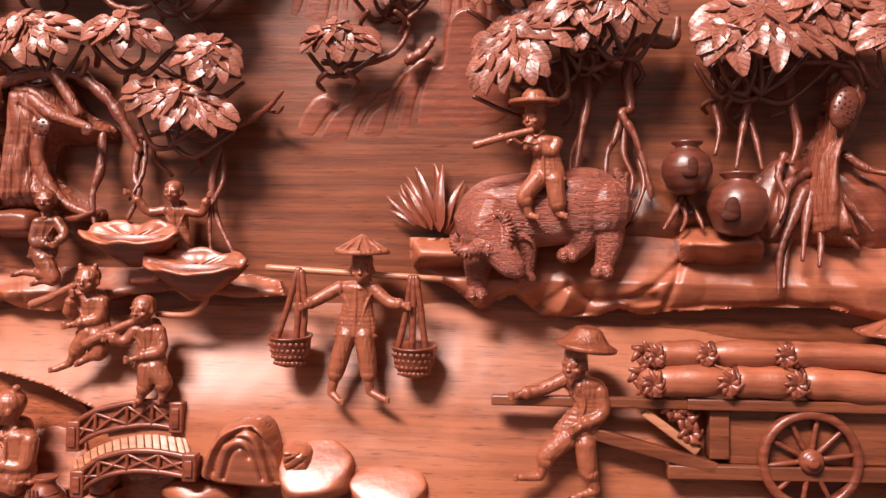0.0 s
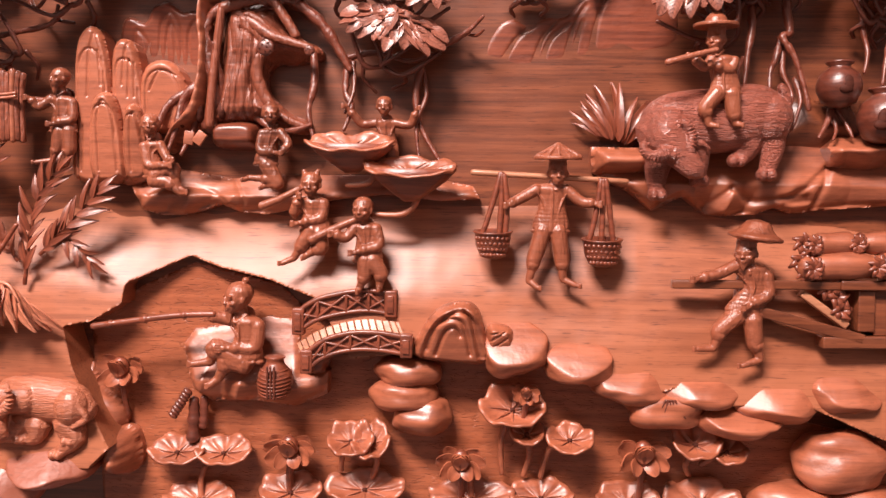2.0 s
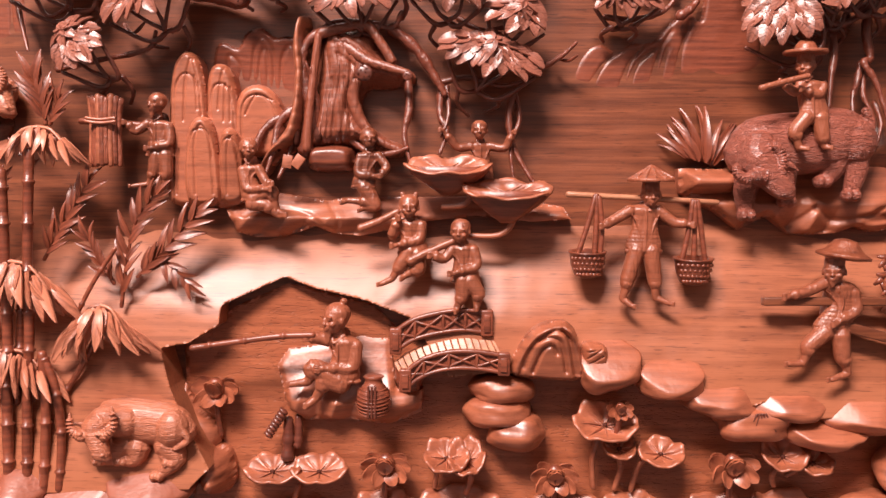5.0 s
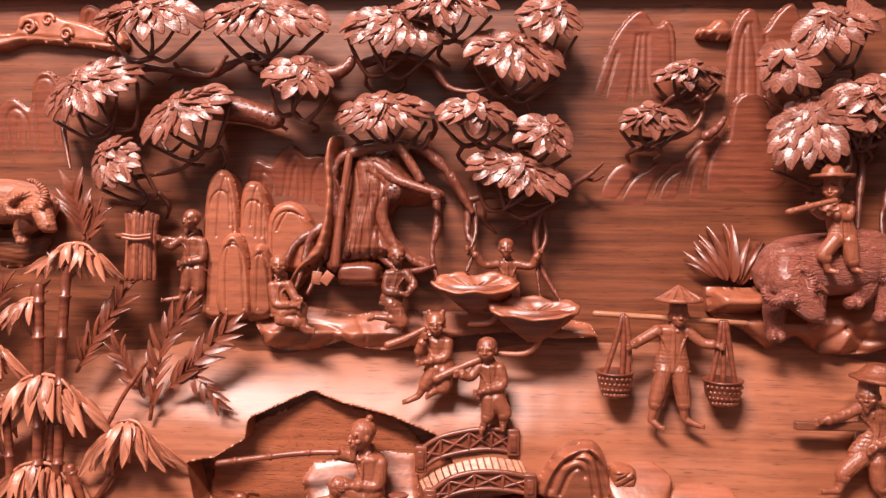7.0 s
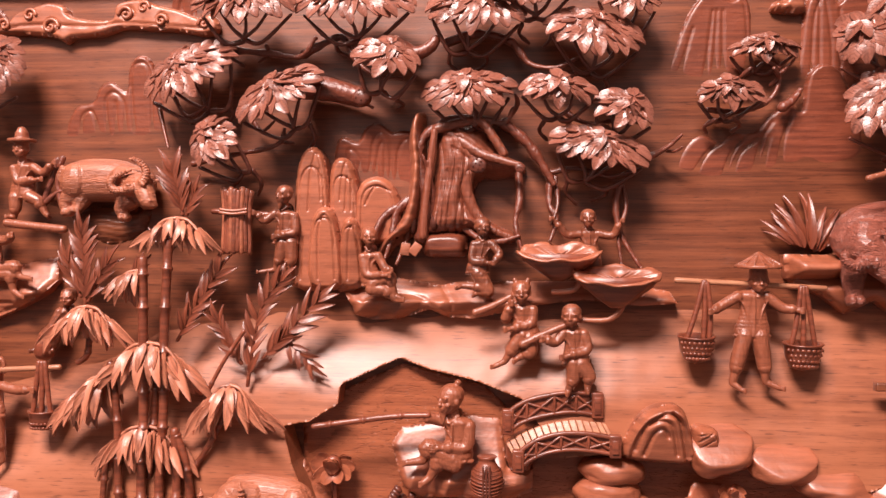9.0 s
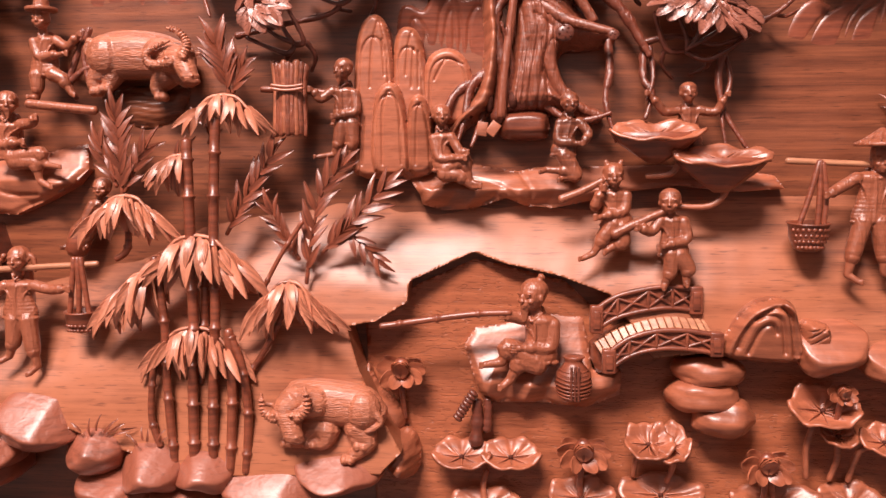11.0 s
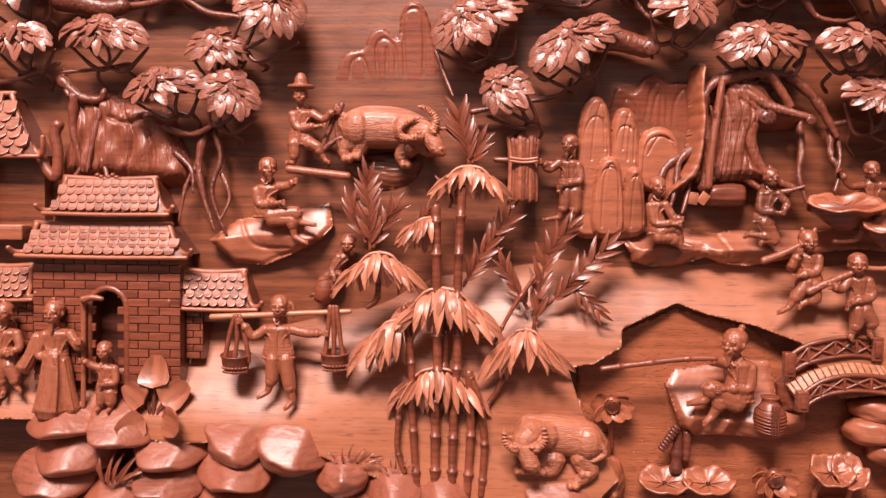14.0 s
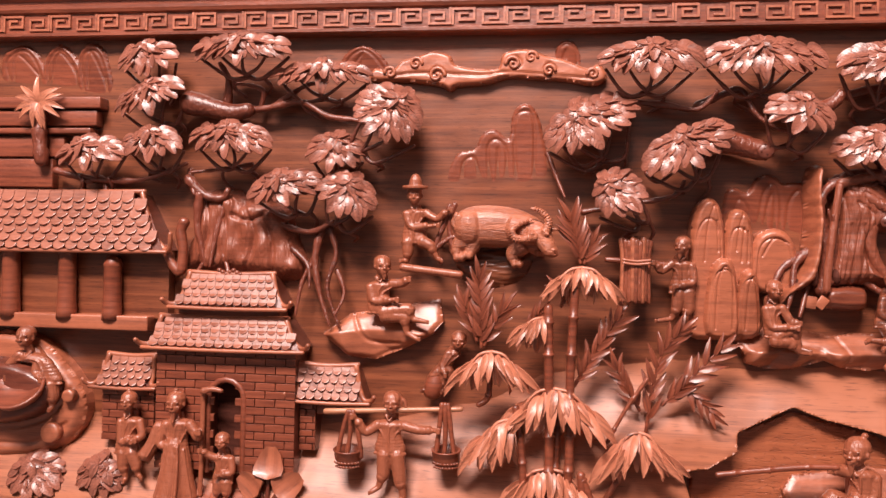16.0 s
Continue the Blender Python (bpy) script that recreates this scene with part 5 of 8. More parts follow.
def droop(parent, c, w, h, n, d, seed, lo=-165, hi=-15, size=1.0):
    """A crown of lance leaves hanging in two rows from arched ribs, like an umbrella."""
    r = random.Random(seed)
    s0, s1 = (-1.0 if lo < -100 else -0.1), (1.0 if hi > -70 else 0.05)
    for k in (s0, s1):
        if abs(k) > 0.5:
            bm = bmesh.new()
            limb(bm, [c, (c[0] + k * w * 0.15, c[1] - h * 0.06), (c[0] + k * w * 0.30, c[1] - h * 0.36)], (d - 0.004, d + 0.004), 0.0042, 0.0022, 7, 4)
            part("rib", bm, BAMBOO, parent)
    for layer, (m, q, dd, out) in enumerate(((n + 4, 1.0, -0.010, 12), (n + 1, 0.88, 0.004, 34), (max(n - 4, 2), 0.62, 0.014, 40))):
        for i in range(m):
            s = s0 + (s1 - s0) * (i + 0.5 + r.uniform(-0.2, 0.2)) / m
            k = abs(s)
            foot = (c[0] + s * w * 0.33 * (0.95 - 0.15 * layer), c[1] - h * 0.34 * k ** 1.7)
            way = -90 + 50 * s + r.uniform(-8, 8)
            length = max(h * 0.62, 0.058) * q * (1.05 - 0.12 * k) * r.uniform(0.85, 1.12)
            shape = FALL[1 if s > 0 else -1][r.randrange(2)] if k > 0.3 else LANCE[r.randrange(4)]
            set_leaf(shape, parent, foot, d + dd, way + 12 * s, out + r.uniform(-7, 7), size * length / 0.1, spin=r.uniform(-22, 22) + 10 * s)


def spray(parent, line, d, n, size, seed, spread=25):
    """A stem with lance leaves on both sides and at its tip."""
    r = random.Random(seed)
    bm = bmesh.new()
    limb(bm, line, d, 0.004, 0.002, 7, 4)
    part("stem", bm, RED, parent)
    pts = spline(line, 8)
    for i in range(n):
        t = 0.15 + 0.85 * i / (n - 1)
        k = min(int(t * (len(pts) - 1)), len(pts) - 2)
        way = math.degrees(math.atan2(pts[k + 1][1] - pts[k][1], pts[k + 1][0] - pts[k][0]))
        side = (1 if i % 2 else -1) * spread * (1 if i < n - 1 else 0)
        set_leaf(SLIM[r.randrange(4)], parent, pts[k], d + 0.004, way + side + r.uniform(-7, 7), r.uniform(0, 22), size * r.uniform(0.8, 1.05), spin=r.uniform(-26, 26))


bamboo = thing("carved_bamboo", "stand of jointed bamboo canes with drooping leaf crowns", "bamboo")
for line, d, r in (([(-1.144, 0.770), (-1.145, 0.926), (-1.142, 1.033), (-1.145, 1.180), (-1.149, 1.337)], .07, .0092), ([(-1.111, 0.770), (-1.109, 0.924), (-1.103, 1.053), (-1.104, 1.201), (-1.098, 1.373)], .055, .0088), ([(-1.179, 0.770), (-1.190, 0.913), (-1.194, 1.031), (-1.209, 1.138)], .055, .0075),
                   ([(-1.081, 0.770), (-1.075, 0.907), (-1.080, 1.013)], .075, .0085), ([(-1.053, 0.770), (-1.048, 0.873), (-1.060, 0.959), (-1.081, 1.012)], .065, .0075), ([(-1.205, 0.812), (-1.220, 0.866), (-1.213, 0.965)], .05, .006), ([(-1.062, 0.924), (-1.029, 0.968), (-0.997, 1.027), (-0.970, 1.096)], .06, .0055),
                   ([(-1.284, 1.137), (-1.264, 1.158), (-1.263, 1.238)], .05, .006), ([(-1.138, 0.922), (-1.131, 1.008), (-1.125, 1.126)], .045, .008), ([(-1.030, 1.073), (-0.997, 1.137), (-0.955, 1.201)], .05, .004)):
    cane(bamboo, line, max(d + 0.032, 0.088 + 0.018 * (line[0][1] < 0.85)), r)
for i, (c, w, h, n, lo, hi) in enumerate((((-1.085, 1.416), .165, .085, 7, -170, -10), ((-1.134, 1.178), .235, .140, 9, -170, -10), ((-1.223, 1.114), .16, .135, 7, -160, -75), ((-1.142, 1.019), .225, .120, 9, -168, -12),
                                  ((-1.258, 1.246), .17, .110, 8, -165, -10), ((-0.972, 1.101), .145, .125, 8, -150, -20), ((-1.160, 1.315), .12, .05, 5, -170, -120))):
    droop(bamboo, c, w, h, n, 0.104 + 0.006 * (i % 3), 300 + i, lo, hi)
for i, (line, n, size) in enumerate((([(-1.087, 1.425), (-1.094, 1.466), (-1.108, 1.510)], 9, .62), ([(-1.079, 1.425), (-1.063, 1.471)], 5, .5), ([(-1.282, 1.249), (-1.285, 1.327), (-1.290, 1.395)], 9, .6), ([(-1.276, 1.254), (-1.254, 1.301), (-1.238, 1.329)], 5, .5), ([(-1.292, 1.264), (-1.307, 1.301), (-1.320, 1.338)], 5, .5),
                                     ([(-1.094, 1.180), (-1.059, 1.243), (-1.012, 1.316)], 11, .56), ([(-0.953, 1.095), (-0.942, 1.180), (-0.923, 1.254), (-0.886, 1.301)], 11, .58), ([(-0.923, 1.149), (-0.881, 1.191), (-0.813, 1.264)], 10, .62), ([(-0.966, 1.137), (-0.992, 1.180), (-1.013, 1.220)], 7, .5),
                                     ([(-0.881, 1.186), (-0.849, 1.159), (-0.828, 1.138)], 5, .5), ([(-1.198, 1.285), (-1.182, 1.306), (-1.166, 1.325)], 4, .4), ([(-1.123, 1.338), (-1.118, 1.364), (-1.134, 1.380)], 4, .4))):
    spray(bamboo, line, 0.068, int(n * 1.5) + 1, size * 0.9, 400 + i, 28)


# ---- grass, ferns, lotus ----
def tuft(label, foot, h, n, d, seed, lo=40, hi=140):
    ob = thing("carved_grass_tuft", label, "grass")
    r = random.Random(seed)
    for i in range(n):
        a = lo + (hi - lo) * i / (n - 1) + r.uniform(-5, 5)
        q = 0.65 + 0.4 * math.sin(math.pi * (i + 0.5) / n)
        set_leaf(BLADE[0 if a < 75 else 2 if a > 105 else 1], ob, (foot[0] - (a - 90) * 0.0006, foot[1] + r.uniform(0, 0.012)), d + r.uniform(-0.008, 0.008), a, r.uniform(0, 6), h / 0.1 * q * r.uniform(0.85, 1.1), name="blade", spin=r.uniform(-30, 30))
    return ob


tuft("tuft of long pointed grass behind the buffalo", (0.112, 1.358), 0.092, 15, 0.03, 1, 48, 140)
tuft("fan of curved fern blades on the bank", (-1.319, 0.828), 0.032, 7, 0.118, 2, 10, 120)
tuft("short tuft of pointed blades under the bamboo", (-1.224, 0.816), 0.022, 6, 0.120, 3, 50, 130)
tuft("curved blades between the boulders", (-1.800, 0.775), 0.06, 8, 0.12, 4, 20, 110)


def lotus_flower(c, r, d, seed):
    """A lotus seen from its side: a fat bud of upright petals in a collar of broad drooping ones, on a stem."""
    ob = thing("lotus_flower", "open carved lotus flower with broad petals on a stem", "flower", "lotus flowers")
    q = random.Random(seed)
    k = r / 0.036
    for a, size, out, dd in ((200, 0.92, 18, 0), (-20, 0.92, 18, 0), (165, 0.95, 8, -0.004), (15, 0.95, 8, -0.004), (140, 0.85, 0, -0.006), (40, 0.85, 0, -0.006), (232, 0.78, 34, 0.006), (-52, 0.78, 34, 0.006)):
        a += q.uniform(-6, 6)
        set_leaf(PETAL[q.randrange(3)], ob, (c[0] + 0.006 * k * math.cos(radians(a)), c[1] + 0.004 * k * math.sin(radians(a))), d + dd, a, out, size * k, name="petal", spin=q.uniform(-14, 14))
    for a, out, dd in ((118, 16, 0.006), (62, 16, 0.006), (104, 20, 0.011), (76, 20, 0.011), (90, 24, 0.015)):
        set_leaf(PETAL[q.randrange(3)], ob, (c[0] - 0.10 * r * math.cos(radians(a)) * 2, c[1] - r * 0.12), d + dd, a, out, 0.86 * k, name="bud_petal")
    bm = bmesh.new()
    ball(bm, (c[0], c[1] + r * .2), d + 0.008, r * .38, r * .3, r * .5)
    part("bud", bm, RED, ob)
    bm = bmesh.new()
    limb(bm, [c, (c[0] + q.uniform(-.004, .004), c[1] - r * 1.1), (c[0] + q.uniform(-.006, .006), c[1] - r * 2.0)], (d, d - 0.012), .0058, .005, 9, 4)
    part("stem", bm, RED, ob)
    return ob


for i, (c, r, d) in enumerate((((-0.791, 0.931), .042, .03), ((-0.471, 0.796), .044, .05), ((-0.160, 0.780), .042, .05), ((0.164, 0.802), .046, .05), ((-0.046, 0.913), .024, .07))):
    lotus_flower(c, r, d, i)


def lotus_leaf(label, c, w, h, d, seed, stem=None, cup=0.3, mat=STONE):
    """A round leaf with a waved rim, seen slantwise: w wide, h high, its near rim turned out."""
    ob = thing("lotus_leaf", label, "lotus leaf", "lotus leaves")
    r = random.Random(seed)
    bm = bmesh.new()
    ns, nr = 40, 7
    ph, ph2 = r.uniform(0, 6), r.uniform(0, 6)
    grid = []
    for j in range(nr + 1):
        q = j / nr
        row = []
        for i in range(ns):
            a = 6.28318 * i / ns
            wave = (math.sin(5 * a + ph) * 0.5 + math.sin(9 * a + ph2) * 0.35) * q ** 4
            x = math.cos(a) * q * w * 0.5 * (1 + 0.05 * wave)
            z = math.sin(a) * q * h * 0.5 * (1 + 0.08 * wave) + wave * h * 0.16 + h * 0.30 * (q * q - 0.4)
            y = d + 0.030 * (-math.sin(a)) * q + cup * w * 0.25 * q * q - 0.004 * (i % 5 == 0) * q * (1.2 - q) * 3 + 0.004 * wave
            row.append(bm.verts.new((c[0] + x, -y, c[1] + z)))
        grid.append(row)
    for j in range(nr):
        for i in range(ns):
            k = (i + 1) % ns
            bm.faces.new((grid[j][i], grid[j][k], grid[j + 1][k], grid[j + 1][i]))
    bmesh.ops.remove_doubles(bm, verts=bm.verts, dist=1e-5)
    bmesh.ops.recalc_face_normals(bm, faces=bm.faces)
    blade = part("blade", bm, mat, ob)
    m = blade.modifiers.new("thickness", "SOLIDIFY")
    m.thickness, m.offset = 0.0045, 0
    # dark dot paints the shade of the leaf's sunken centre
    bm = bmesh.new()
    ball(bm, c, d + 0.004, .005, .004, .004, 0, 10)
    part("leaf_centre", bm, HOLE_SHADE, ob)
    for i in range(7):
        a = 6.283 * (i + 0.3) / 7
        bm = bmesh.new()
        pts = []
        for q in (0.12, 0.45, 0.8):
            pts.append((c[0] + math.cos(a) * q * w * 0.5, -(d + 0.030 * (-math.sin(a)) * q + cup * w * 0.25 * q * q + 0.0025), c[1] + math.sin(a) * q * h * 0.5))
        tube(bm, pts, [0.0013, 0.0010, 0.0006], 6)
        part("vein", bm, mat, ob)
    if stem:
        bm = bmesh.new()
        limb(bm, stem, (d - 0.006, d - 0.02), 0.006, 0.005, 8, 4)
        part("stem", bm, mat, ob)
    return ob


pads = (((-0.683, 0.785), .105, .056), ((-0.596, 0.786), .105, .056), ((-0.641, 0.697), .135, .054), ((-0.472, 0.716), .118, .062), ((-0.335, 0.725), .150, .062), ((-0.139, 0.713), .155, .070), ((-0.014, 0.719), .115, .060), ((0.143, 0.717), .118, .062), ((0.272, 0.721), .140, .070))
for i, (c, w, h) in enumerate(pads):
    lotus_leaf("ruffled carved lotus leaf floating on the pond", c, w, h * .72, .04, 10 + i, [(c[0], c[1]), (c[0] - 0.004, c[1] + 0.03), (c[0] + 0.002, c[1] + 0.055)] if i in (2, 3, 5) else None, .18)
for i, (c, w, h, stem) in enumerate((((-0.359, 0.817), .085, .050, [(-0.355, 0.814), (-0.376, 0.787), (-0.381, 0.755)]), ((-0.323, 0.814), .07, .055, [(-0.324, 0.809), (-0.313, 0.778), (-0.323, 0.745)]), ((-0.069, 0.882), .120, .062, [(-0.074, 0.869), (-0.088, 0.816), (-0.085, 0.758)]), ((0.034, 0.829), .085, .040, [(0.030, 0.823), (-0.000, 0.807), (-0.015, 0.754)]),
                                     ((0.256, 0.827), .085, .050, [(0.259, 0.819), (0.244, 0.787), (0.250, 0.766)]), ((0.311, 0.815), .07, .035, [(0.304, 0.812), (0.273, 0.785)]), ((-0.042, 0.838), .06, .03, [(-0.042, 0.833), (-0.036, 0.796), (-0.046, 0.756)]))):
    lotus_leaf("curled lotus leaf raised on a bent stem", c, w, h, .05, 40 + i, stem, .5)
lotus_leaf("large funnel-shaped lotus leaf with a frilled rim beside the boys", (-0.359, 1.348), .155, .036, .075, 61, [(-0.359, 1.335), (-0.320, 1.313), (-0.328, 1.284), (-0.368, 1.279)], .3)
lotus_leaf("large funnel-shaped lotus leaf with a frilled rim over the path", (-0.253, 1.305), .160, .036, .085, 62, [(-0.252, 1.290), (-0.242, 1.255), (-0.267, 1.229), (-0.322, 1.228)], .3)
for c, w, h, d in (((-0.359, 1.350), .150, .050, .072), ((-0.253, 1.307), .154, .056, .082)):
    ob = thing("lotus_leaf_cup", "ribbed underside of a funnel-shaped lotus leaf", "lotus leaf", "lotus cups")
    bm = bmesh.new()
    ring = []
    for j, (q, z) in enumerate(((1.0, 0.0), (0.78, -0.35), (0.45, -0.7), (0.15, -1.0))):
        ring.append([bm.verts.new((c[0] + math.cos(a) * w * 0.5 * q * (1 + 0.05 * math.cos(9 * a)), -(d + math.sin(a) * w * 0.2 * q), c[1] + z * h)) for a in (6.28318 * i / 36 for i in range(36))])
    for a, b in zip(ring, ring[1:]):
        for j in range(36):
            bm.faces.new((a[j], b[j], b[(j + 1) % 36], a[(j + 1) % 36]))
    bm.faces.new(ring[0])
    bm.faces.new(ring[-1])
    bmesh.ops.recalc_face_normals(bm, faces=bm.faces)
    part("cup", bm, RED, ob)
ROUND = leaf_mesh("round_leaf", 0.052, 0.050, -0.35, seed=90, thick=0.0022, tip=0.8, blunt=0.04, mat=STONE)
pods = thing("round_leaf_plant", "plant with five glossy heart-shaped leaves on thin stems", "plant")
for i, (c, a, q) in enumerate((((-1.718, 0.964), 90, 1.25), ((-1.735, 0.933), 145, 1.1), ((-1.700, 0.935), 38, 1.2), ((-1.695, 0.902), -8, 1.2), ((-1.735, 0.899), 205, 1.1))):
    set_leaf(ROUND, pods, c, .094, a, (-26, -22, -22, 30, 26)[i], q, name="round_leaf")
    branch(pods, [(-1.723, 0.861), ((c[0] + (-1.723, 0.868)[0]) / 2, c[1] - 0.022), c], .080, .005, .004, "stem", DARK, wob=0)
for i, (c, d) in enumerate((((-1.739, 0.915), 120), ((-1.715, 0.909), 60), ((-1.699, 0.904), 80), ((-1.747, 0.897), 100))):
    set_leaf(BLADE[i % 3], pods, c, .08, d, 10, .45, name="blade")


# ---- carved figures: one plain body each ----
def figure(label, d, R, head, torso, arms=(), legs=(), hat=None, face=0.0, beard=0, bun=0, robe=None, mat=None, extra=(), lift=0.0, voxel=0.0014):
    """head: its place; torso: neck to hips; arms and legs: joint lines; hat: (kind, apex, brim centre, brim half-width); R: the head's radius;
    face: how far it turns, -1 to 1."""
    bm = bmesh.new()
    R = R * 1.06
    hd = d + 0.014 + lift
    yaw = face * 1.15
    cy, sy = math.cos(yaw), math.sin(yaw)

    def feature(a, o, e, rx, ry, rz):
        """A lump on the head: a sideways, o outwards, e upwards, in head radii, turned with the face."""
        m = Matrix.Translation(Vector((head[0], -hd, head[1]))) @ Matrix.Rotation(yaw, 4, "Z") @ Matrix.Translation((a * R, -o * R, e * R)) @ Matrix.Diagonal((rx * R, ry * R, rz * R, 1))
        bmesh.ops.create_uvsphere(bm, u_segments=14, v_segments=9, radius=1, matrix=m)

    feature(0, -0.05, 0.12, 0.84, 0.92, 0.92)
    feature(0, 0.22, -0.42, 0.60, 0.66, 0.56)
    feature(0, 0.52, -0.80, 0.27, 0.24, 0.20)
    feature(0, 0.86, -0.14, 0.12, 0.17, 0.30)
    feature(0, 0.93, -0.30, 0.20, 0.15, 0.12)
    feature(0, 0.80, -0.58, 0.27, 0.11, 0.055)
    feature(0, 0.77, -0.71, 0.20, 0.11, 0.055)
    for k in (-1, 1):
        feature(k * 0.36, 0.76, 0.17, 0.30, 0.12, 0.085)
        feature(k * 0.33, 0.66, 0.02, 0.24, 0.16, 0.14)
        feature(k * 0.44, 0.56, -0.32, 0.24, 0.22, 0.18)
        feature(k * 0.85, 0.0, -0.10, 0.10, 0.20, 0.27)
    if hat:
        feature(0, -0.06, 0.66, 0.80, 0.82, 0.86)
    else:
        feature(0, -0.16, 0.34, 0.93, 0.94, 0.80)
    neck, hips = torso[0], torso[-1]
    limb(bm, [head, neck], (hd, d + 0.006), R * 0.40, R * 0.44, 10, 2)
    if len(arms) > 1:
        s0, s1 = arms[0][0], arms[1][0]
        wide = min(max(abs(s1[0] - s0[0]) * 0.5 + R * 0.34, R * 1.08), R * 1.5)
        mid = ((s0[0] + s1[0]) / 2, (s0[1] + s1[1]) / 2)
        limb(bm, [s0, (mid[0], mid[1] + R * 0.16), s1], d + 0.005, R * 0.42, R * 0.42, 12, 4)
    else:
        wide, mid = R * 0.85, (neck[0], neck[1] - R * 0.3)
    path = spline([(mid[0], mid[1], 0.0), *[(*p, 0.0) for p in torso[1:]]], 6)
    n = len(path)
    for i, p in enumerate(path):
        t = i / (n - 1)
        rx = wide * (1.0 - 0.26 * math.sin(math.pi * min(t * 1.15, 1.0)) + 0.06 * t)
        ball(bm, p, d + 0.005, rx, R * (0.74 - 0.06 * math.sin(math.pi * t)), max(R * 0.5, 1.6 * math.hypot(path[1][0] - path[0][0], path[1][1] - path[0][1])), 0, 16)
    low = hips
    for k in (-2, -1, 0, 1, 2):
        ball(bm, (low[0] + k * wide * 0.40, low[1] - R * (0.36 - 0.03 * (k % 2))), d + 0.006 + R * (0.36 - 0.07 * k * k), wide * 0.34, R * 0.34, R * 0.20, 0, 10)
    front = d + 0.006 + R * 0.68
    limb(bm, [(mid[0] + sy * R * 0.5, mid[1] - R * 0.05), (path[n // 2][0] + sy * R * 0.5, path[n // 2][1]), (low[0] + sy * R * 0.5, low[1] - R * 0.35)], front, R * 0.075, R * 0.075, 7, 3)
    for k in (-1, 1):
        limb(bm, [(neck[0] + k * R * 0.42, neck[1] + R * 0.05), (neck[0] + sy * R * 0.4 + k * R * 0.05, neck[1] - R * 0.45)], (d + 0.006 + R * 0.3, front), R * 0.11, R * 0.09, 7, 3)
        limb(bm, [(mid[0] + k * wide * 0.8, mid[1] - R * 0.25), (path[n // 2][0] + k * wide * 0.45, path[n // 2][1] - R * 0.1), (low[0] + k * wide * 0.15, low[1])], front - R * 0.16, R * 0.07, R * 0.05, 6, 4)
    tube(bm, [at(torso[0], d - 0.012), at(hips, d - 0.012)], [R * 0.7, R * 0.8], 12)
    for a in arms:
        e, f = a[-1], a[-2]
        limb(bm, a, (d + 0.008, d + 0.022 + lift), R * 0.36, R * 0.24, 10, 4)
        w = (e[0] * 0.58 + f[0] * 0.42, e[1] * 0.58 + f[1] * 0.42)
        limb(bm, [*a[:-1], w], (d + 0.008, d + 0.018 + lift), R * 0.52, R * 0.42, 12, 4)
        limb(bm, [w, (w[0] * 0.88 + e[0] * 0.12, w[1] * 0.88 + e[1] * 0.12)], d + 0.019 + lift, R * 0.47, R * 0.46, 12, 1)
        ball(bm, e, d + 0.024 + lift, R * 0.28, R * 0.24, R * 0.25)
        for k in (-0.26, -0.09, 0.08, 0.24):
            ball(bm, (e[0] + (e[0] - f[0]) * 0.16, e[1] + k * R), d + 0.028 + lift, R * 0.24, R * 0.13, R * 0.075)
    for a in legs:
        hip, knee, foot = a[0], a[1], a[2]
        half = (knee[0] * 0.75 + foot[0] * 0.25, knee[1] * 0.75 + foot[1] * 0.25)
        limb(bm, [hip, knee, half], (d + 0.008, d + 0.010), R * 0.76, R * 0.56, 14, 5)
        limb(bm, [half, (half[0] * 0.9 + foot[0] * 0.1, half[1] * 0.9 + foot[1] * 0.1)], d + 0.010, R * 0.60, R * 0.58, 14, 1)
        limb(bm, [half, ((half[0] + foot[0]) / 2, (half[1] + foot[1]) / 2), foot], (d + 0.010, d + 0.008), R * 0.44, R * 0.32, 11, 4)
        toe = a[3] if len(a) > 3 else (foot[0] + (foot[0] - knee[0]) * 0.2, foot[1] - R * 0.25)
        limb(bm, [foot, toe], (d + 0.008, d + 0.016), R * 0.32, R * 0.25, 9, 2)
        for k in (-0.26, -0.09, 0.08, 0.25):
            ball(bm, (toe[0] + (toe[0] - foot[0]) * 0.22, toe[1] + k * R * 0.7), d + 0.020, R * 0.17, R * 0.12, R * 0.07)
    if beard:
        fx = head[0] + sy * R * 0.62
        for k in (-0.16, 0.0, 0.16):
            limb(bm, [(fx + k * R, head[1] - R * 0.72), (fx + k * R * 0.8, head[1] - R * 1.05), (fx, head[1] - R * (1.15 + 0.6 * beard))], (hd + cy * R * 0.62, hd + cy * R * 0.5), R * 0.17, R * 0.06, 8, 3)
        for k in (-1, 1):
            limb(bm, [(fx + k * R * 0.08, head[1] - R * 0.5), (fx + k * R * 0.3 * max(cy, 0.4), head[1] - R * 0.66)], hd + cy * R * 0.84, R * 0.07, R * 0.04, 6, 2)
    if bun == 1:
        limb(bm, [(head[0] - sy * R * 0.5, head[1] + R * 0.85), (head[0] - sy * R * 0.75, head[1] + R * 1.22)], hd, R * 0.20, R * 0.26, 9, 2)
    elif bun == 2:
        for k in (-1, 1):
            limb(bm, [(head[0] + k * R * 0.50, head[1] + R * 0.80), (head[0] + k * R * 0.62, head[1] + R * 1.18)], hd, R * 0.26, R * 0.22, 9, 2)
    elif bun == 3:
        limb(bm, [(head[0] + R * 0.7, head[1] + R * 0.4), (head[0] + R * 1.25, head[1]), (head[0] + R * 1.35, head[1] - R * 1.0)], hd - 0.004, R * 0.30, R * 0.16, 9, 3)
    if robe:
        for line, r0, r1 in robe:
            limb(bm, line, (d + 0.006, d + 0.012), r0, r1, 14, 4)
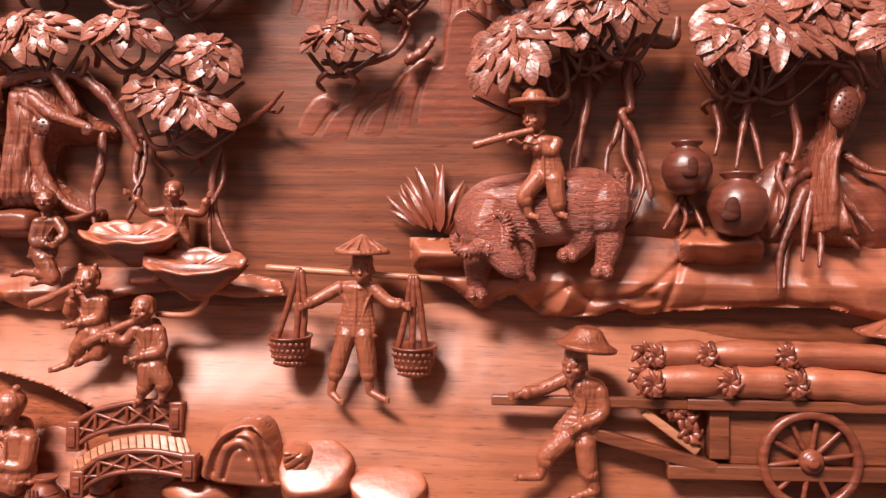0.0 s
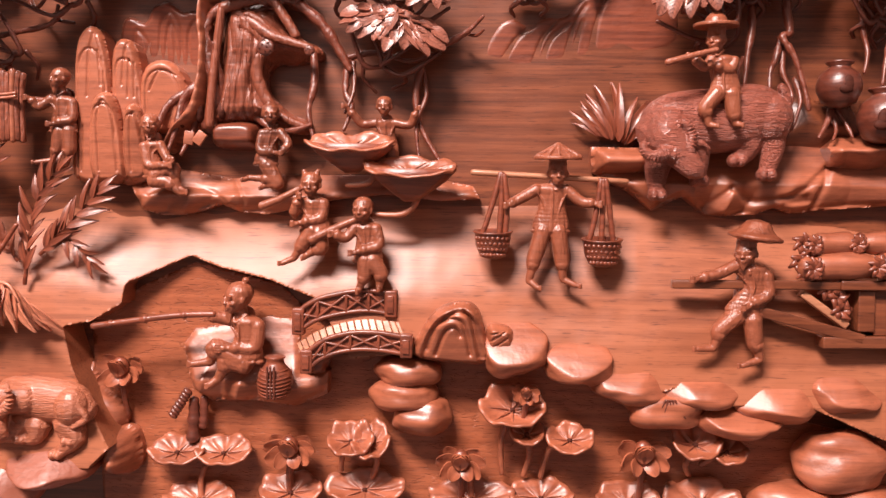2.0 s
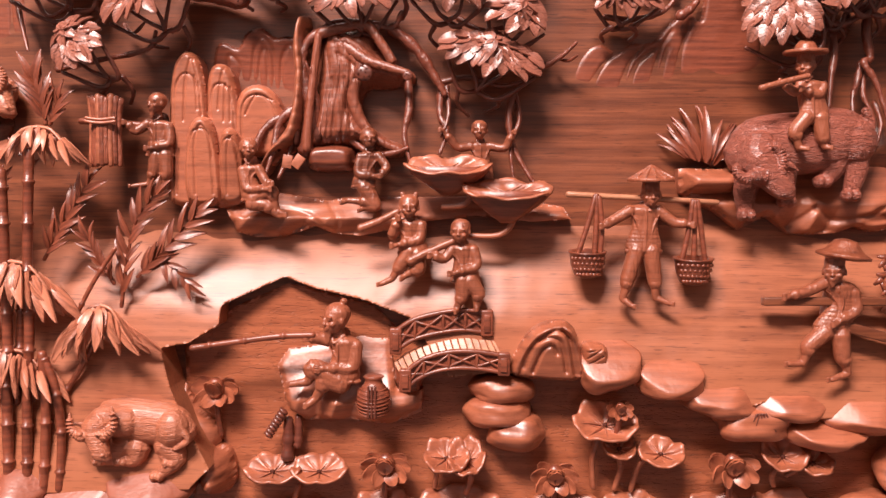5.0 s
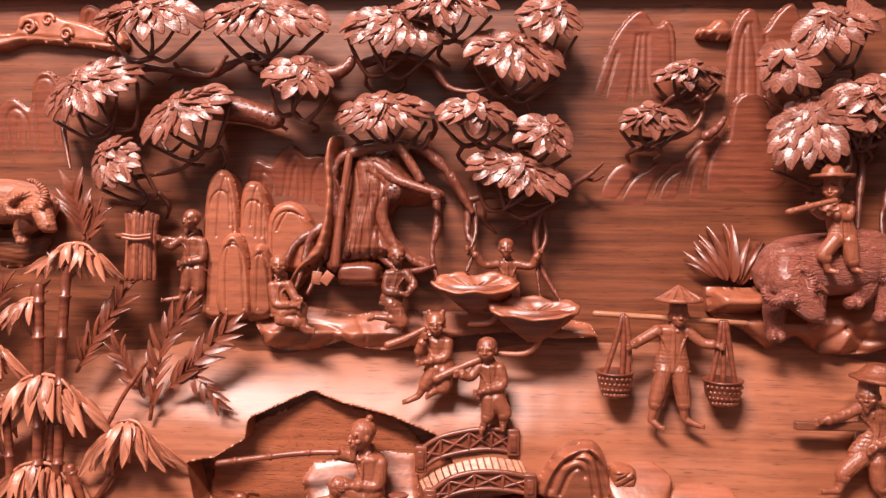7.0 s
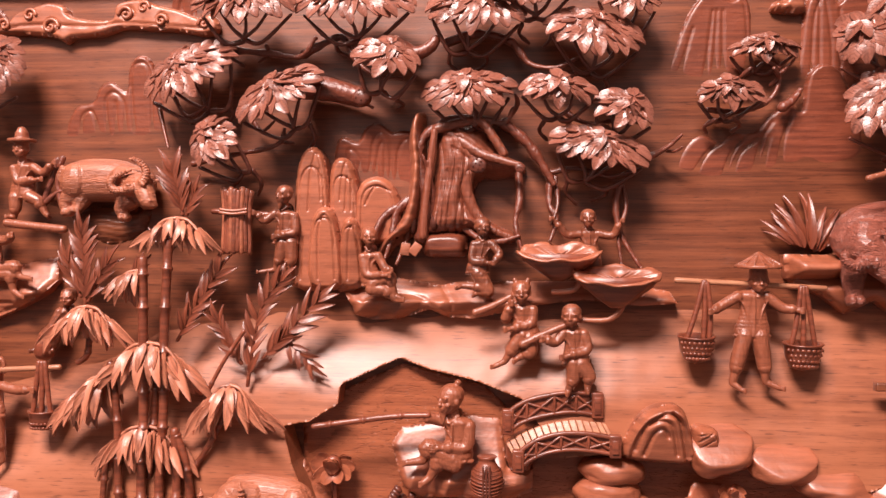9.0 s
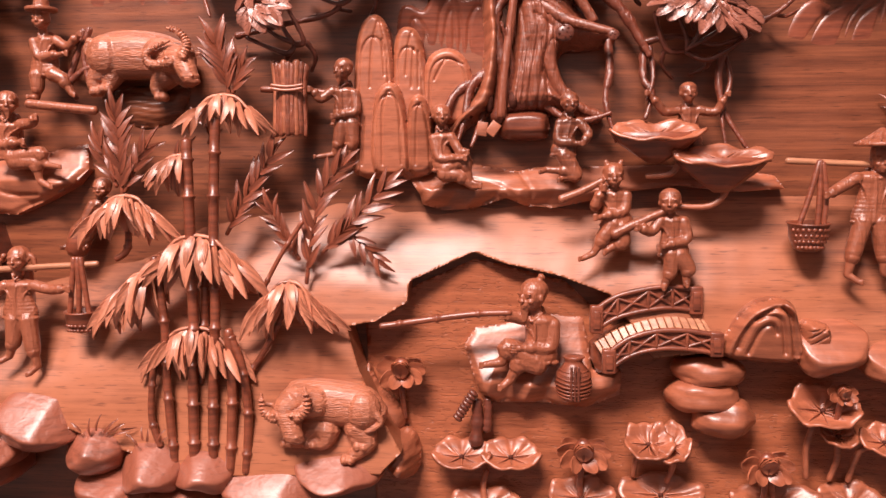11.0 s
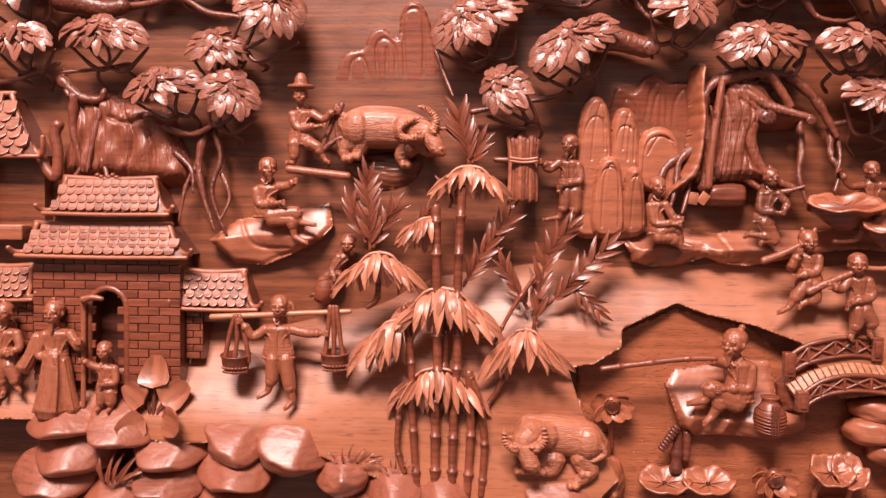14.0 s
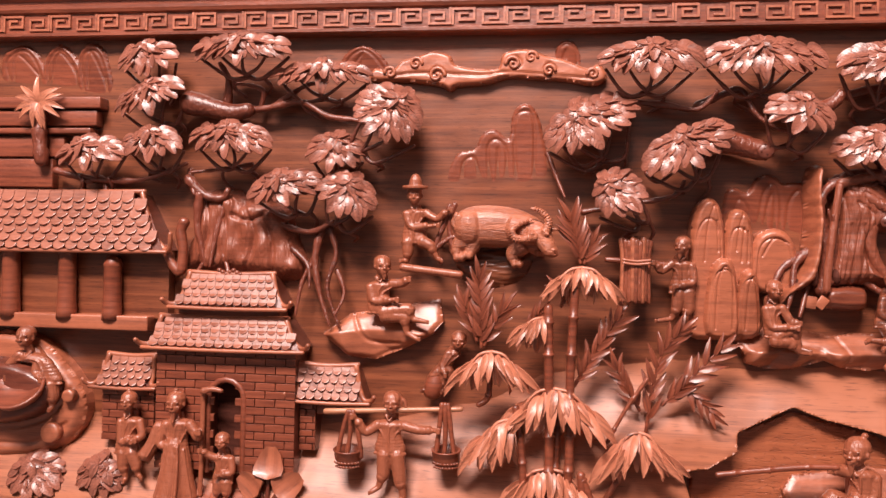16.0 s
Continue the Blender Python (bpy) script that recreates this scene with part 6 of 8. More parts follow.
            for k in (-0.6, -0.2, 0.2, 0.6):
                limb(bm, [(p[0] + k * (r0 + (r1 - r0) * i / (len(line) - 1)), p[1]) for i, p in enumerate(line)], (d + 0.006 + r0 * 0.84, d + 0.012 + r1 * 0.84), r0 * 0.14, r1 * 0.12, 6, 4)
    for line, dd, r0, r1 in extra:
        limb(bm, line, dd, r0, r1, 10, 3)
    if hat:
        kind, apex, brim, w = hat
        w = w * (0.84 if kind == "brim" else 0.95)
        hgt = apex[1] - brim[1]
        if kind == "cone":
            prof = [(w, -0.004), (w * 1.0, 0.001), (w * 0.62, hgt * 0.36), (w * 0.3, hgt * 0.72), (w * 0.06, hgt)]
        elif kind == "brim":
            prof = [(w, -0.003), (w, 0.003), (w * 0.52, hgt * 0.14), (w * 0.46, hgt * 0.55), (w * 0.26, hgt * 0.92), (w * 0.05, hgt)]
        else:
            prof = [(w * 0.6, -0.002), (w * 1.02, 0.002), (w * 1.04, 0.007), (w * 0.78, 0.012), (w * 0.62, hgt * 0.55), (w * 0.42, hgt * 0.9), (w * 0.1, hgt)]
        lathe(bm, brim, hd, prof, 26, 8 if kind == "scarf" else 0, 3)
        if kind == "cone":
            for k in range(7):
                a = math.pi * (k + 0.5) / 7
                tube(bm, [(brim[0] + w * q * math.cos(a), -hd - w * q * math.sin(a) - 0.001, brim[1] + hgt * (1 - q) * 0.92 + 0.002) for q in (0.96, 0.5, 0.12)], [0.0014, 0.0013, 0.0011], 6)
    bmesh.ops.recalc_face_normals(bm, faces=bm.faces)
    ob = fuse(part("carved_figure", bm, mat or CLOTH), voxel, 3)
    return tagged(ob, label, "carved figure", "carved figures")


figure("polished figure with a conical hat shouldering a pole", .068, .0195, (0.001, 1.303), [(-0.001, 1.283), (-0.007, 1.247), (-0.009, 1.210)],
       [[(-0.033, 1.275), (-0.063, 1.258), (-0.085, 1.246)], [(0.017, 1.275), (0.041, 1.255), (0.069, 1.250)]], [[(-0.022, 1.204), (-0.036, 1.155), (-0.045, 1.116), (-0.029, 1.104)], [(0.004, 1.204), (0.011, 1.155), (0.014, 1.119), (0.038, 1.109)]],
       ("cone", (0.001, 1.356), (0.001, 1.330), .044))
figure("polished figure in a wide folded hat pulling the cart", .09, .0205, (0.317, 1.171), [(0.329, 1.146), (0.337, 1.113), (0.320, 1.075)],
       [[(0.304, 1.150), (0.271, 1.135), (0.232, 1.126)], [(0.353, 1.135), (0.357, 1.103), (0.318, 1.080)]], [[(0.307, 1.064), (0.279, 1.040), (0.269, 1.007), (0.240, 1.007)], [(0.333, 1.059), (0.337, 1.022), (0.349, 0.990), (0.316, 0.980)]],
       ("scarf", (0.318, 1.228), (0.331, 1.193), .046), face=-.5, beard=0.3)
figure("figure seated on the buffalo playing a flute", .1, .018, (0.254, 1.524), [(0.260, 1.506), (0.272, 1.475), (0.274, 1.444)],
       [[(0.250, 1.493), (0.238, 1.480), (0.210, 1.495)], [(0.286, 1.491), (0.278, 1.475), (0.246, 1.483)]], [[(0.261, 1.438), (0.241, 1.413), (0.248, 1.385), (0.258, 1.382)], [(0.283, 1.437), (0.288, 1.405), (0.292, 1.387), (0.299, 1.384)]],
       ("brim", (0.253, 1.569), (0.253, 1.547), .044), face=-.6, extra=(([(0.170, 1.482), (0.209, 1.493), (0.249, 1.503)], .138, .006, .005),))
figure("old bearded fisherman with a hair knot, seated on the rock", .058, .0250, (-0.561, 1.076), [(-0.555, 1.045), (-0.546, 1.008), (-0.549, 0.970)],
       [[(-0.569, 1.036), (-0.589, 1.040), (-0.610, 1.044)], [(-0.526, 1.027), (-0.530, 0.988), (-0.584, 0.987)]], [[(-0.554, 0.963), (-0.601, 0.985), (-0.613, 0.959), (-0.642, 0.956)], [(-0.549, 0.957), (-0.580, 0.963), (-0.598, 0.929), (-0.613, 0.917)]],
       None, face=-.75, beard=.8, bun=1)
figure("little seated boy holding a book", .062, .0165, (-0.717, 1.382), [(-0.718, 1.362), (-0.720, 1.331), (-0.711, 1.296)],
       [[(-0.730, 1.345), (-0.721, 1.311), (-0.681, 1.309)], [(-0.701, 1.347), (-0.685, 1.321), (-0.673, 1.319)]], [[(-0.711, 1.291), (-0.677, 1.306), (-0.666, 1.269), (-0.652, 1.265)], [(-0.714, 1.283), (-0.689, 1.281), (-0.664, 1.261), (-0.652, 1.261)]], face=.2)
figure("little boy kneeling on the ledge", .062, .0165, (-0.501, 1.401), [(-0.502, 1.382), (-0.506, 1.349), (-0.511, 1.321)],
       [[(-0.516, 1.369), (-0.520, 1.339), (-0.486, 1.333)], [(-0.486, 1.371), (-0.470, 1.351), (-0.478, 1.333)]], [[(-0.511, 1.315), (-0.497, 1.287), (-0.540, 1.290)], [(-0.505, 1.311), (-0.489, 1.281), (-0.513, 1.276)]], face=.2, bun=1)
figure("little boy on the swing between two vines", .045, .0155, (-0.303, 1.418), [(-0.302, 1.399), (-0.300, 1.371), (-0.300, 1.344)],
       [[(-0.317, 1.390), (-0.341, 1.387), (-0.370, 1.417)], [(-0.285, 1.390), (-0.258, 1.386), (-0.242, 1.414)]], [[(-0.308, 1.340), (-0.312, 1.319), (-0.310, 1.305)], [(-0.290, 1.340), (-0.287, 1.319), (-0.289, 1.305)]])
figure("boy with two hair tufts drumming on a long pipe", .066, .019, (-0.428, 1.279), [(-0.427, 1.255), (-0.424, 1.227), (-0.421, 1.204)],
       [[(-0.445, 1.249), (-0.459, 1.227), (-0.447, 1.259)], [(-0.406, 1.247), (-0.410, 1.221), (-0.452, 1.210)]], [[(-0.425, 1.200), (-0.443, 1.176), (-0.459, 1.149), (-0.479, 1.140)], [(-0.416, 1.196), (-0.410, 1.169), (-0.436, 1.155)]], bun=2,
       extra=(([(-0.514, 1.240), (-0.479, 1.254), (-0.447, 1.271)], .086, .008, .006),))
figure("boy kneeling and blowing a long pipe", .072, .019, (-0.336, 1.236), [(-0.333, 1.211), (-0.329, 1.183), (-0.327, 1.154)],
       [[(-0.349, 1.205), (-0.365, 1.187), (-0.388, 1.193)], [(-0.313, 1.204), (-0.307, 1.175), (-0.349, 1.161)]], [[(-0.331, 1.150), (-0.332, 1.122), (-0.342, 1.097)], [(-0.320, 1.148), (-0.304, 1.126), (-0.306, 1.102)]], face=-.2,
       extra=(([(-0.426, 1.182), (-0.388, 1.201), (-0.345, 1.220)], .086, .009, .006),))
figure("figure in a round hat guiding the plough", .045, .017, (-1.427, 1.558), [(-1.428, 1.533), (-1.429, 1.501), (-1.427, 1.467)],
       [[(-1.405, 1.523), (-1.381, 1.510), (-1.353, 1.529)], [(-1.445, 1.521), (-1.433, 1.493), (-1.383, 1.496)]], [[(-1.441, 1.462), (-1.440, 1.441), (-1.442, 1.422), (-1.452, 1.422)], [(-1.412, 1.463), (-1.393, 1.454), (-1.377, 1.428), (-1.369, 1.424)]], ("brim", (-1.427, 1.603), (-1.426, 1.575), .032))
figure("bearded figure sitting with a water pipe", .05, .019, (-1.491, 1.411), [(-1.498, 1.387), (-1.502, 1.354), (-1.492, 1.320)],
       [[(-1.517, 1.367), (-1.508, 1.338), (-1.463, 1.342)], [(-1.472, 1.374), (-1.449, 1.376), (-1.434, 1.385)]], [[(-1.489, 1.315), (-1.437, 1.322), (-1.425, 1.302), (-1.399, 1.298)], [(-1.485, 1.307), (-1.444, 1.307), (-1.438, 1.273), (-1.415, 1.262)]], face=.4, beard=.5,
       extra=(([(-1.448, 1.409), (-1.385, 1.402), (-1.328, 1.396)], .07, .0085, .0085),))
figure("bearded figure carrying firewood on a stick", .045, .017, (-0.888, 1.464), [(-0.888, 1.441), (-0.886, 1.410), (-0.886, 1.377)],
       [[(-0.906, 1.429), (-0.927, 1.414), (-0.942, 1.429)], [(-0.869, 1.424), (-0.866, 1.393), (-0.900, 1.382)]], [[(-0.892, 1.372), (-0.896, 1.342), (-0.906, 1.318), (-0.932, 1.314)], [(-0.875, 1.372), (-0.873, 1.342), (-0.881, 1.312), (-0.890, 1.300)]], face=-.5, beard=.9)
figure("figure with tied hair shouldering a pole with bowls", .084, .0195, (-1.458, 1.136), [(-1.463, 1.109), (-1.463, 1.073), (-1.462, 1.039)],
       [[(-1.487, 1.089), (-1.511, 1.074), (-1.534, 1.106)], [(-1.435, 1.089), (-1.403, 1.083), (-1.367, 1.085)]], [[(-1.473, 1.030), (-1.474, 0.992), (-1.483, 0.963), (-1.497, 0.954)], [(-1.447, 1.030), (-1.440, 0.982), (-1.432, 0.946), (-1.443, 0.933)]], bun=3)
figure("old bearded elder in a long robe with a staff", .085, .021, (-1.918, 1.115), [(-1.920, 1.084), (-1.918, 1.036), (-1.919, 0.991)],
       [[(-1.939, 1.069), (-1.951, 1.030), (-1.915, 1.020)], [(-1.889, 1.071), (-1.868, 1.046), (-1.861, 1.059)]], (), beard=1.4, bun=1, robe=(([(-1.920, 1.030), (-1.921, 0.970), (-1.925, 0.919)], .022, .036), ([(-1.905, 1.018), (-1.893, 0.959), (-1.883, 0.919)], .014, .016), ([(-1.957, 1.064), (-1.969, 1.027), (-1.983, 1.002)], .012, .016)),
       extra=(([(-1.863, 1.142), (-1.863, 1.035), (-1.865, 0.922)], .088, .006, .005), ([(-1.858, 1.142), (-1.838, 1.147), (-1.818, 1.144)], .10, .008, .005)))
figure("attendant standing behind the elder", .075, .018, (-2.028, 1.112), [(-2.032, 1.083), (-2.034, 1.044), (-2.033, 1.007)],
       [[(-2.047, 1.067), (-2.043, 1.027), (-2.010, 1.032)], [(-2.006, 1.069), (-1.997, 1.042), (-2.012, 1.029)]], [[(-2.040, 1.001), (-2.040, 0.976), (-2.034, 0.948)], [(-2.022, 1.002), (-2.011, 0.978), (-2.005, 0.954), (-1.995, 0.951)]], bun=1)
figure("small child standing beside the elder", .085, .016, (-1.815, 1.040), [(-1.818, 1.013), (-1.815, 0.985), (-1.815, 0.959)],
       [[(-1.829, 1.003), (-1.844, 1.010), (-1.857, 1.021)], [(-1.797, 1.003), (-1.793, 0.977), (-1.818, 0.971)]], [[(-1.822, 0.953), (-1.824, 0.939), (-1.829, 0.922)], [(-1.807, 0.954), (-1.804, 0.938), (-1.806, 0.921)]])
figure("figure bending over a round basin on a stone mill", .06, .021, (-2.279, 1.239), [(-2.274, 1.206), (-2.244, 1.185), (-2.226, 1.147)],
       [[(-2.294, 1.199), (-2.319, 1.171), (-2.316, 1.149)], [(-2.251, 1.186), (-2.253, 1.162), (-2.236, 1.148)]], [[(-2.221, 1.137), (-2.215, 1.113), (-2.217, 1.088)]])
figure("stooping figure half hidden behind the bamboo", .03, .017, (-1.331, 1.260), [(-1.342, 1.238), (-1.353, 1.216), (-1.365, 1.198)],
       [[(-1.352, 1.232), (-1.363, 1.205), (-1.357, 1.188)]], [[(-1.365, 1.198), (-1.382, 1.184), (-1.390, 1.160), (-1.404, 1.153)], [(-1.353, 1.196), (-1.362, 1.175), (-1.364, 1.156)]])
figure("figure in a wide hat pushing the cart from behind", .05, .019, (0.779, 1.197), [(0.790, 1.177), (0.795, 1.141), (0.799, 1.108)],
       [[(0.778, 1.166), (0.767, 1.142), (0.755, 1.133)]], [[(0.791, 1.100), (0.784, 1.059), (0.780, 1.018)], [(0.805, 1.100), (0.815, 1.060), (0.823, 1.020)]], ("cone", (0.772, 1.246), (0.773, 1.224), .055))


book = thing("carved_book", "small open book before the seated boy", "book")
c = (-0.638, 1.359)
for k in (-1, 1):
    bm = bmesh.new()
    box(bm, c[0] + k * .0095 - .009, c[0] + k * .0095 + .009, c[1] - .012, c[1] + .012, .070, .076, .0015, 22 + k * 14)
    part("page_block", bm, STONE, book)


# ---- buffaloes: one plain body each ----
def buffalo(label, d, s, body, head, muzzle, legs, horns, tail, mat=None, brow=None):
    bm = bmesh.new()
    pts = spline([(*p[:2], d) for p, r in body], 4)
    rad = spline([(r, 0) for p, r in body], 4)
    tube(bm, [(p[0], -p[2], p[1]) for p in pts], [float(r[0]) for r in rad], 22, 0.8)
    side = 1 if muzzle[0] >= head[0] else -1
    brow = brow or body[0][0]
    limb(bm, [body[1][0], brow], (d + 0.012, d + 0.026), body[1][1] * 0.74, 0.027 * s, 16, 4)
    mid = ((head[0] + muzzle[0]) / 2, (head[1] + muzzle[1]) / 2)
    limb(bm, [brow, head, mid, muzzle], (d + 0.030, d + 0.050), 0.026 * s, 0.0150 * s, 14, 4)
    ball(bm, muzzle, d + 0.050, 0.0165 * s, 0.014 * s, 0.0125 * s)
    ball(bm, (muzzle[0] + side * 0.004 * s, muzzle[1] - 0.007 * s), d + 0.048, 0.0135 * s, 0.012 * s, 0.007 * s)
    for k in (-1, 1):
        ball(bm, (muzzle[0] + k * 0.0075 * s, muzzle[1] + 0.001), d + 0.062, 0.0036 * s, 0.003, 0.0028 * s)
        ball(bm, (head[0] + k * 0.015 * s, head[1] - 0.003), d + 0.062, 0.0050 * s, 0.004, 0.0036 * s)
        limb(bm, [(head[0] + k * 0.020 * s, head[1] + 0.006 * s), (head[0] + k * 0.034 * s, head[1] + 0.008 * s), (head[0] + k * 0.043 * s, head[1] + 0.002)], d + 0.036, 0.0052 * s, 0.0018, 8, 3, 0.0, 0.5)
    for a in legs:
        limb(bm, a, (d + 0.004, d + 0.010), 0.0245 * s, 0.0085 * s, 12, 4)
        knee = a[len(a) // 2]
        ball(bm, knee, d + 0.010, 0.0130 * s, 0.012 * s, 0.0135 * s)
        for k in (-1, 1):
            ball(bm, (a[-1][0] + k * 0.0052 * s, a[-1][1]), d + 0.014, 0.0080 * s, 0.0125 * s, 0.0088 * s)
    for a in horns:
        limb(bm, a, (d + 0.054, d + 0.052), 0.0096 * s, 0.0024, 10, 5)
        line = spline(a, 5)
        for k, p in enumerate(line[1:-2]):
            q = line[k + 2]
            turn = -math.degrees(math.atan2(q[1] - p[1], q[0] - p[0]))
            ball(bm, p, d + 0.0545, 0.0016 * s, 0.0110 * s * (1 - 0.55 * k / len(line)), 0.0108 * s * (1 - 0.55 * k / len(line)), turn, 10)
    limb(bm, tail, d + 0.024, 0.0062 * s, 0.0046 * s, 8, 4)
    hip = body[-2]
    ball(bm, hip[0], d + 0.012, hip[1] * 0.86, hip[1] * 0.75, hip[1] * 0.92)
    bmesh.ops.recalc_face_normals(bm, faces=bm.faces)
    return tagged(fuse(part("carved_buffalo", bm, mat or RED), 0.0016, 2), label, "buffalo", "carved buffaloes")


buffalo("shaggy reddish buffalo with its head lowered, ridden by the flute player", .058, 1.3,
        [((0.171, 1.373), 0.04), ((0.193, 1.389), 0.052), ((0.234, 1.394), 0.056), ((0.289, 1.398), 0.056), ((0.334, 1.405), 0.056), ((0.36, 1.4), 0.047), ((0.372, 1.391), 0.028)], (0.199, 1.344), (0.223, 1.312),
        [[(0.183, 1.354), (0.173, 1.31), (0.173, 1.268)], [(0.235, 1.351), (0.24, 1.317), (0.244, 1.292)], [(0.329, 1.374), (0.323, 1.346), (0.307, 1.328)], [(0.361, 1.386), (0.367, 1.347), (0.357, 1.304)]],
        ([(0.182, 1.34), (0.158, 1.33), (0.141, 1.341), (0.143, 1.359)], [(0.188, 1.336), (0.21, 1.338), (0.22, 1.361), (0.211, 1.385), (0.196, 1.39)]), [(0.374, 1.452), (0.386, 1.432), (0.383, 1.411)], mat=SHAGGY, brow=(0.183, 1.365))
buffalo("light buffalo pulling the plough", .036, 1.0, [((-1.180, 1.486), .030), ((-1.222, 1.494), .041), ((-1.275, 1.497), .044), ((-1.314, 1.495), .041), ((-1.335, 1.486), .028)], (-1.169, 1.484), (-1.148, 1.449),
        [[(-1.209, 1.459), (-1.222, 1.438), (-1.214, 1.421)], [(-1.182, 1.464), (-1.175, 1.454), (-1.166, 1.445)], [(-1.328, 1.465), (-1.339, 1.449), (-1.333, 1.431)], [(-1.307, 1.465), (-1.311, 1.449), (-1.316, 1.436)]], ([(-1.178, 1.476), (-1.213, 1.470), (-1.225, 1.486), (-1.212, 1.498), (-1.183, 1.511)], [(-1.160, 1.484), (-1.151, 1.504), (-1.164, 1.525), (-1.187, 1.533)]), [(-1.339, 1.520), (-1.346, 1.500), (-1.328, 1.493), (-1.307, 1.499)], mat=HIDE)
buffalo("light buffalo resting with bent legs on the bank", .098, 1.05, [((-0.962, 0.899), .033), ((-0.922, 0.895), .038), ((-0.880, 0.889), .039), ((-0.847, 0.883), .037), ((-0.828, 0.873), .026)], (-0.974, 0.887), (-0.958, 0.847),
        [[(-0.938, 0.853), (-0.954, 0.831), (-0.977, 0.824)], [(-0.912, 0.846), (-0.917, 0.827), (-0.938, 0.823)], [(-0.859, 0.853), (-0.840, 0.826), (-0.874, 0.797)], [(-0.847, 0.866), (-0.859, 0.839), (-0.851, 0.821)]], ([(-0.988, 0.877), (-1.007, 0.889), (-1.011, 0.917)], [(-0.951, 0.879), (-0.934, 0.896), (-0.938, 0.930)]), [(-0.824, 0.883), (-0.815, 0.864), (-0.838, 0.849)], mat=HIDE)


# ---- loads on poles ----
def carrying_pole(label, a, b, d, r, ropes, baskets, kind):
    pole = thing("carrying_pole", label, "carrying pole", "carrying poles")
    bm = bmesh.new()
    limb(bm, [a, ((a[0] + b[0]) / 2, (a[1] + b[1]) / 2), b], d, r, r * 0.85, 10, 4)
    part("rod", bm, PALE, pole)
    for line in ropes:
        bm = bmesh.new()
        limb(bm, line, d + 0.006, 0.0050, 0.0050, 8, 3, 0.08)
        part("rope", bm, RED, pole)
    for c, w, h in baskets:
        ob = thing("basket", "woven carved basket hanging from a pole" if kind else "round bowl-shaped basket hanging from a pole", "basket", "hanging baskets")
        bm = bmesh.new()
        if kind:
            prof = [(w * .20, -h * .5), (w * .34, -h * .42), (w * .46, -h * .02), (w * .5, h * .42), (w * .54, h * .46), (w * .54, h * .5), (w * .44, h * .5), (w * .40, h * .2)]
        else:
            prof = [(w * .2, -h * .5), (w * .38, -h * .38), (w * .48, 0.0), (w * .5, h * .4), (w * .54, h * .46), (w * .5, h * .5), (w * .42, h * .45), (w * .36, 0)]
        lathe(bm, c, d - 0.004, prof, 24, 0, 6)
        part("bowl", bm, RED, ob)
        for j in range(4 if kind else 2):
            z = c[1] - h * .36 + h * .2 * j
            rr = w * ((.36 + .042 * j) if kind else (.42 + .03 * j))
            for i in range(9):
                a0 = 0.35 + 2.45 * (i + (j % 2) * 0.5) / 9
                bm = bmesh.new()
                ball(bm, (c[0] + rr * math.cos(a0), z), d - 0.004 + rr * math.sin(a0) + 0.001, w * .062, .002, h * .07, 0, 8)
                part("weave", bm, RED, ob)
    return pole


carrying_pole("pale carrying pole with rope slings", (-0.145, 1.303), (0.120, 1.290), .078, .0055,
              [[(-0.097, 1.301), (-0.111, 1.246), (-0.128, 1.194)], [(-0.095, 1.301), (-0.095, 1.246), (-0.098, 1.194)], [(-0.091, 1.298), (-0.085, 1.246), (-0.088, 1.195)], [(0.075, 1.292), (0.068, 1.238), (0.057, 1.186)], [(0.079, 1.292), (0.079, 1.238), (0.078, 1.186)], [(0.083, 1.292), (0.091, 1.238), (0.098, 1.187)]],
              [((-0.109, 1.178), .064, .048), ((0.080, 1.167), .066, .048)], True)
carrying_pole("pale carrying pole with rope slings and bowls", (-1.597, 1.111), (-1.318, 1.128), .094, .0062,
              [[(-1.548, 1.115), (-1.560, 1.070), (-1.568, 1.024)], [(-1.544, 1.115), (-1.543, 1.070), (-1.549, 1.024)], [(-1.538, 1.115), (-1.526, 1.070), (-1.519, 1.024)], [(-1.356, 1.137), (-1.362, 1.076), (-1.367, 1.031)], [(-1.350, 1.137), (-1.348, 1.076), (-1.350, 1.031)], [(-1.344, 1.137), (-1.336, 1.076), (-1.329, 1.031)]],
              [((-1.548, 1.018), .058, .040), ((-1.347, 1.027), .058, .040)], False)
rod = thing("fishing_rod", "long jointed bamboo fishing rod held over the pond", "fishing rod")
cane(rod, [(-0.819, 1.022), (-0.743, 1.034), (-0.661, 1.045), (-0.600, 1.048)], .085, .0058)
bundle = thing("firewood_bundle", "bundle of firewood tied with cord on a stick", "firewood")
c = (-0.979, 1.412)
for i in range(9):
    x = c[0] + (i - 4) * 0.0058
    bm = bmesh.new()
    limb(bm, [(x * 1.0 + (i - 4) * 0.0012, c[1] + 0.062 - 0.003 * (i % 3)), (x, c[1] + 0.02), (x + (i - 4) * 0.0006, c[1] - 0.06 + 0.003 * (i % 2))], 0.066 + 0.014 * math.cos((i - 4) * 0.4), .0066, .0060, 8, 3, .06)
    part("stick", bm, BARK if i % 3 else STONE, bundle)
for k in (0.022, 0.016):
    bm = bmesh.new()
    limb(bm, [(c[0] - 0.026, c[1] + k), (c[0], c[1] + k - 0.003), (c[0] + 0.026, c[1] + k)], .088, .003, .003, 7, 4)
    part("cord", bm, STONE, bundle)
bm = bmesh.new()
limb(bm, [(-1.034, 1.433), (-0.975, 1.431), (-0.897, 1.424)], .045, .006, .006, 9, 3)
part("carrying_stick", bm, RED, bundle)


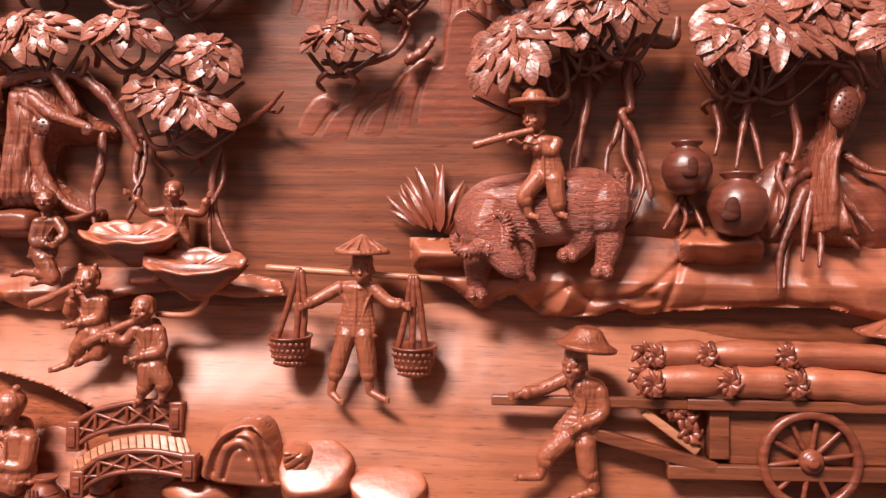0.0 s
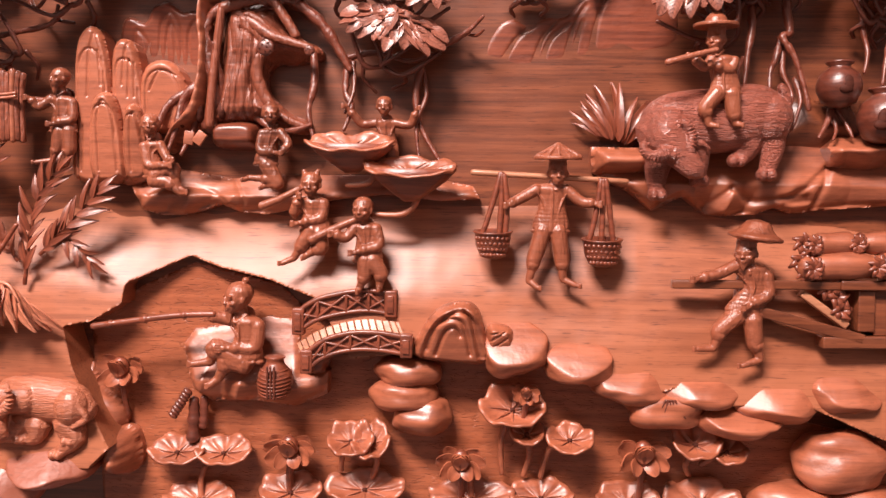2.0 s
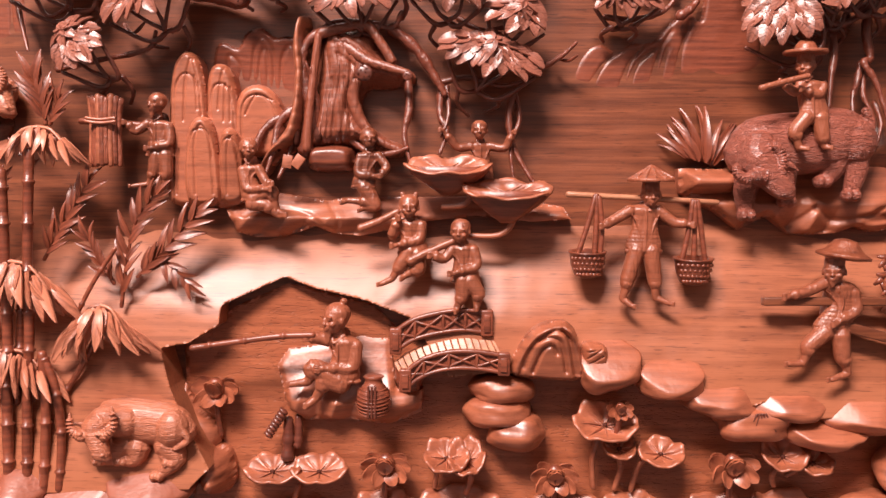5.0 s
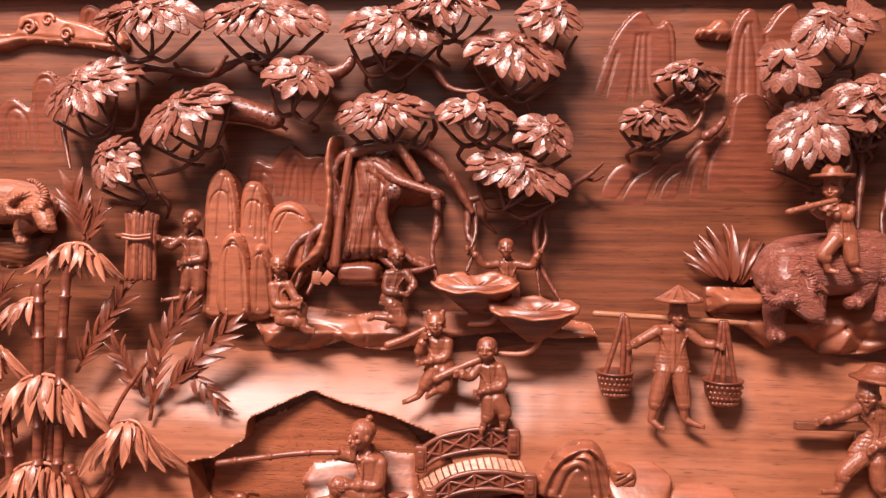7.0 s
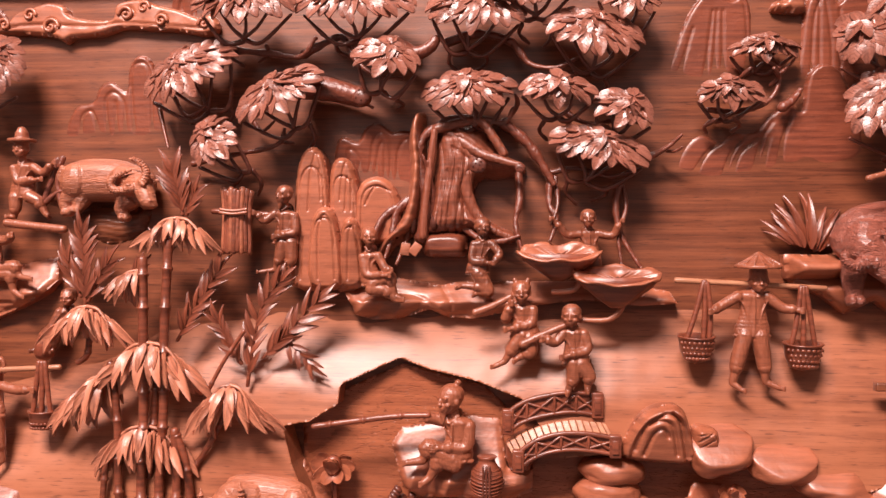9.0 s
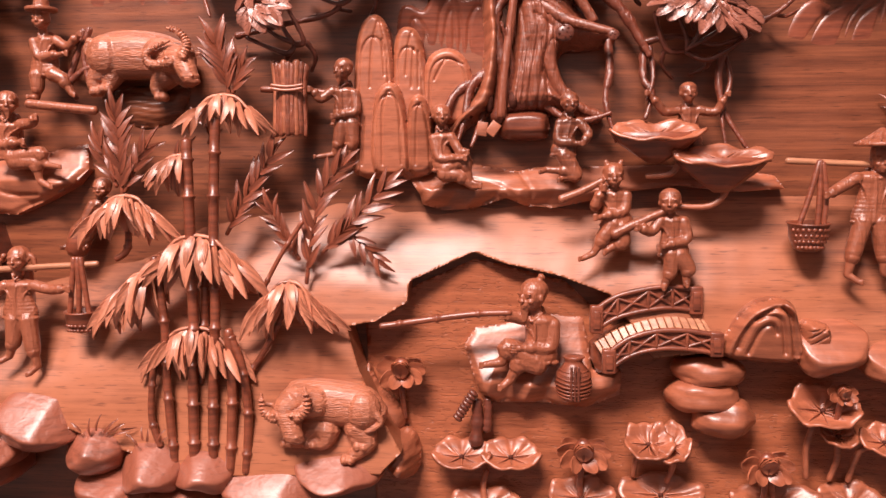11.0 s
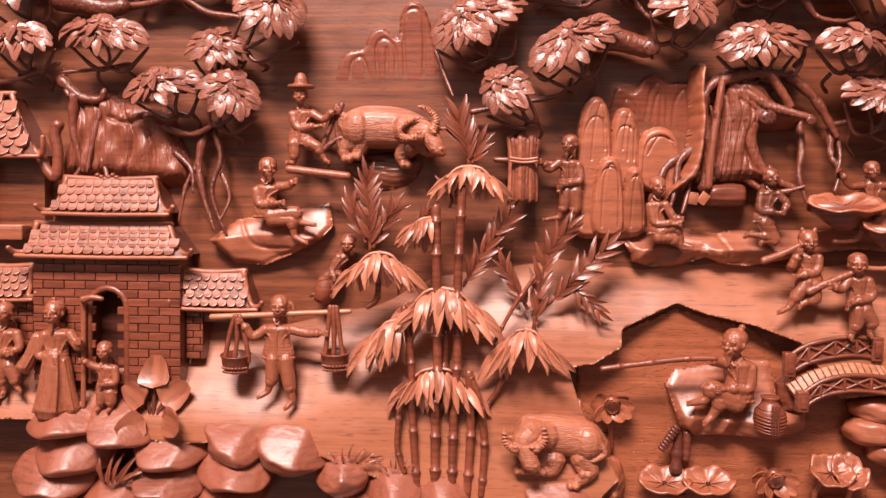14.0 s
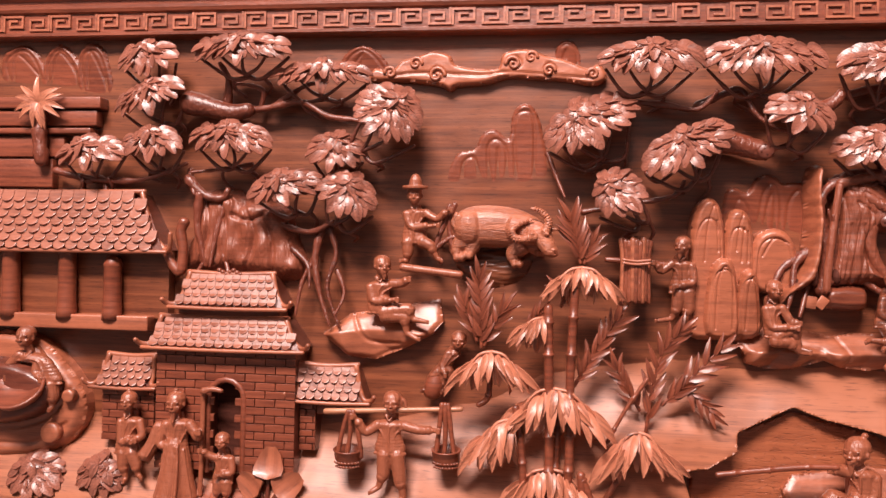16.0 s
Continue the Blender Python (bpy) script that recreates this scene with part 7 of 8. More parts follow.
# ---- pots and jars ----
def clay_pot(label, c, r, d, hole):
    ob = thing("clay_pot", label, "pot", "clay pots")
    bm = bmesh.new()
    lathe(bm, c, d, [(r * .35, -r * .98), (r * .75, -r * .75), (r * .98, -r * .2), (r, r * .1), (r * .86, r * .55), (r * .5, r * .84), (r * .44, r * .95), (r * .6, r * 1.06), (r * .62, r * 1.14), (r * .46, r * 1.16), (r * .38, r * .95)], 32, 0, 0)
    part("body", bm, DARK, ob)
    # no opening is cut: a dark patch stands for its shade
    bm = bmesh.new()
    ball(bm, hole, d + r * .88, r * .27, r * .15, r * .42, 0, 14)
    ball(bm, (hole[0] - r * .08, hole[1] - r * .2), d + r * .88, r * .33, r * .15, r * .22, 0, 14)
    part("broken_hole", bm, HOLE_SHADE, ob, "dark patch on its side giving the shade of a jagged opening")
    return ob


clay_pot("round dark clay pot with a broken side, on the roots", (0.481, 1.457), .037, .055, (0.482, 1.457))
clay_pot("round dark clay pot with a broken side, on the rock", (0.552, 1.402), .044, .07, (0.534, 1.396))
jar = thing("fishing_basket", "ribbed bottle-shaped fish basket beside the fisherman", "basket")
c = (-0.491, 0.935)
bm = bmesh.new()
lathe(bm, c, .08, [(.014, -.036), (.024, -.03), (.031, -.008), (.029, .012), (.017, .026), (.015, .034), (.019, .038), (.017, .040), (.011, .036)], 28)
part("body", bm, RED, jar)
for j in range(8):
    z = -.028 + .0062 * j
    rr = .0265 + .0055 * math.sin((j + 1) * 0.4)
    bm = bmesh.new()
    limb(bm, [(c[0] - rr * .95, c[1] + z + .003), (c[0] - rr * .5, c[1] + z), (c[0], c[1] + z - .001), (c[0] + rr * .5, c[1] + z), (c[0] + rr * .95, c[1] + z + .003)], .08, .0017, .0017, 6, 3)
    part("rib", bm, RED, jar)
    ob = jar.children[-1]
    for v in ob.data.vertices:
        q = max(0, 1 - ((v.co.x - c[0]) / rr) ** 2)
        v.co.y -= rr * math.sqrt(q)
for k in (-.006, 0, .006):
    bm = bmesh.new()
    limb(bm, [(c[0] + k, c[1] - .03), (c[0] + k, c[1]), (c[0] + k, c[1] + .026)], .112, .0022, .0022, 6, 3)
    part("strap", bm, DARK, jar)
post = thing("mooring_post", "pair of short carved posts below the rock platform", "post")
for line, r in (([(-0.656, 0.879), (-0.656, 0.842), (-0.658, 0.810)], .011), ([(-0.637, 0.884), (-0.637, 0.853), (-0.639, 0.832)], .008)):
    branch(post, line, .03, r, r * 1.1, "stake", DARK)
corn = thing("hanging_net_float", "braided float hanging under the rock platform", "float")
for i in range(8):
    bm = bmesh.new()
    a, b = (-0.662, 0.899), (-0.690, 0.855)
    ball(bm, (a[0] + (b[0] - a[0]) * i / 7, a[1] + (b[1] - a[1]) * i / 7), .045, .010, .008, .005, 40, 10)
    part("bead", bm, DARK, corn)


# ---- bridge ----
bridge = thing("footbridge", "small arched wooden footbridge with cross-braced railings", "bridge")


def rail_arch(line, h, d, name):
    """A curved railing: two posts, two bowed rails and cross braces."""
    rail = part(name, bmesh.new(), STONE, bridge)
    pts = spline(line, 6)
    n = len(pts)
    for off, r in ((0.0, .0042), (h, .0048)):
        bm = bmesh.new()
        limb(bm, [(p[0], p[1] + off) for p in pts], d, r, r, 8, 1)
        part("bowed_rail", bm, RED, rail)
    bm = bmesh.new()
    for a, b in zip(pts, pts[1:]):
        q = [(a[0], a[1]), (b[0], b[1]), (b[0], b[1] + h), (a[0], a[1] + h)]
        lo = [bm.verts.new(at(p, d - 0.008)) for p in q]
        hi = [bm.verts.new(at(p, d - 0.002)) for p in q]
        bm.faces.new(hi)
        for i in range(4):
            bm.faces.new((lo[i], lo[(i + 1) % 4], hi[(i + 1) % 4], hi[i]))
    bmesh.ops.remove_doubles(bm, verts=bm.verts, dist=1e-5)
    bmesh.ops.recalc_face_normals(bm, faces=bm.faces)
    part("panel", bm, RED, rail, smooth=False)
    for i in range(0, n - 6, 6):
        a, b, m = pts[i], pts[min(i + 6, n - 1)], pts[min(i + 3, n - 1)]
        for p, q in (((a[0], a[1] + .004), (b[0], b[1] + h - .004)), ((a[0], a[1] + h - .004), (b[0], b[1] + .004))):
            bm = bmesh.new()
            limb(bm, [p, q], d + .001, .0026, .0026, 7, 1)
            part("brace", bm, RED, rail)
    for i in range(6, n - 1, 6):
        bm = bmesh.new()
        limb(bm, [(pts[i][0], pts[i][1]), (pts[i][0], pts[i][1] + h)], d + .001, .003, .003, 8, 1)
        part("baluster", bm, RED, rail)
    for p, s in ((pts[0], -1), (pts[-1], 1)):
        bm = bmesh.new()
        box(bm, p[0] - .011, p[0] + .011, p[1] - .006, p[1] + h + .006, d - .014, d + .006, .003)
        part("post", bm, RED, rail)
        bm = bmesh.new()
        box(bm, p[0] - .006, p[0] + .006, p[1] + .002, p[1] + h - .003, d + .005, d + .009, .0015)
        part("post_panel", bm, RED, rail)


rail_arch([(-0.452, 1.018), (-0.417, 1.040), (-0.366, 1.053), (-0.326, 1.057), (-0.287, 1.052)], .036, .07, "back_railing")
rail_arch([(-0.433, 0.953), (-0.400, 0.977), (-0.355, 0.990), (-0.305, 0.991), (-0.257, 0.984)], .030, .09, "front_railing")
top, low = spline([(-0.456, 0.995), (-0.416, 1.020), (-0.366, 1.037), (-0.316, 1.043), (-0.273, 1.039)], 4), spline([(-0.439, 0.969), (-0.403, 0.992), (-0.355, 1.007), (-0.305, 1.011), (-0.253, 1.002)], 4)
for i in range(len(top) - 1):
    bm = bmesh.new()
    g = 0.06
    q = [(np.array(top[i]) * (1 - g) + np.array(top[i + 1]) * g), (np.array(top[i]) * g + np.array(top[i + 1]) * (1 - g)), (np.array(low[i]) * g + np.array(low[i + 1]) * (1 - g)), (np.array(low[i]) * (1 - g) + np.array(low[i + 1]) * g)]
    hi = [bm.verts.new(at(q[0], .068)), bm.verts.new(at(q[1], .068)), bm.verts.new(at(q[2], .084)), bm.verts.new(at(q[3], .084))]
    lo = [bm.verts.new(at(p, .05)) for p in q]
    bm.faces.new(hi)
    for k in range(4):
        bm.faces.new((lo[k], lo[(k + 1) % 4], hi[(k + 1) % 4], hi[k]))
    bmesh.ops.recalc_face_normals(bm, faces=bm.faces)
    bmesh.ops.bevel(bm, geom=list(bm.edges), offset=0.001, segments=1, affect="EDGES")
    part("deck_plank", bm, PALE, bridge, smooth=False)
deck = [(-0.457, 0.987), (-0.417, 1.014), (-0.366, 1.029), (-0.273, 1.033), (-0.249, 0.990), (-0.304, 0.979), (-0.355, 0.978), (-0.401, 0.965), (-0.411, 0.939), (-0.447, 0.938)]
relief("deck_core", deck, .052, RED, bridge, edge=.01, k=2, dome=.7, rough=.001)


# ---- cart ----
cart = thing("handcart", "long wooden handcart loaded with tied sacks", "cart")


def plank(parent, name, a, b, w, d0, d1, mat=None, label=""):
    bm = bmesh.new()
    ang = math.degrees(math.atan2(b[1] - a[1], b[0] - a[0]))
    ln = math.hypot(b[0] - a[0], b[1] - a[1])
    cx, cz = (a[0] + b[0]) / 2, (a[1] + b[1]) / 2
    box(bm, cx - ln / 2, cx + ln / 2, cz - w / 2, cz + w / 2, d0, d1, .0025, -ang)
    return part(name, bm, mat or BOARD, parent, label)


plank(cart, "upper_shaft", (0.197, 1.116), (0.485, 1.118), .015, .085, .102)
plank(cart, "lower_shaft", (0.337, 1.074), (0.518, 1.027), .018, .085, .104)
plank(cart, "brace", (0.417, 1.104), (0.494, 1.048), .013, .075, .094, PALE)
plank(cart, "top_rail", (0.475, 1.119), (0.892, 1.122), .016, .05, .108)
plank(cart, "side_board", (0.537, 1.072), (0.898, 1.079), .078, .03, .092)
plank(cart, "corner_post", (0.522, 1.110), (0.523, 1.040), .028, .04, .098)
plank(cart, "sill", (0.450, 1.021), (0.898, 1.029), .020, .05, .104)
wheel = part("wheel", bmesh.new(), STONE, cart, "spoked wheel with a broad rim")
c = (0.646, 1.044)
R = .0715
bm = bmesh.new()
lathe(bm, c, .1, [(R * .82, -.008), (R * .96, -.008), (R, -.004), (R, .004), (R * .96, .009), (R * .84, .009), (R * .82, .004)], 48, 0, 90)
bm.faces.ensure_lookup_table()
bmesh.ops.delete(bm, geom=[f for f in bm.faces if len(f.verts) > 6], context="FACES_ONLY")
bm.verts.ensure_lookup_table()
bmesh.ops.bridge_loops(bm, edges=[e for e in bm.edges if e.is_boundary])
bmesh.ops.recalc_face_normals(bm, faces=bm.faces)
part("rim", bm, RED, wheel)
for i in range(10):
    a = 6.28318 * (i + .25) / 10
    bm = bmesh.new()
    limb(bm, [(c[0] + .01 * math.cos(a), c[1] + .01 * math.sin(a)), (c[0] + R * .86 * math.cos(a), c[1] + R * .86 * math.sin(a))], .1, .0042, .0036, 8, 1)
    part("spoke", bm, RED, wheel)
bm = bmesh.new()
lathe(bm, c, .104, [(.017, -.012), (.017, .004), (.013, .008), (.009, .008), (.009, .013), (.004, .014)], 24, 0, 90)
part("hub", bm, RED, wheel)
bm = bmesh.new()
lathe(bm, c, .084, [(R * .9, -.004), (R * .9, .002)], 36, 0, 90)
part("wheel_back", bm, DARK, wheel)
bm = bmesh.new()
lathe(bm, (0.498, 1.031), .098, [(.009, -.006), (.009, .003), (.006, .004), (.003, .003)], 16, 0, 90)
part("bolt", bm, RED, cart)


def sack(label, line, r, d, ties):
    """A long bulging roll, tied at places along it, with a frilled neck."""
    ob = thing("tied_sack", label, "sack", "cart load")
    pts = spline([(*p, d) for p in line], 10)
    n = len(pts)
    bm = bmesh.new()
    rad = []
    for i in range(n):
        t = i / (n - 1)
        q = 1.0
        for k in ties:
            q -= 0.34 * math.exp(-((t - k) / 0.03) ** 2)
        rad.append(r * q * (1 + .05 * math.sin(i * 0.9)))
    tube(bm, [(p[0], -p[2], p[1]) for p in pts], rad, 18)
    part("roll", bm, STONE, ob)
    for j, k in enumerate(ties):
        p = pts[int(k * (n - 1))]
        for i in range(9):
            a = 6.28318 * i / 9 + j
            bm = bmesh.new()
            q = (p[0] + .4 * r * math.cos(a), p[1] + .55 * r * math.sin(a) - .1 * r)
            tube(bm, [at((p[0], p[1] - .1 * r), d + r * .75), at(q, d + r * 1.05), at((p[0] + .75 * r * math.cos(a + .4), p[1] + .8 * r * math.sin(a + .4)), d + r * (.85 + .15 * (i % 2)))], [.0035, .005, .0025], 7, .6)
            part("frill", bm, RED, ob)
        bm = bmesh.new()
        lathe(bm, (p[0] + .5 * r, p[1]), d, [(r * .9, -.003), (r * .96, 0), (r * .9, .003)], 24, 90)
        part("cord", bm, DARK, ob)
    return ob


sack("glossy bulging sack roll tied with cords, upper row", [(0.427, 1.186), (0.502, 1.189), (0.603, 1.190), (0.680, 1.190), (0.801, 1.187)], .020, .085, (.03, .27, .53))
sack("glossy bulging sack roll tied with cords, lower row", [(0.421, 1.147), (0.500, 1.152), (0.577, 1.151), (0.654, 1.152), (0.743, 1.145), (0.841, 1.143)], .0235, .095, (.03, .28, .53))
frills = thing("sack_mouths", "heap of frilled sack mouths hanging over the cart", "sack")
r = random.Random(4)
for i, p in enumerate([(0.415, 1.187), (0.411, 1.155), (0.423, 1.137), (0.447, 1.130), (0.459, 1.110), (0.475, 1.098), (0.483, 1.075), (0.439, 1.158), (0.455, 1.138), (0.467, 1.118), (0.431, 1.170), (0.549, 1.133)]):
    for j in range(6):
        a = 6.283 * j / 6 + i
        bm = bmesh.new()
        tube(bm, [at(p, .085), at((p[0] + .010 * math.cos(a), p[1] + .010 * math.sin(a)), .098), at((p[0] + .018 * math.cos(a + .5), p[1] + .018 * math.sin(a + .5)), .090 + .006 * (j % 2))], [.006, .0065, .003], 7, .6)
        part("fold", bm, RED if i < 11 else PALE, frills)
log = [(0.065, 1.346), (0.070, 1.353), (0.133, 1.352), (0.163, 1.349), (0.166, 1.311), (0.134, 1.303), (0.077, 1.304), (0.067, 1.318)]
tagged(relief("carved_log", log, .075, STONE, None, "", edge=.025, k=3, dome=.3, rough=.001), "pale smooth log lying at the edge of the ledge", "log")


# ---- buildings ----
def brick_wall(parent, x0, x1, z0, z1, d, rows, bw, arch=None):
    """Courses of single bricks with sunk joints; arch: (centre x, foot z, half width, height) left open."""
    core = bmesh.new()
    line = [(x0 + .001, z0), (x0 + .001, z1), (x1 - .001, z1), (x1 - .001, z0)]
    if arch:
        cx, foot, hw, hh = arch
        line += [(cx + hw, z0)] + [(cx + hw * math.cos(math.pi * k / 10), foot + hh - hw + hw * math.sin(math.pi * k / 10)) for k in range(11)] + [(cx - hw, z0)]
    front, rear = [core.verts.new(at(p, d - .003)) for p in line], [core.verts.new(at(p, 0)) for p in line]
    core.faces.new(front)
    for k in range(len(line)):
        core.faces.new((rear[k], rear[(k + 1) % len(line)], front[(k + 1) % len(line)], front[k]))
    bmesh.ops.recalc_face_normals(core, faces=core.faces)
    part("wall_core", core, DARK, parent, smooth=False)
    h = (z1 - z0) / rows
    cache = {}
    for j in range(rows):
        x = x0 - (bw * .5 if j % 2 else 0)
        while x < x1 - .002:
            a, b = max(x, x0), min(x + bw, x1)
            x += bw
            if b - a < .006:
                continue
            zc = z0 + (j + .5) * h
            if arch and abs((a + b) / 2 - arch[0]) < arch[2] * (1 if zc < arch[1] + arch[3] - arch[2] else math.sqrt(max(0, 1 - ((zc - arch[1] - arch[3] + arch[2]) / arch[2]) ** 2))) and zc > arch[1]:
                continue
            key = round(b - a, 3)
            if key not in cache:
                bm = bmesh.new()
                box(bm, -(b - a) / 2 + .0010, (b - a) / 2 - .0010, -h / 2 + .0010, h / 2 - .0010, -.006, .002, .0010)
                me = bpy.data.meshes.new("brick")
                bm.to_mesh(me)
                bm.free()
                me.materials.append(RED)
                cache[key] = me
            ob = part("brick", cache[key], RED, parent)
            ob.location = ((a + b) / 2, -(d + random.uniform(-.0008, .0008)), zc)


def scale_roof(parent, ridge, eave, d0, d1, rows, cols, sweep=0.012):
    """A tiled roof slope from its ridge out to its eave, of rounded overlapping tiles, with swept-up corners. ridge, eave: (x0, x1, z)."""
    core = bmesh.new()
    q = [(ridge[0], ridge[2], d0), (ridge[1], ridge[2], d0), (eave[1], eave[2], d1), (eave[0], eave[2], d1)]
    hi = [core.verts.new(at(p, p[2] - .002)) for p in q]
    lo = [core.verts.new(at(p, 0)) for p in q]
    core.faces.new(hi)
    for k in range(4):
        core.faces.new((lo[k], lo[(k + 1) % 4], hi[(k + 1) % 4], hi[k]))
    bmesh.ops.recalc_face_normals(core, faces=core.faces)
    roof = part("roof", core, DARK, parent, smooth=False)
    w = (eave[1] - eave[0]) / cols
    h = (ridge[2] - eave[2]) / rows
    bm = bmesh.new()
    n = 8
    rim = [(math.cos(math.pi * (1 + i / n)) * w * .5, -h * .05 + math.sin(math.pi * (1 + i / n)) * w * .45) for i in range(n + 1)]
    outline = [(-w * .5, h * .9)] + rim + [(w * .5, h * .9)]
    f = [bm.verts.new((x * .96, -.004 - .003 * (1 - (x / (w * .5)) ** 2), z)) for x, z in outline]
    b = [bm.verts.new((x * .96, .003, z)) for x, z in outline]
    bm.faces.new(f)
    for i in range(len(f)):
        k = (i + 1) % len(f)
        bm.faces.new((b[i], b[k], f[k], f[i]))
    bmesh.ops.recalc_face_normals(bm, faces=bm.faces)
    tile = bpy.data.meshes.new("roof_tile")
    bm.to_mesh(tile)
    bm.free()
    tile.materials.append(SCALE)
    lean = math.atan2(d1 - d0, ridge[2] - eave[2])
    for j in range(rows):
        t = (j + .5) / rows
        xa, xb, z, d = eave[0] + (ridge[0] - eave[0]) * t, eave[1] + (ridge[1] - eave[1]) * t, eave[2] + (ridge[2] - eave[2]) * t, d1 + (d0 - d1) * t
        m = max(1, int((xb - xa) / w))
        for i in range(m):
            x = xa + (xb - xa - m * w) / 2 + (i + .5) * w + (w * .25 if j % 2 else -w * .25) * .9
            ob = part("roof_tile", tile, SCALE, roof)
            ob.matrix_basis = Matrix.Translation((x, -d - .002 - .0012 * j, z)) @ Matrix.Rotation(-lean * .5 - .22 + random.uniform(-.04, .04), 4, "X")
    for s, (xr, xe) in ((-1, (ridge[0], eave[0])), (1, (ridge[1], eave[1]))):
        bm = bmesh.new()
        zr, ze = ridge[2], eave[2]
        limb(bm, [(xr, zr + .004), (xr + (xe - xr) * .45, zr + (ze - zr) * .62), (xe, ze + .003), (xe + s * .016, ze + .004), (xe + s * .022, ze + sweep)], (d0 + .006, d1 + .008), .0062, .005, 9, 4)
        part("hip_ridge", bm, STONE, roof)
    bm = bmesh.new()
    limb(bm, [(ridge[0] - .004, ridge[2] + .006), ((ridge[0] + ridge[1]) / 2, ridge[2] + .002), (ridge[1] + .004, ridge[2] + .006)], d0 + .004, .0058, .0058, 9, 4)
    part("ridge_roll", bm, STONE, roof)
    bm = bmesh.new()
    limb(bm, [(eave[0] - .01, eave[2] - .004), ((eave[0] + eave[1]) / 2, eave[2] - .006), (eave[1] + .01, eave[2] - .004)], d1 + .003, .0045, .0045, 8, 4)
    part("eave_board", bm, STONE, roof)
    return roof


gate = thing("village_gate", "brick village gate with two stacked tiled roofs and an arch", "gate house")
g0, g1 = (-1.975, 0.991), (-1.667, 1.226)
brick_wall(gate, g0[0], g1[0], g0[1] - .02, g1[1] + .004, .075, 15, .044, (((-1.818, 1.132))[0], g0[1] - .02, .036, .19))
# shallow block behind the arch, coloured dark for the shade of a deep doorway
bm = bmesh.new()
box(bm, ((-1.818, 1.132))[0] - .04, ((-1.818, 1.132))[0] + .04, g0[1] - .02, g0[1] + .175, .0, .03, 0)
part("arch_recess", bm, HOLE_SHADE, gate, "back of the arched doorway, its shade put into a dark colour", smooth=False)
arc = [(((-1.818, 1.132))[0] + .039 * math.cos(a), g0[1] - .02 + .19 - .036 + .039 * math.sin(a)) for a in [math.pi * k / 8 for k in range(9)]]
bm = bmesh.new()
limb(bm, [(arc[0][0], g0[1] - .02)] + arc + [(arc[-1][0], g0[1] - .02)], .074, .007, .007, 8, 1)
part("arch_ring", bm, RED, gate)
e = (-1.997, 1.232), (-1.643, 1.235)
scale_roof(gate, (((-1.969, 1.285))[0], ((-1.693, 1.294))[0], ((-1.830, 1.289))[1]), (e[0][0] + .012, e[1][0] - .012, (e[0][1] + e[1][1]) / 2), .062, .10, 4, 16)
e = (-1.946, 1.318), (-1.692, 1.320)
scale_roof(gate, (((-1.912, 1.381))[0], ((-1.729, 1.385))[0], ((-1.826, 1.383))[1]), (e[0][0] + .01, e[1][0] - .006, (e[0][1] + e[1][1]) / 2), .05, .085, 4, 13)
bm = bmesh.new()
box(bm, ((-1.936, 1.317))[0], ((-1.711, 1.324))[0], ((-1.824, 1.285))[1], ((-1.825, 1.323))[1], 0, .06, .002)
part("upper_wall", bm, RED, gate, smooth=False)
for i in range(7):
    p = (-1.824, 1.390)
    bm = bmesh.new()
    ball(bm, (p[0] + (i - 3) * .008, p[1] + .004 * math.cos(i * 1.6)), .055, .006, .006, .005, 0, 10)
    part("ridge_ornament", bm, RED, gate)
w0, w1 = (-2.114, 1.017), (-1.992, 1.133)
brick_wall(gate, w0[0], w1[0], w0[1], w1[1], .045, 7, .036)
scale_roof(gate, (((-2.095, 1.202))[0], ((-1.991, 1.206))[0], ((-2.043, 1.201))[1]), (((-2.122, 1.133))[0], ((-1.992, 1.139))[0], ((-2.054, 1.140))[1]), .045, .065, 4, 7)
w0, w1 = (-1.667, 1.017), (-1.631, 1.119)
brick_wall(gate, w0[0], w1[0], w0[1], w1[1], .045, 7, .030)
bm = bmesh.new()
box(bm, ((-1.631, 1.016))[0], ((-1.577, 1.019))[0], ((-1.616, 1.094))[1], ((-1.616, 1.121))[1], 0, .042, .002)
part("lintel", bm, RED, gate)
scale_roof(gate, (((-1.672, 1.194))[0], ((-1.545, 1.197))[0], ((-1.609, 1.196))[1]), (((-1.670, 1.125))[0], ((-1.523, 1.132))[0], ((-1.602, 1.128))[1]), .045, .065, 4, 8)

hall = thing("temple_hall", "long hall with a fish-scale tiled roof and round pillars", "hall")
scale_roof(hall, (-2.62, ((-2.032, 1.553))[0], ((-2.231, 1.555))[1]), (-2.62, ((-1.969, 1.435))[0], ((-2.148, 1.434))[1]), .04, .075, 7, 23, .035)
bm = bmesh.new()
box(bm, -2.62, ((-1.974, 1.364))[0], ((-2.168, 1.283))[1], ((-2.173, 1.434))[1], 0, .03, .002)
part("back_wall", bm, BOARD, hall, smooth=False)
for x, z in ((20, 430), (135, 425), (226, 460), (-70, 430)):
    a, b = ((-2.358, 1.285)), ((-2.363, 1.442))
    px = a[0] + x * .00117
    top_z = b[1] if z < 450 else b[1] - .035
    bm = bmesh.new()
    lathe(bm, (px, 0), .05, [(.022, a[1] - .004), (.021, a[1] + .01), (.019, a[1] + .05), (.019, top_z - .012), (.021, top_z - .008), (.016, top_z + .006), (.008, top_z + .014)], 20)
    part("pillar", bm, RED, hall)
bm = bmesh.new()
box(bm, -2.62, ((-2.005, 1.278))[0], ((-2.155, 1.258))[1], ((-2.156, 1.290))[1], 0, .062, .003)
part("platform", bm, STONE, hall)
bm = bmesh.new()
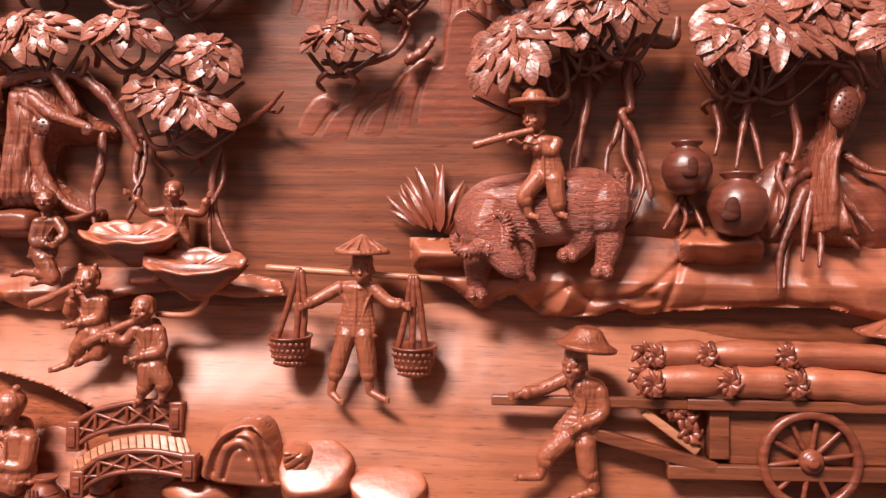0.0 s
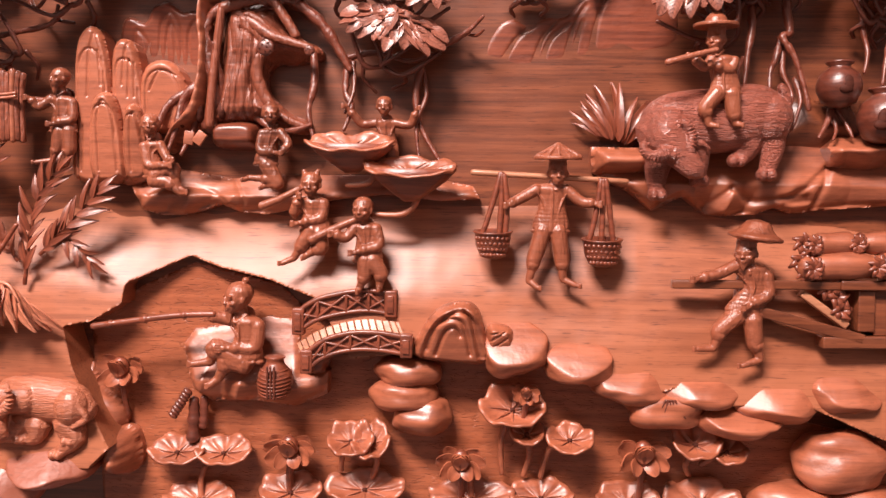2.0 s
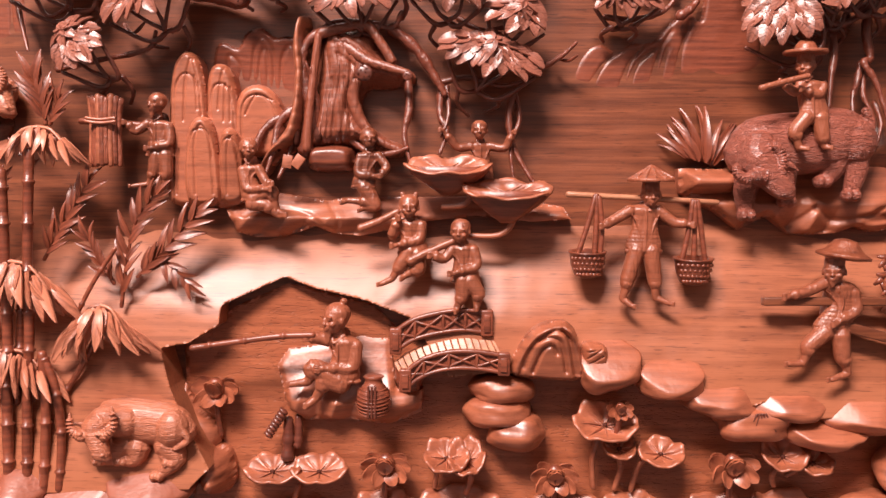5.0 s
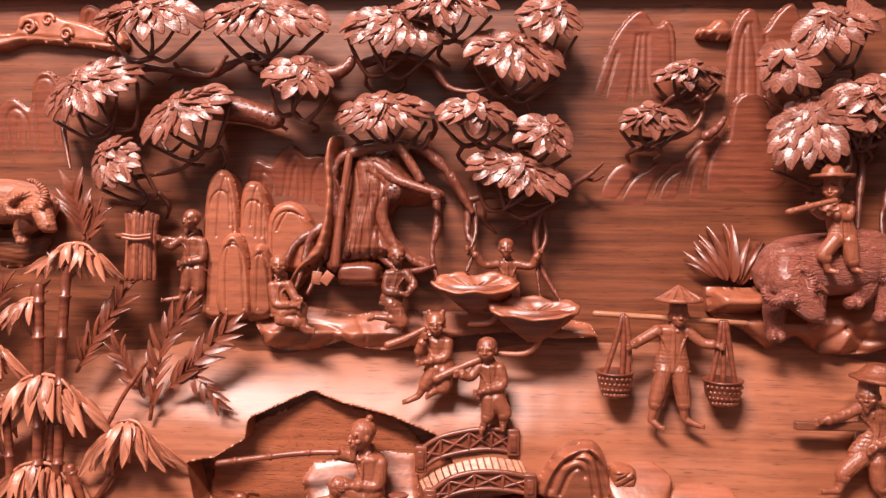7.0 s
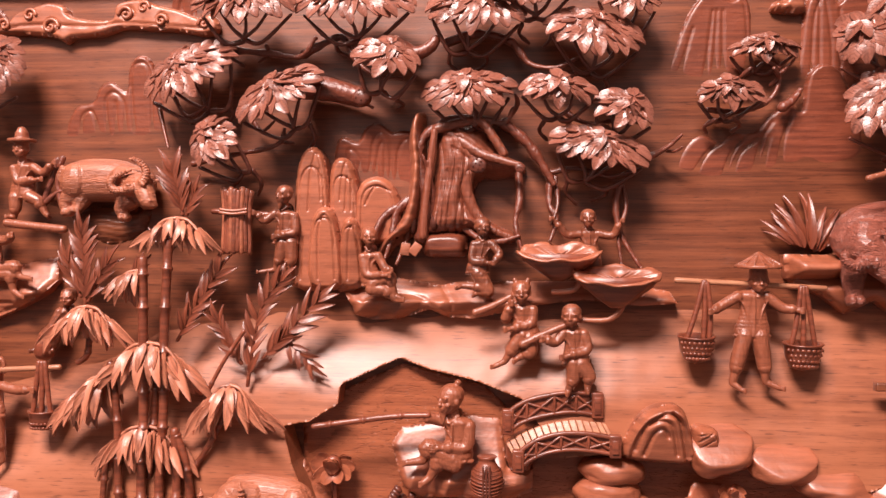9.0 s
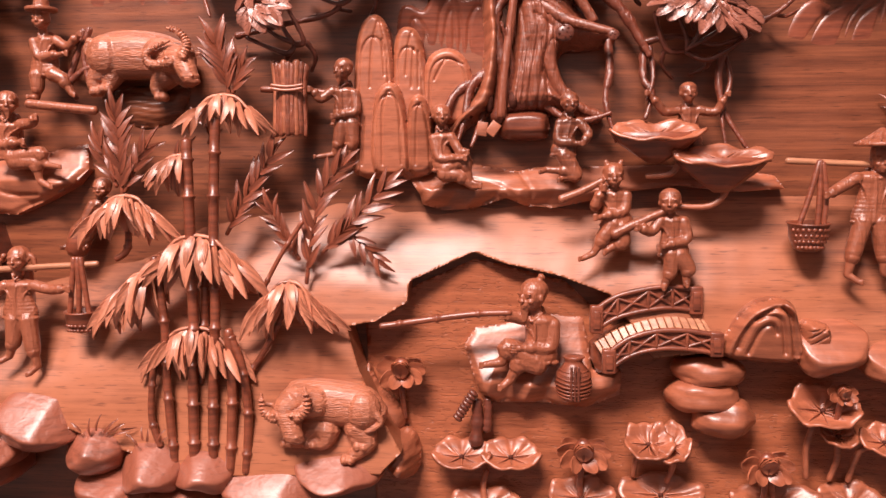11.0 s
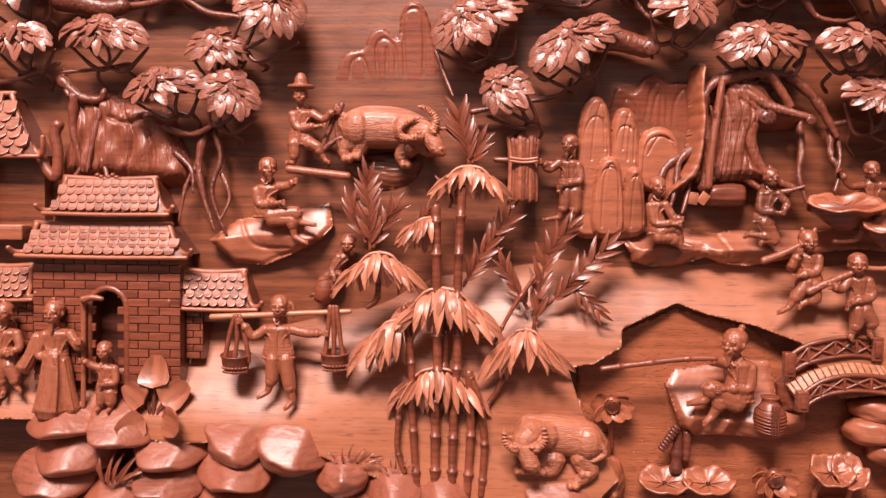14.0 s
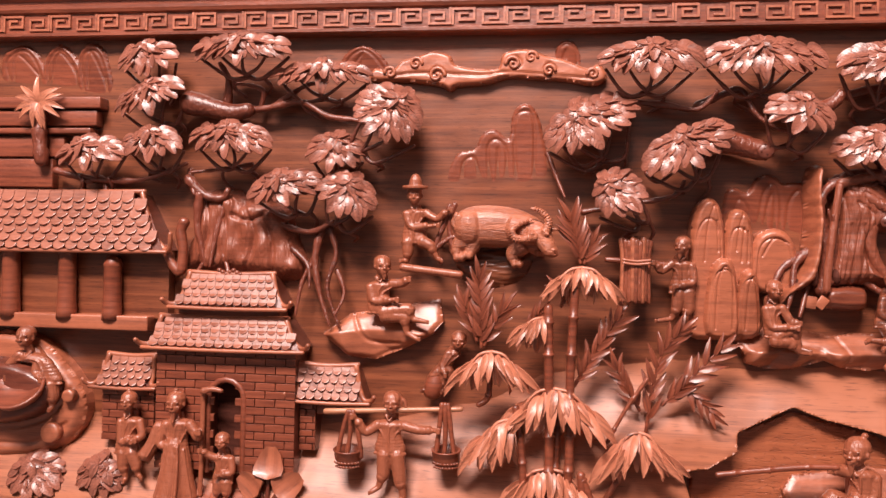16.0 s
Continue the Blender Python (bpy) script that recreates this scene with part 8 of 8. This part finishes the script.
limb(bm, [(-1.972, 1.438), (-1.952, 1.401), (-1.935, 1.390), (-1.931, 1.438), (-1.937, 1.475), (-1.929, 1.497)], .055, .010, .012, 10, 4, .08)
part("corner_finial", bm, RED, hall)
wall = thing("courtyard_wall", "low courtyard wall in stepped carved courses", "wall")
for k, (y0, y1, d, x1) in enumerate(((172, 192, .035, 210), (195, 222, .028, 200), (226, 236, .032, 190), (240, 276, .02, 130), (280, 330, .024, 110))):
    bm = bmesh.new()
    a, b = (-2.388, 1.772), (-2.382, 1.570)
    f = (b[1] - a[1]) / (330 - 172)
    box(bm, -2.62, a[0] + x1 * .00117, a[1] + (y1 - 172) * f, a[1] + (y0 - 172) * f, 0, d, .003)
    part("course", bm, RED, wall)

mill = thing("stone_mill", "round mill base with a bowl and small discs", "mill")
relief("mill_base", [(-2.515, 0.969), (-2.522, 1.198), (-2.440, 1.238), (-2.303, 1.243), (-2.213, 1.184), (-2.162, 1.112), (-2.163, 1.050), (-2.201, 0.998), (-2.268, 0.973), (-2.390, 0.961)], .05, STONE, mill, edge=.02, k=3, dome=.6, rough=.002, grooves=([(-2.481, 1.049), (-2.343, 1.031), (-2.237, 1.061), (-2.188, 1.125)], [(-2.424, 1.002), (-2.275, 1.003), (-2.196, 1.050)]), groove=(.006, .006))
relief("mill_drum", [(-2.459, 1.058), (-2.463, 1.164), (-2.381, 1.190), (-2.287, 1.184), (-2.213, 1.150), (-2.205, 1.113), (-2.243, 1.068), (-2.336, 1.043)], .09, DARK, mill, edge=.02, k=3, dome=.6, rough=.002)
bm = bmesh.new()
lathe(bm, (-2.274, 1.126), .1, [(.03, -.02), (.05, -.008), (.058, .008), (.052, .010), (.044, .0), (.02, -.006)], 28, 0, 40)
part("bowl", bm, RED, mill)
for p, r in (((-2.222, 1.030), .022), ((-2.182, 1.112), .014)):
    bm = bmesh.new()
    lathe(bm, p, .06, [(r, -.012), (r, .006), (r * .9, .009), (r * .3, .008)], 22, 0, 85)
    part("disc", bm, STONE, mill)
vessel = thing("carved_vessel", "small ringed basket vessel beside the stooping figure", "basket")
bm = bmesh.new()
lathe(bm, (-1.380, 1.166), .035, [(.012, -.03), (.02, -.02), (.021, .01), (.014, .022), (.016, .03)], 18, 20)
part("body", bm, RED, vessel)
leafrock = [(-0.828, 0.773), (-0.812, 0.816), (-0.792, 0.829), (-0.768, 0.818), (-0.757, 0.779), (-0.765, 0.747), (-0.791, 0.733), (-0.817, 0.747)]
tagged(relief("carved_boulder", leafrock, .095, STONE, None, "", edge=.035, k=3, dome=.2, rough=.001, grooves=([(-0.817, 0.752), (-0.791, 0.784), (-0.781, 0.818)], [(-0.795, 0.779), (-0.771, 0.779)], [(-0.799, 0.773), (-0.781, 0.754)], [(-0.788, 0.795), (-0.771, 0.800)], [(-0.802, 0.773), (-0.814, 0.789)]), groove=(.005, .004)), "leaf-shaped boulder with carved veins", "boulder")
slope = [(-0.854, 0.945), (-0.832, 0.902), (-0.795, 0.870), (-0.786, 0.837), (-0.811, 0.793), (-0.859, 0.782), (-0.913, 0.792), (-0.880, 0.858), (-0.864, 0.902)]
tagged(relief("carved_boulder", slope, .04, STONE, None, "", edge=.02, k=3, dome=.4, rough=.002), "smooth curved bank edge behind the buffalo", "boulder")
furrow = thing("ploughed_field", "wavy ploughed furrows under the buffalo", "field")
relief("furrows", [(-1.349, 1.426), (-1.289, 1.447), (-1.192, 1.446), (-1.187, 1.414), (-1.214, 1.383), (-1.269, 1.370), (-1.322, 1.394)], .016, BOARD, furrow, edge=.03, k=3, dome=.1, rough=0, grooves=[[(p[0] - .06, p[1] - .004), (p[0] - .02, p[1] + .003), (p[0] + .02, p[1] - .003), (p[0] + .055, p[1] + .004)] for p in [((-1.262, 1.431)[0], (-1.262, 1.431)[1] - .011 * k) for k in range(6)]], groove=(.004, .004))
plough = thing("carved_plough", "small wooden plough behind the buffalo", "plough")
for line in ([(-1.355, 1.538), (-1.367, 1.497), (-1.383, 1.449), (-1.371, 1.420)], [(-1.344, 1.541), (-1.355, 1.503), (-1.348, 1.450)], [(-1.383, 1.449), (-1.349, 1.473), (-1.313, 1.468)]):
    branch(plough, line, .05, .006, .005, "beam", wob=.03)
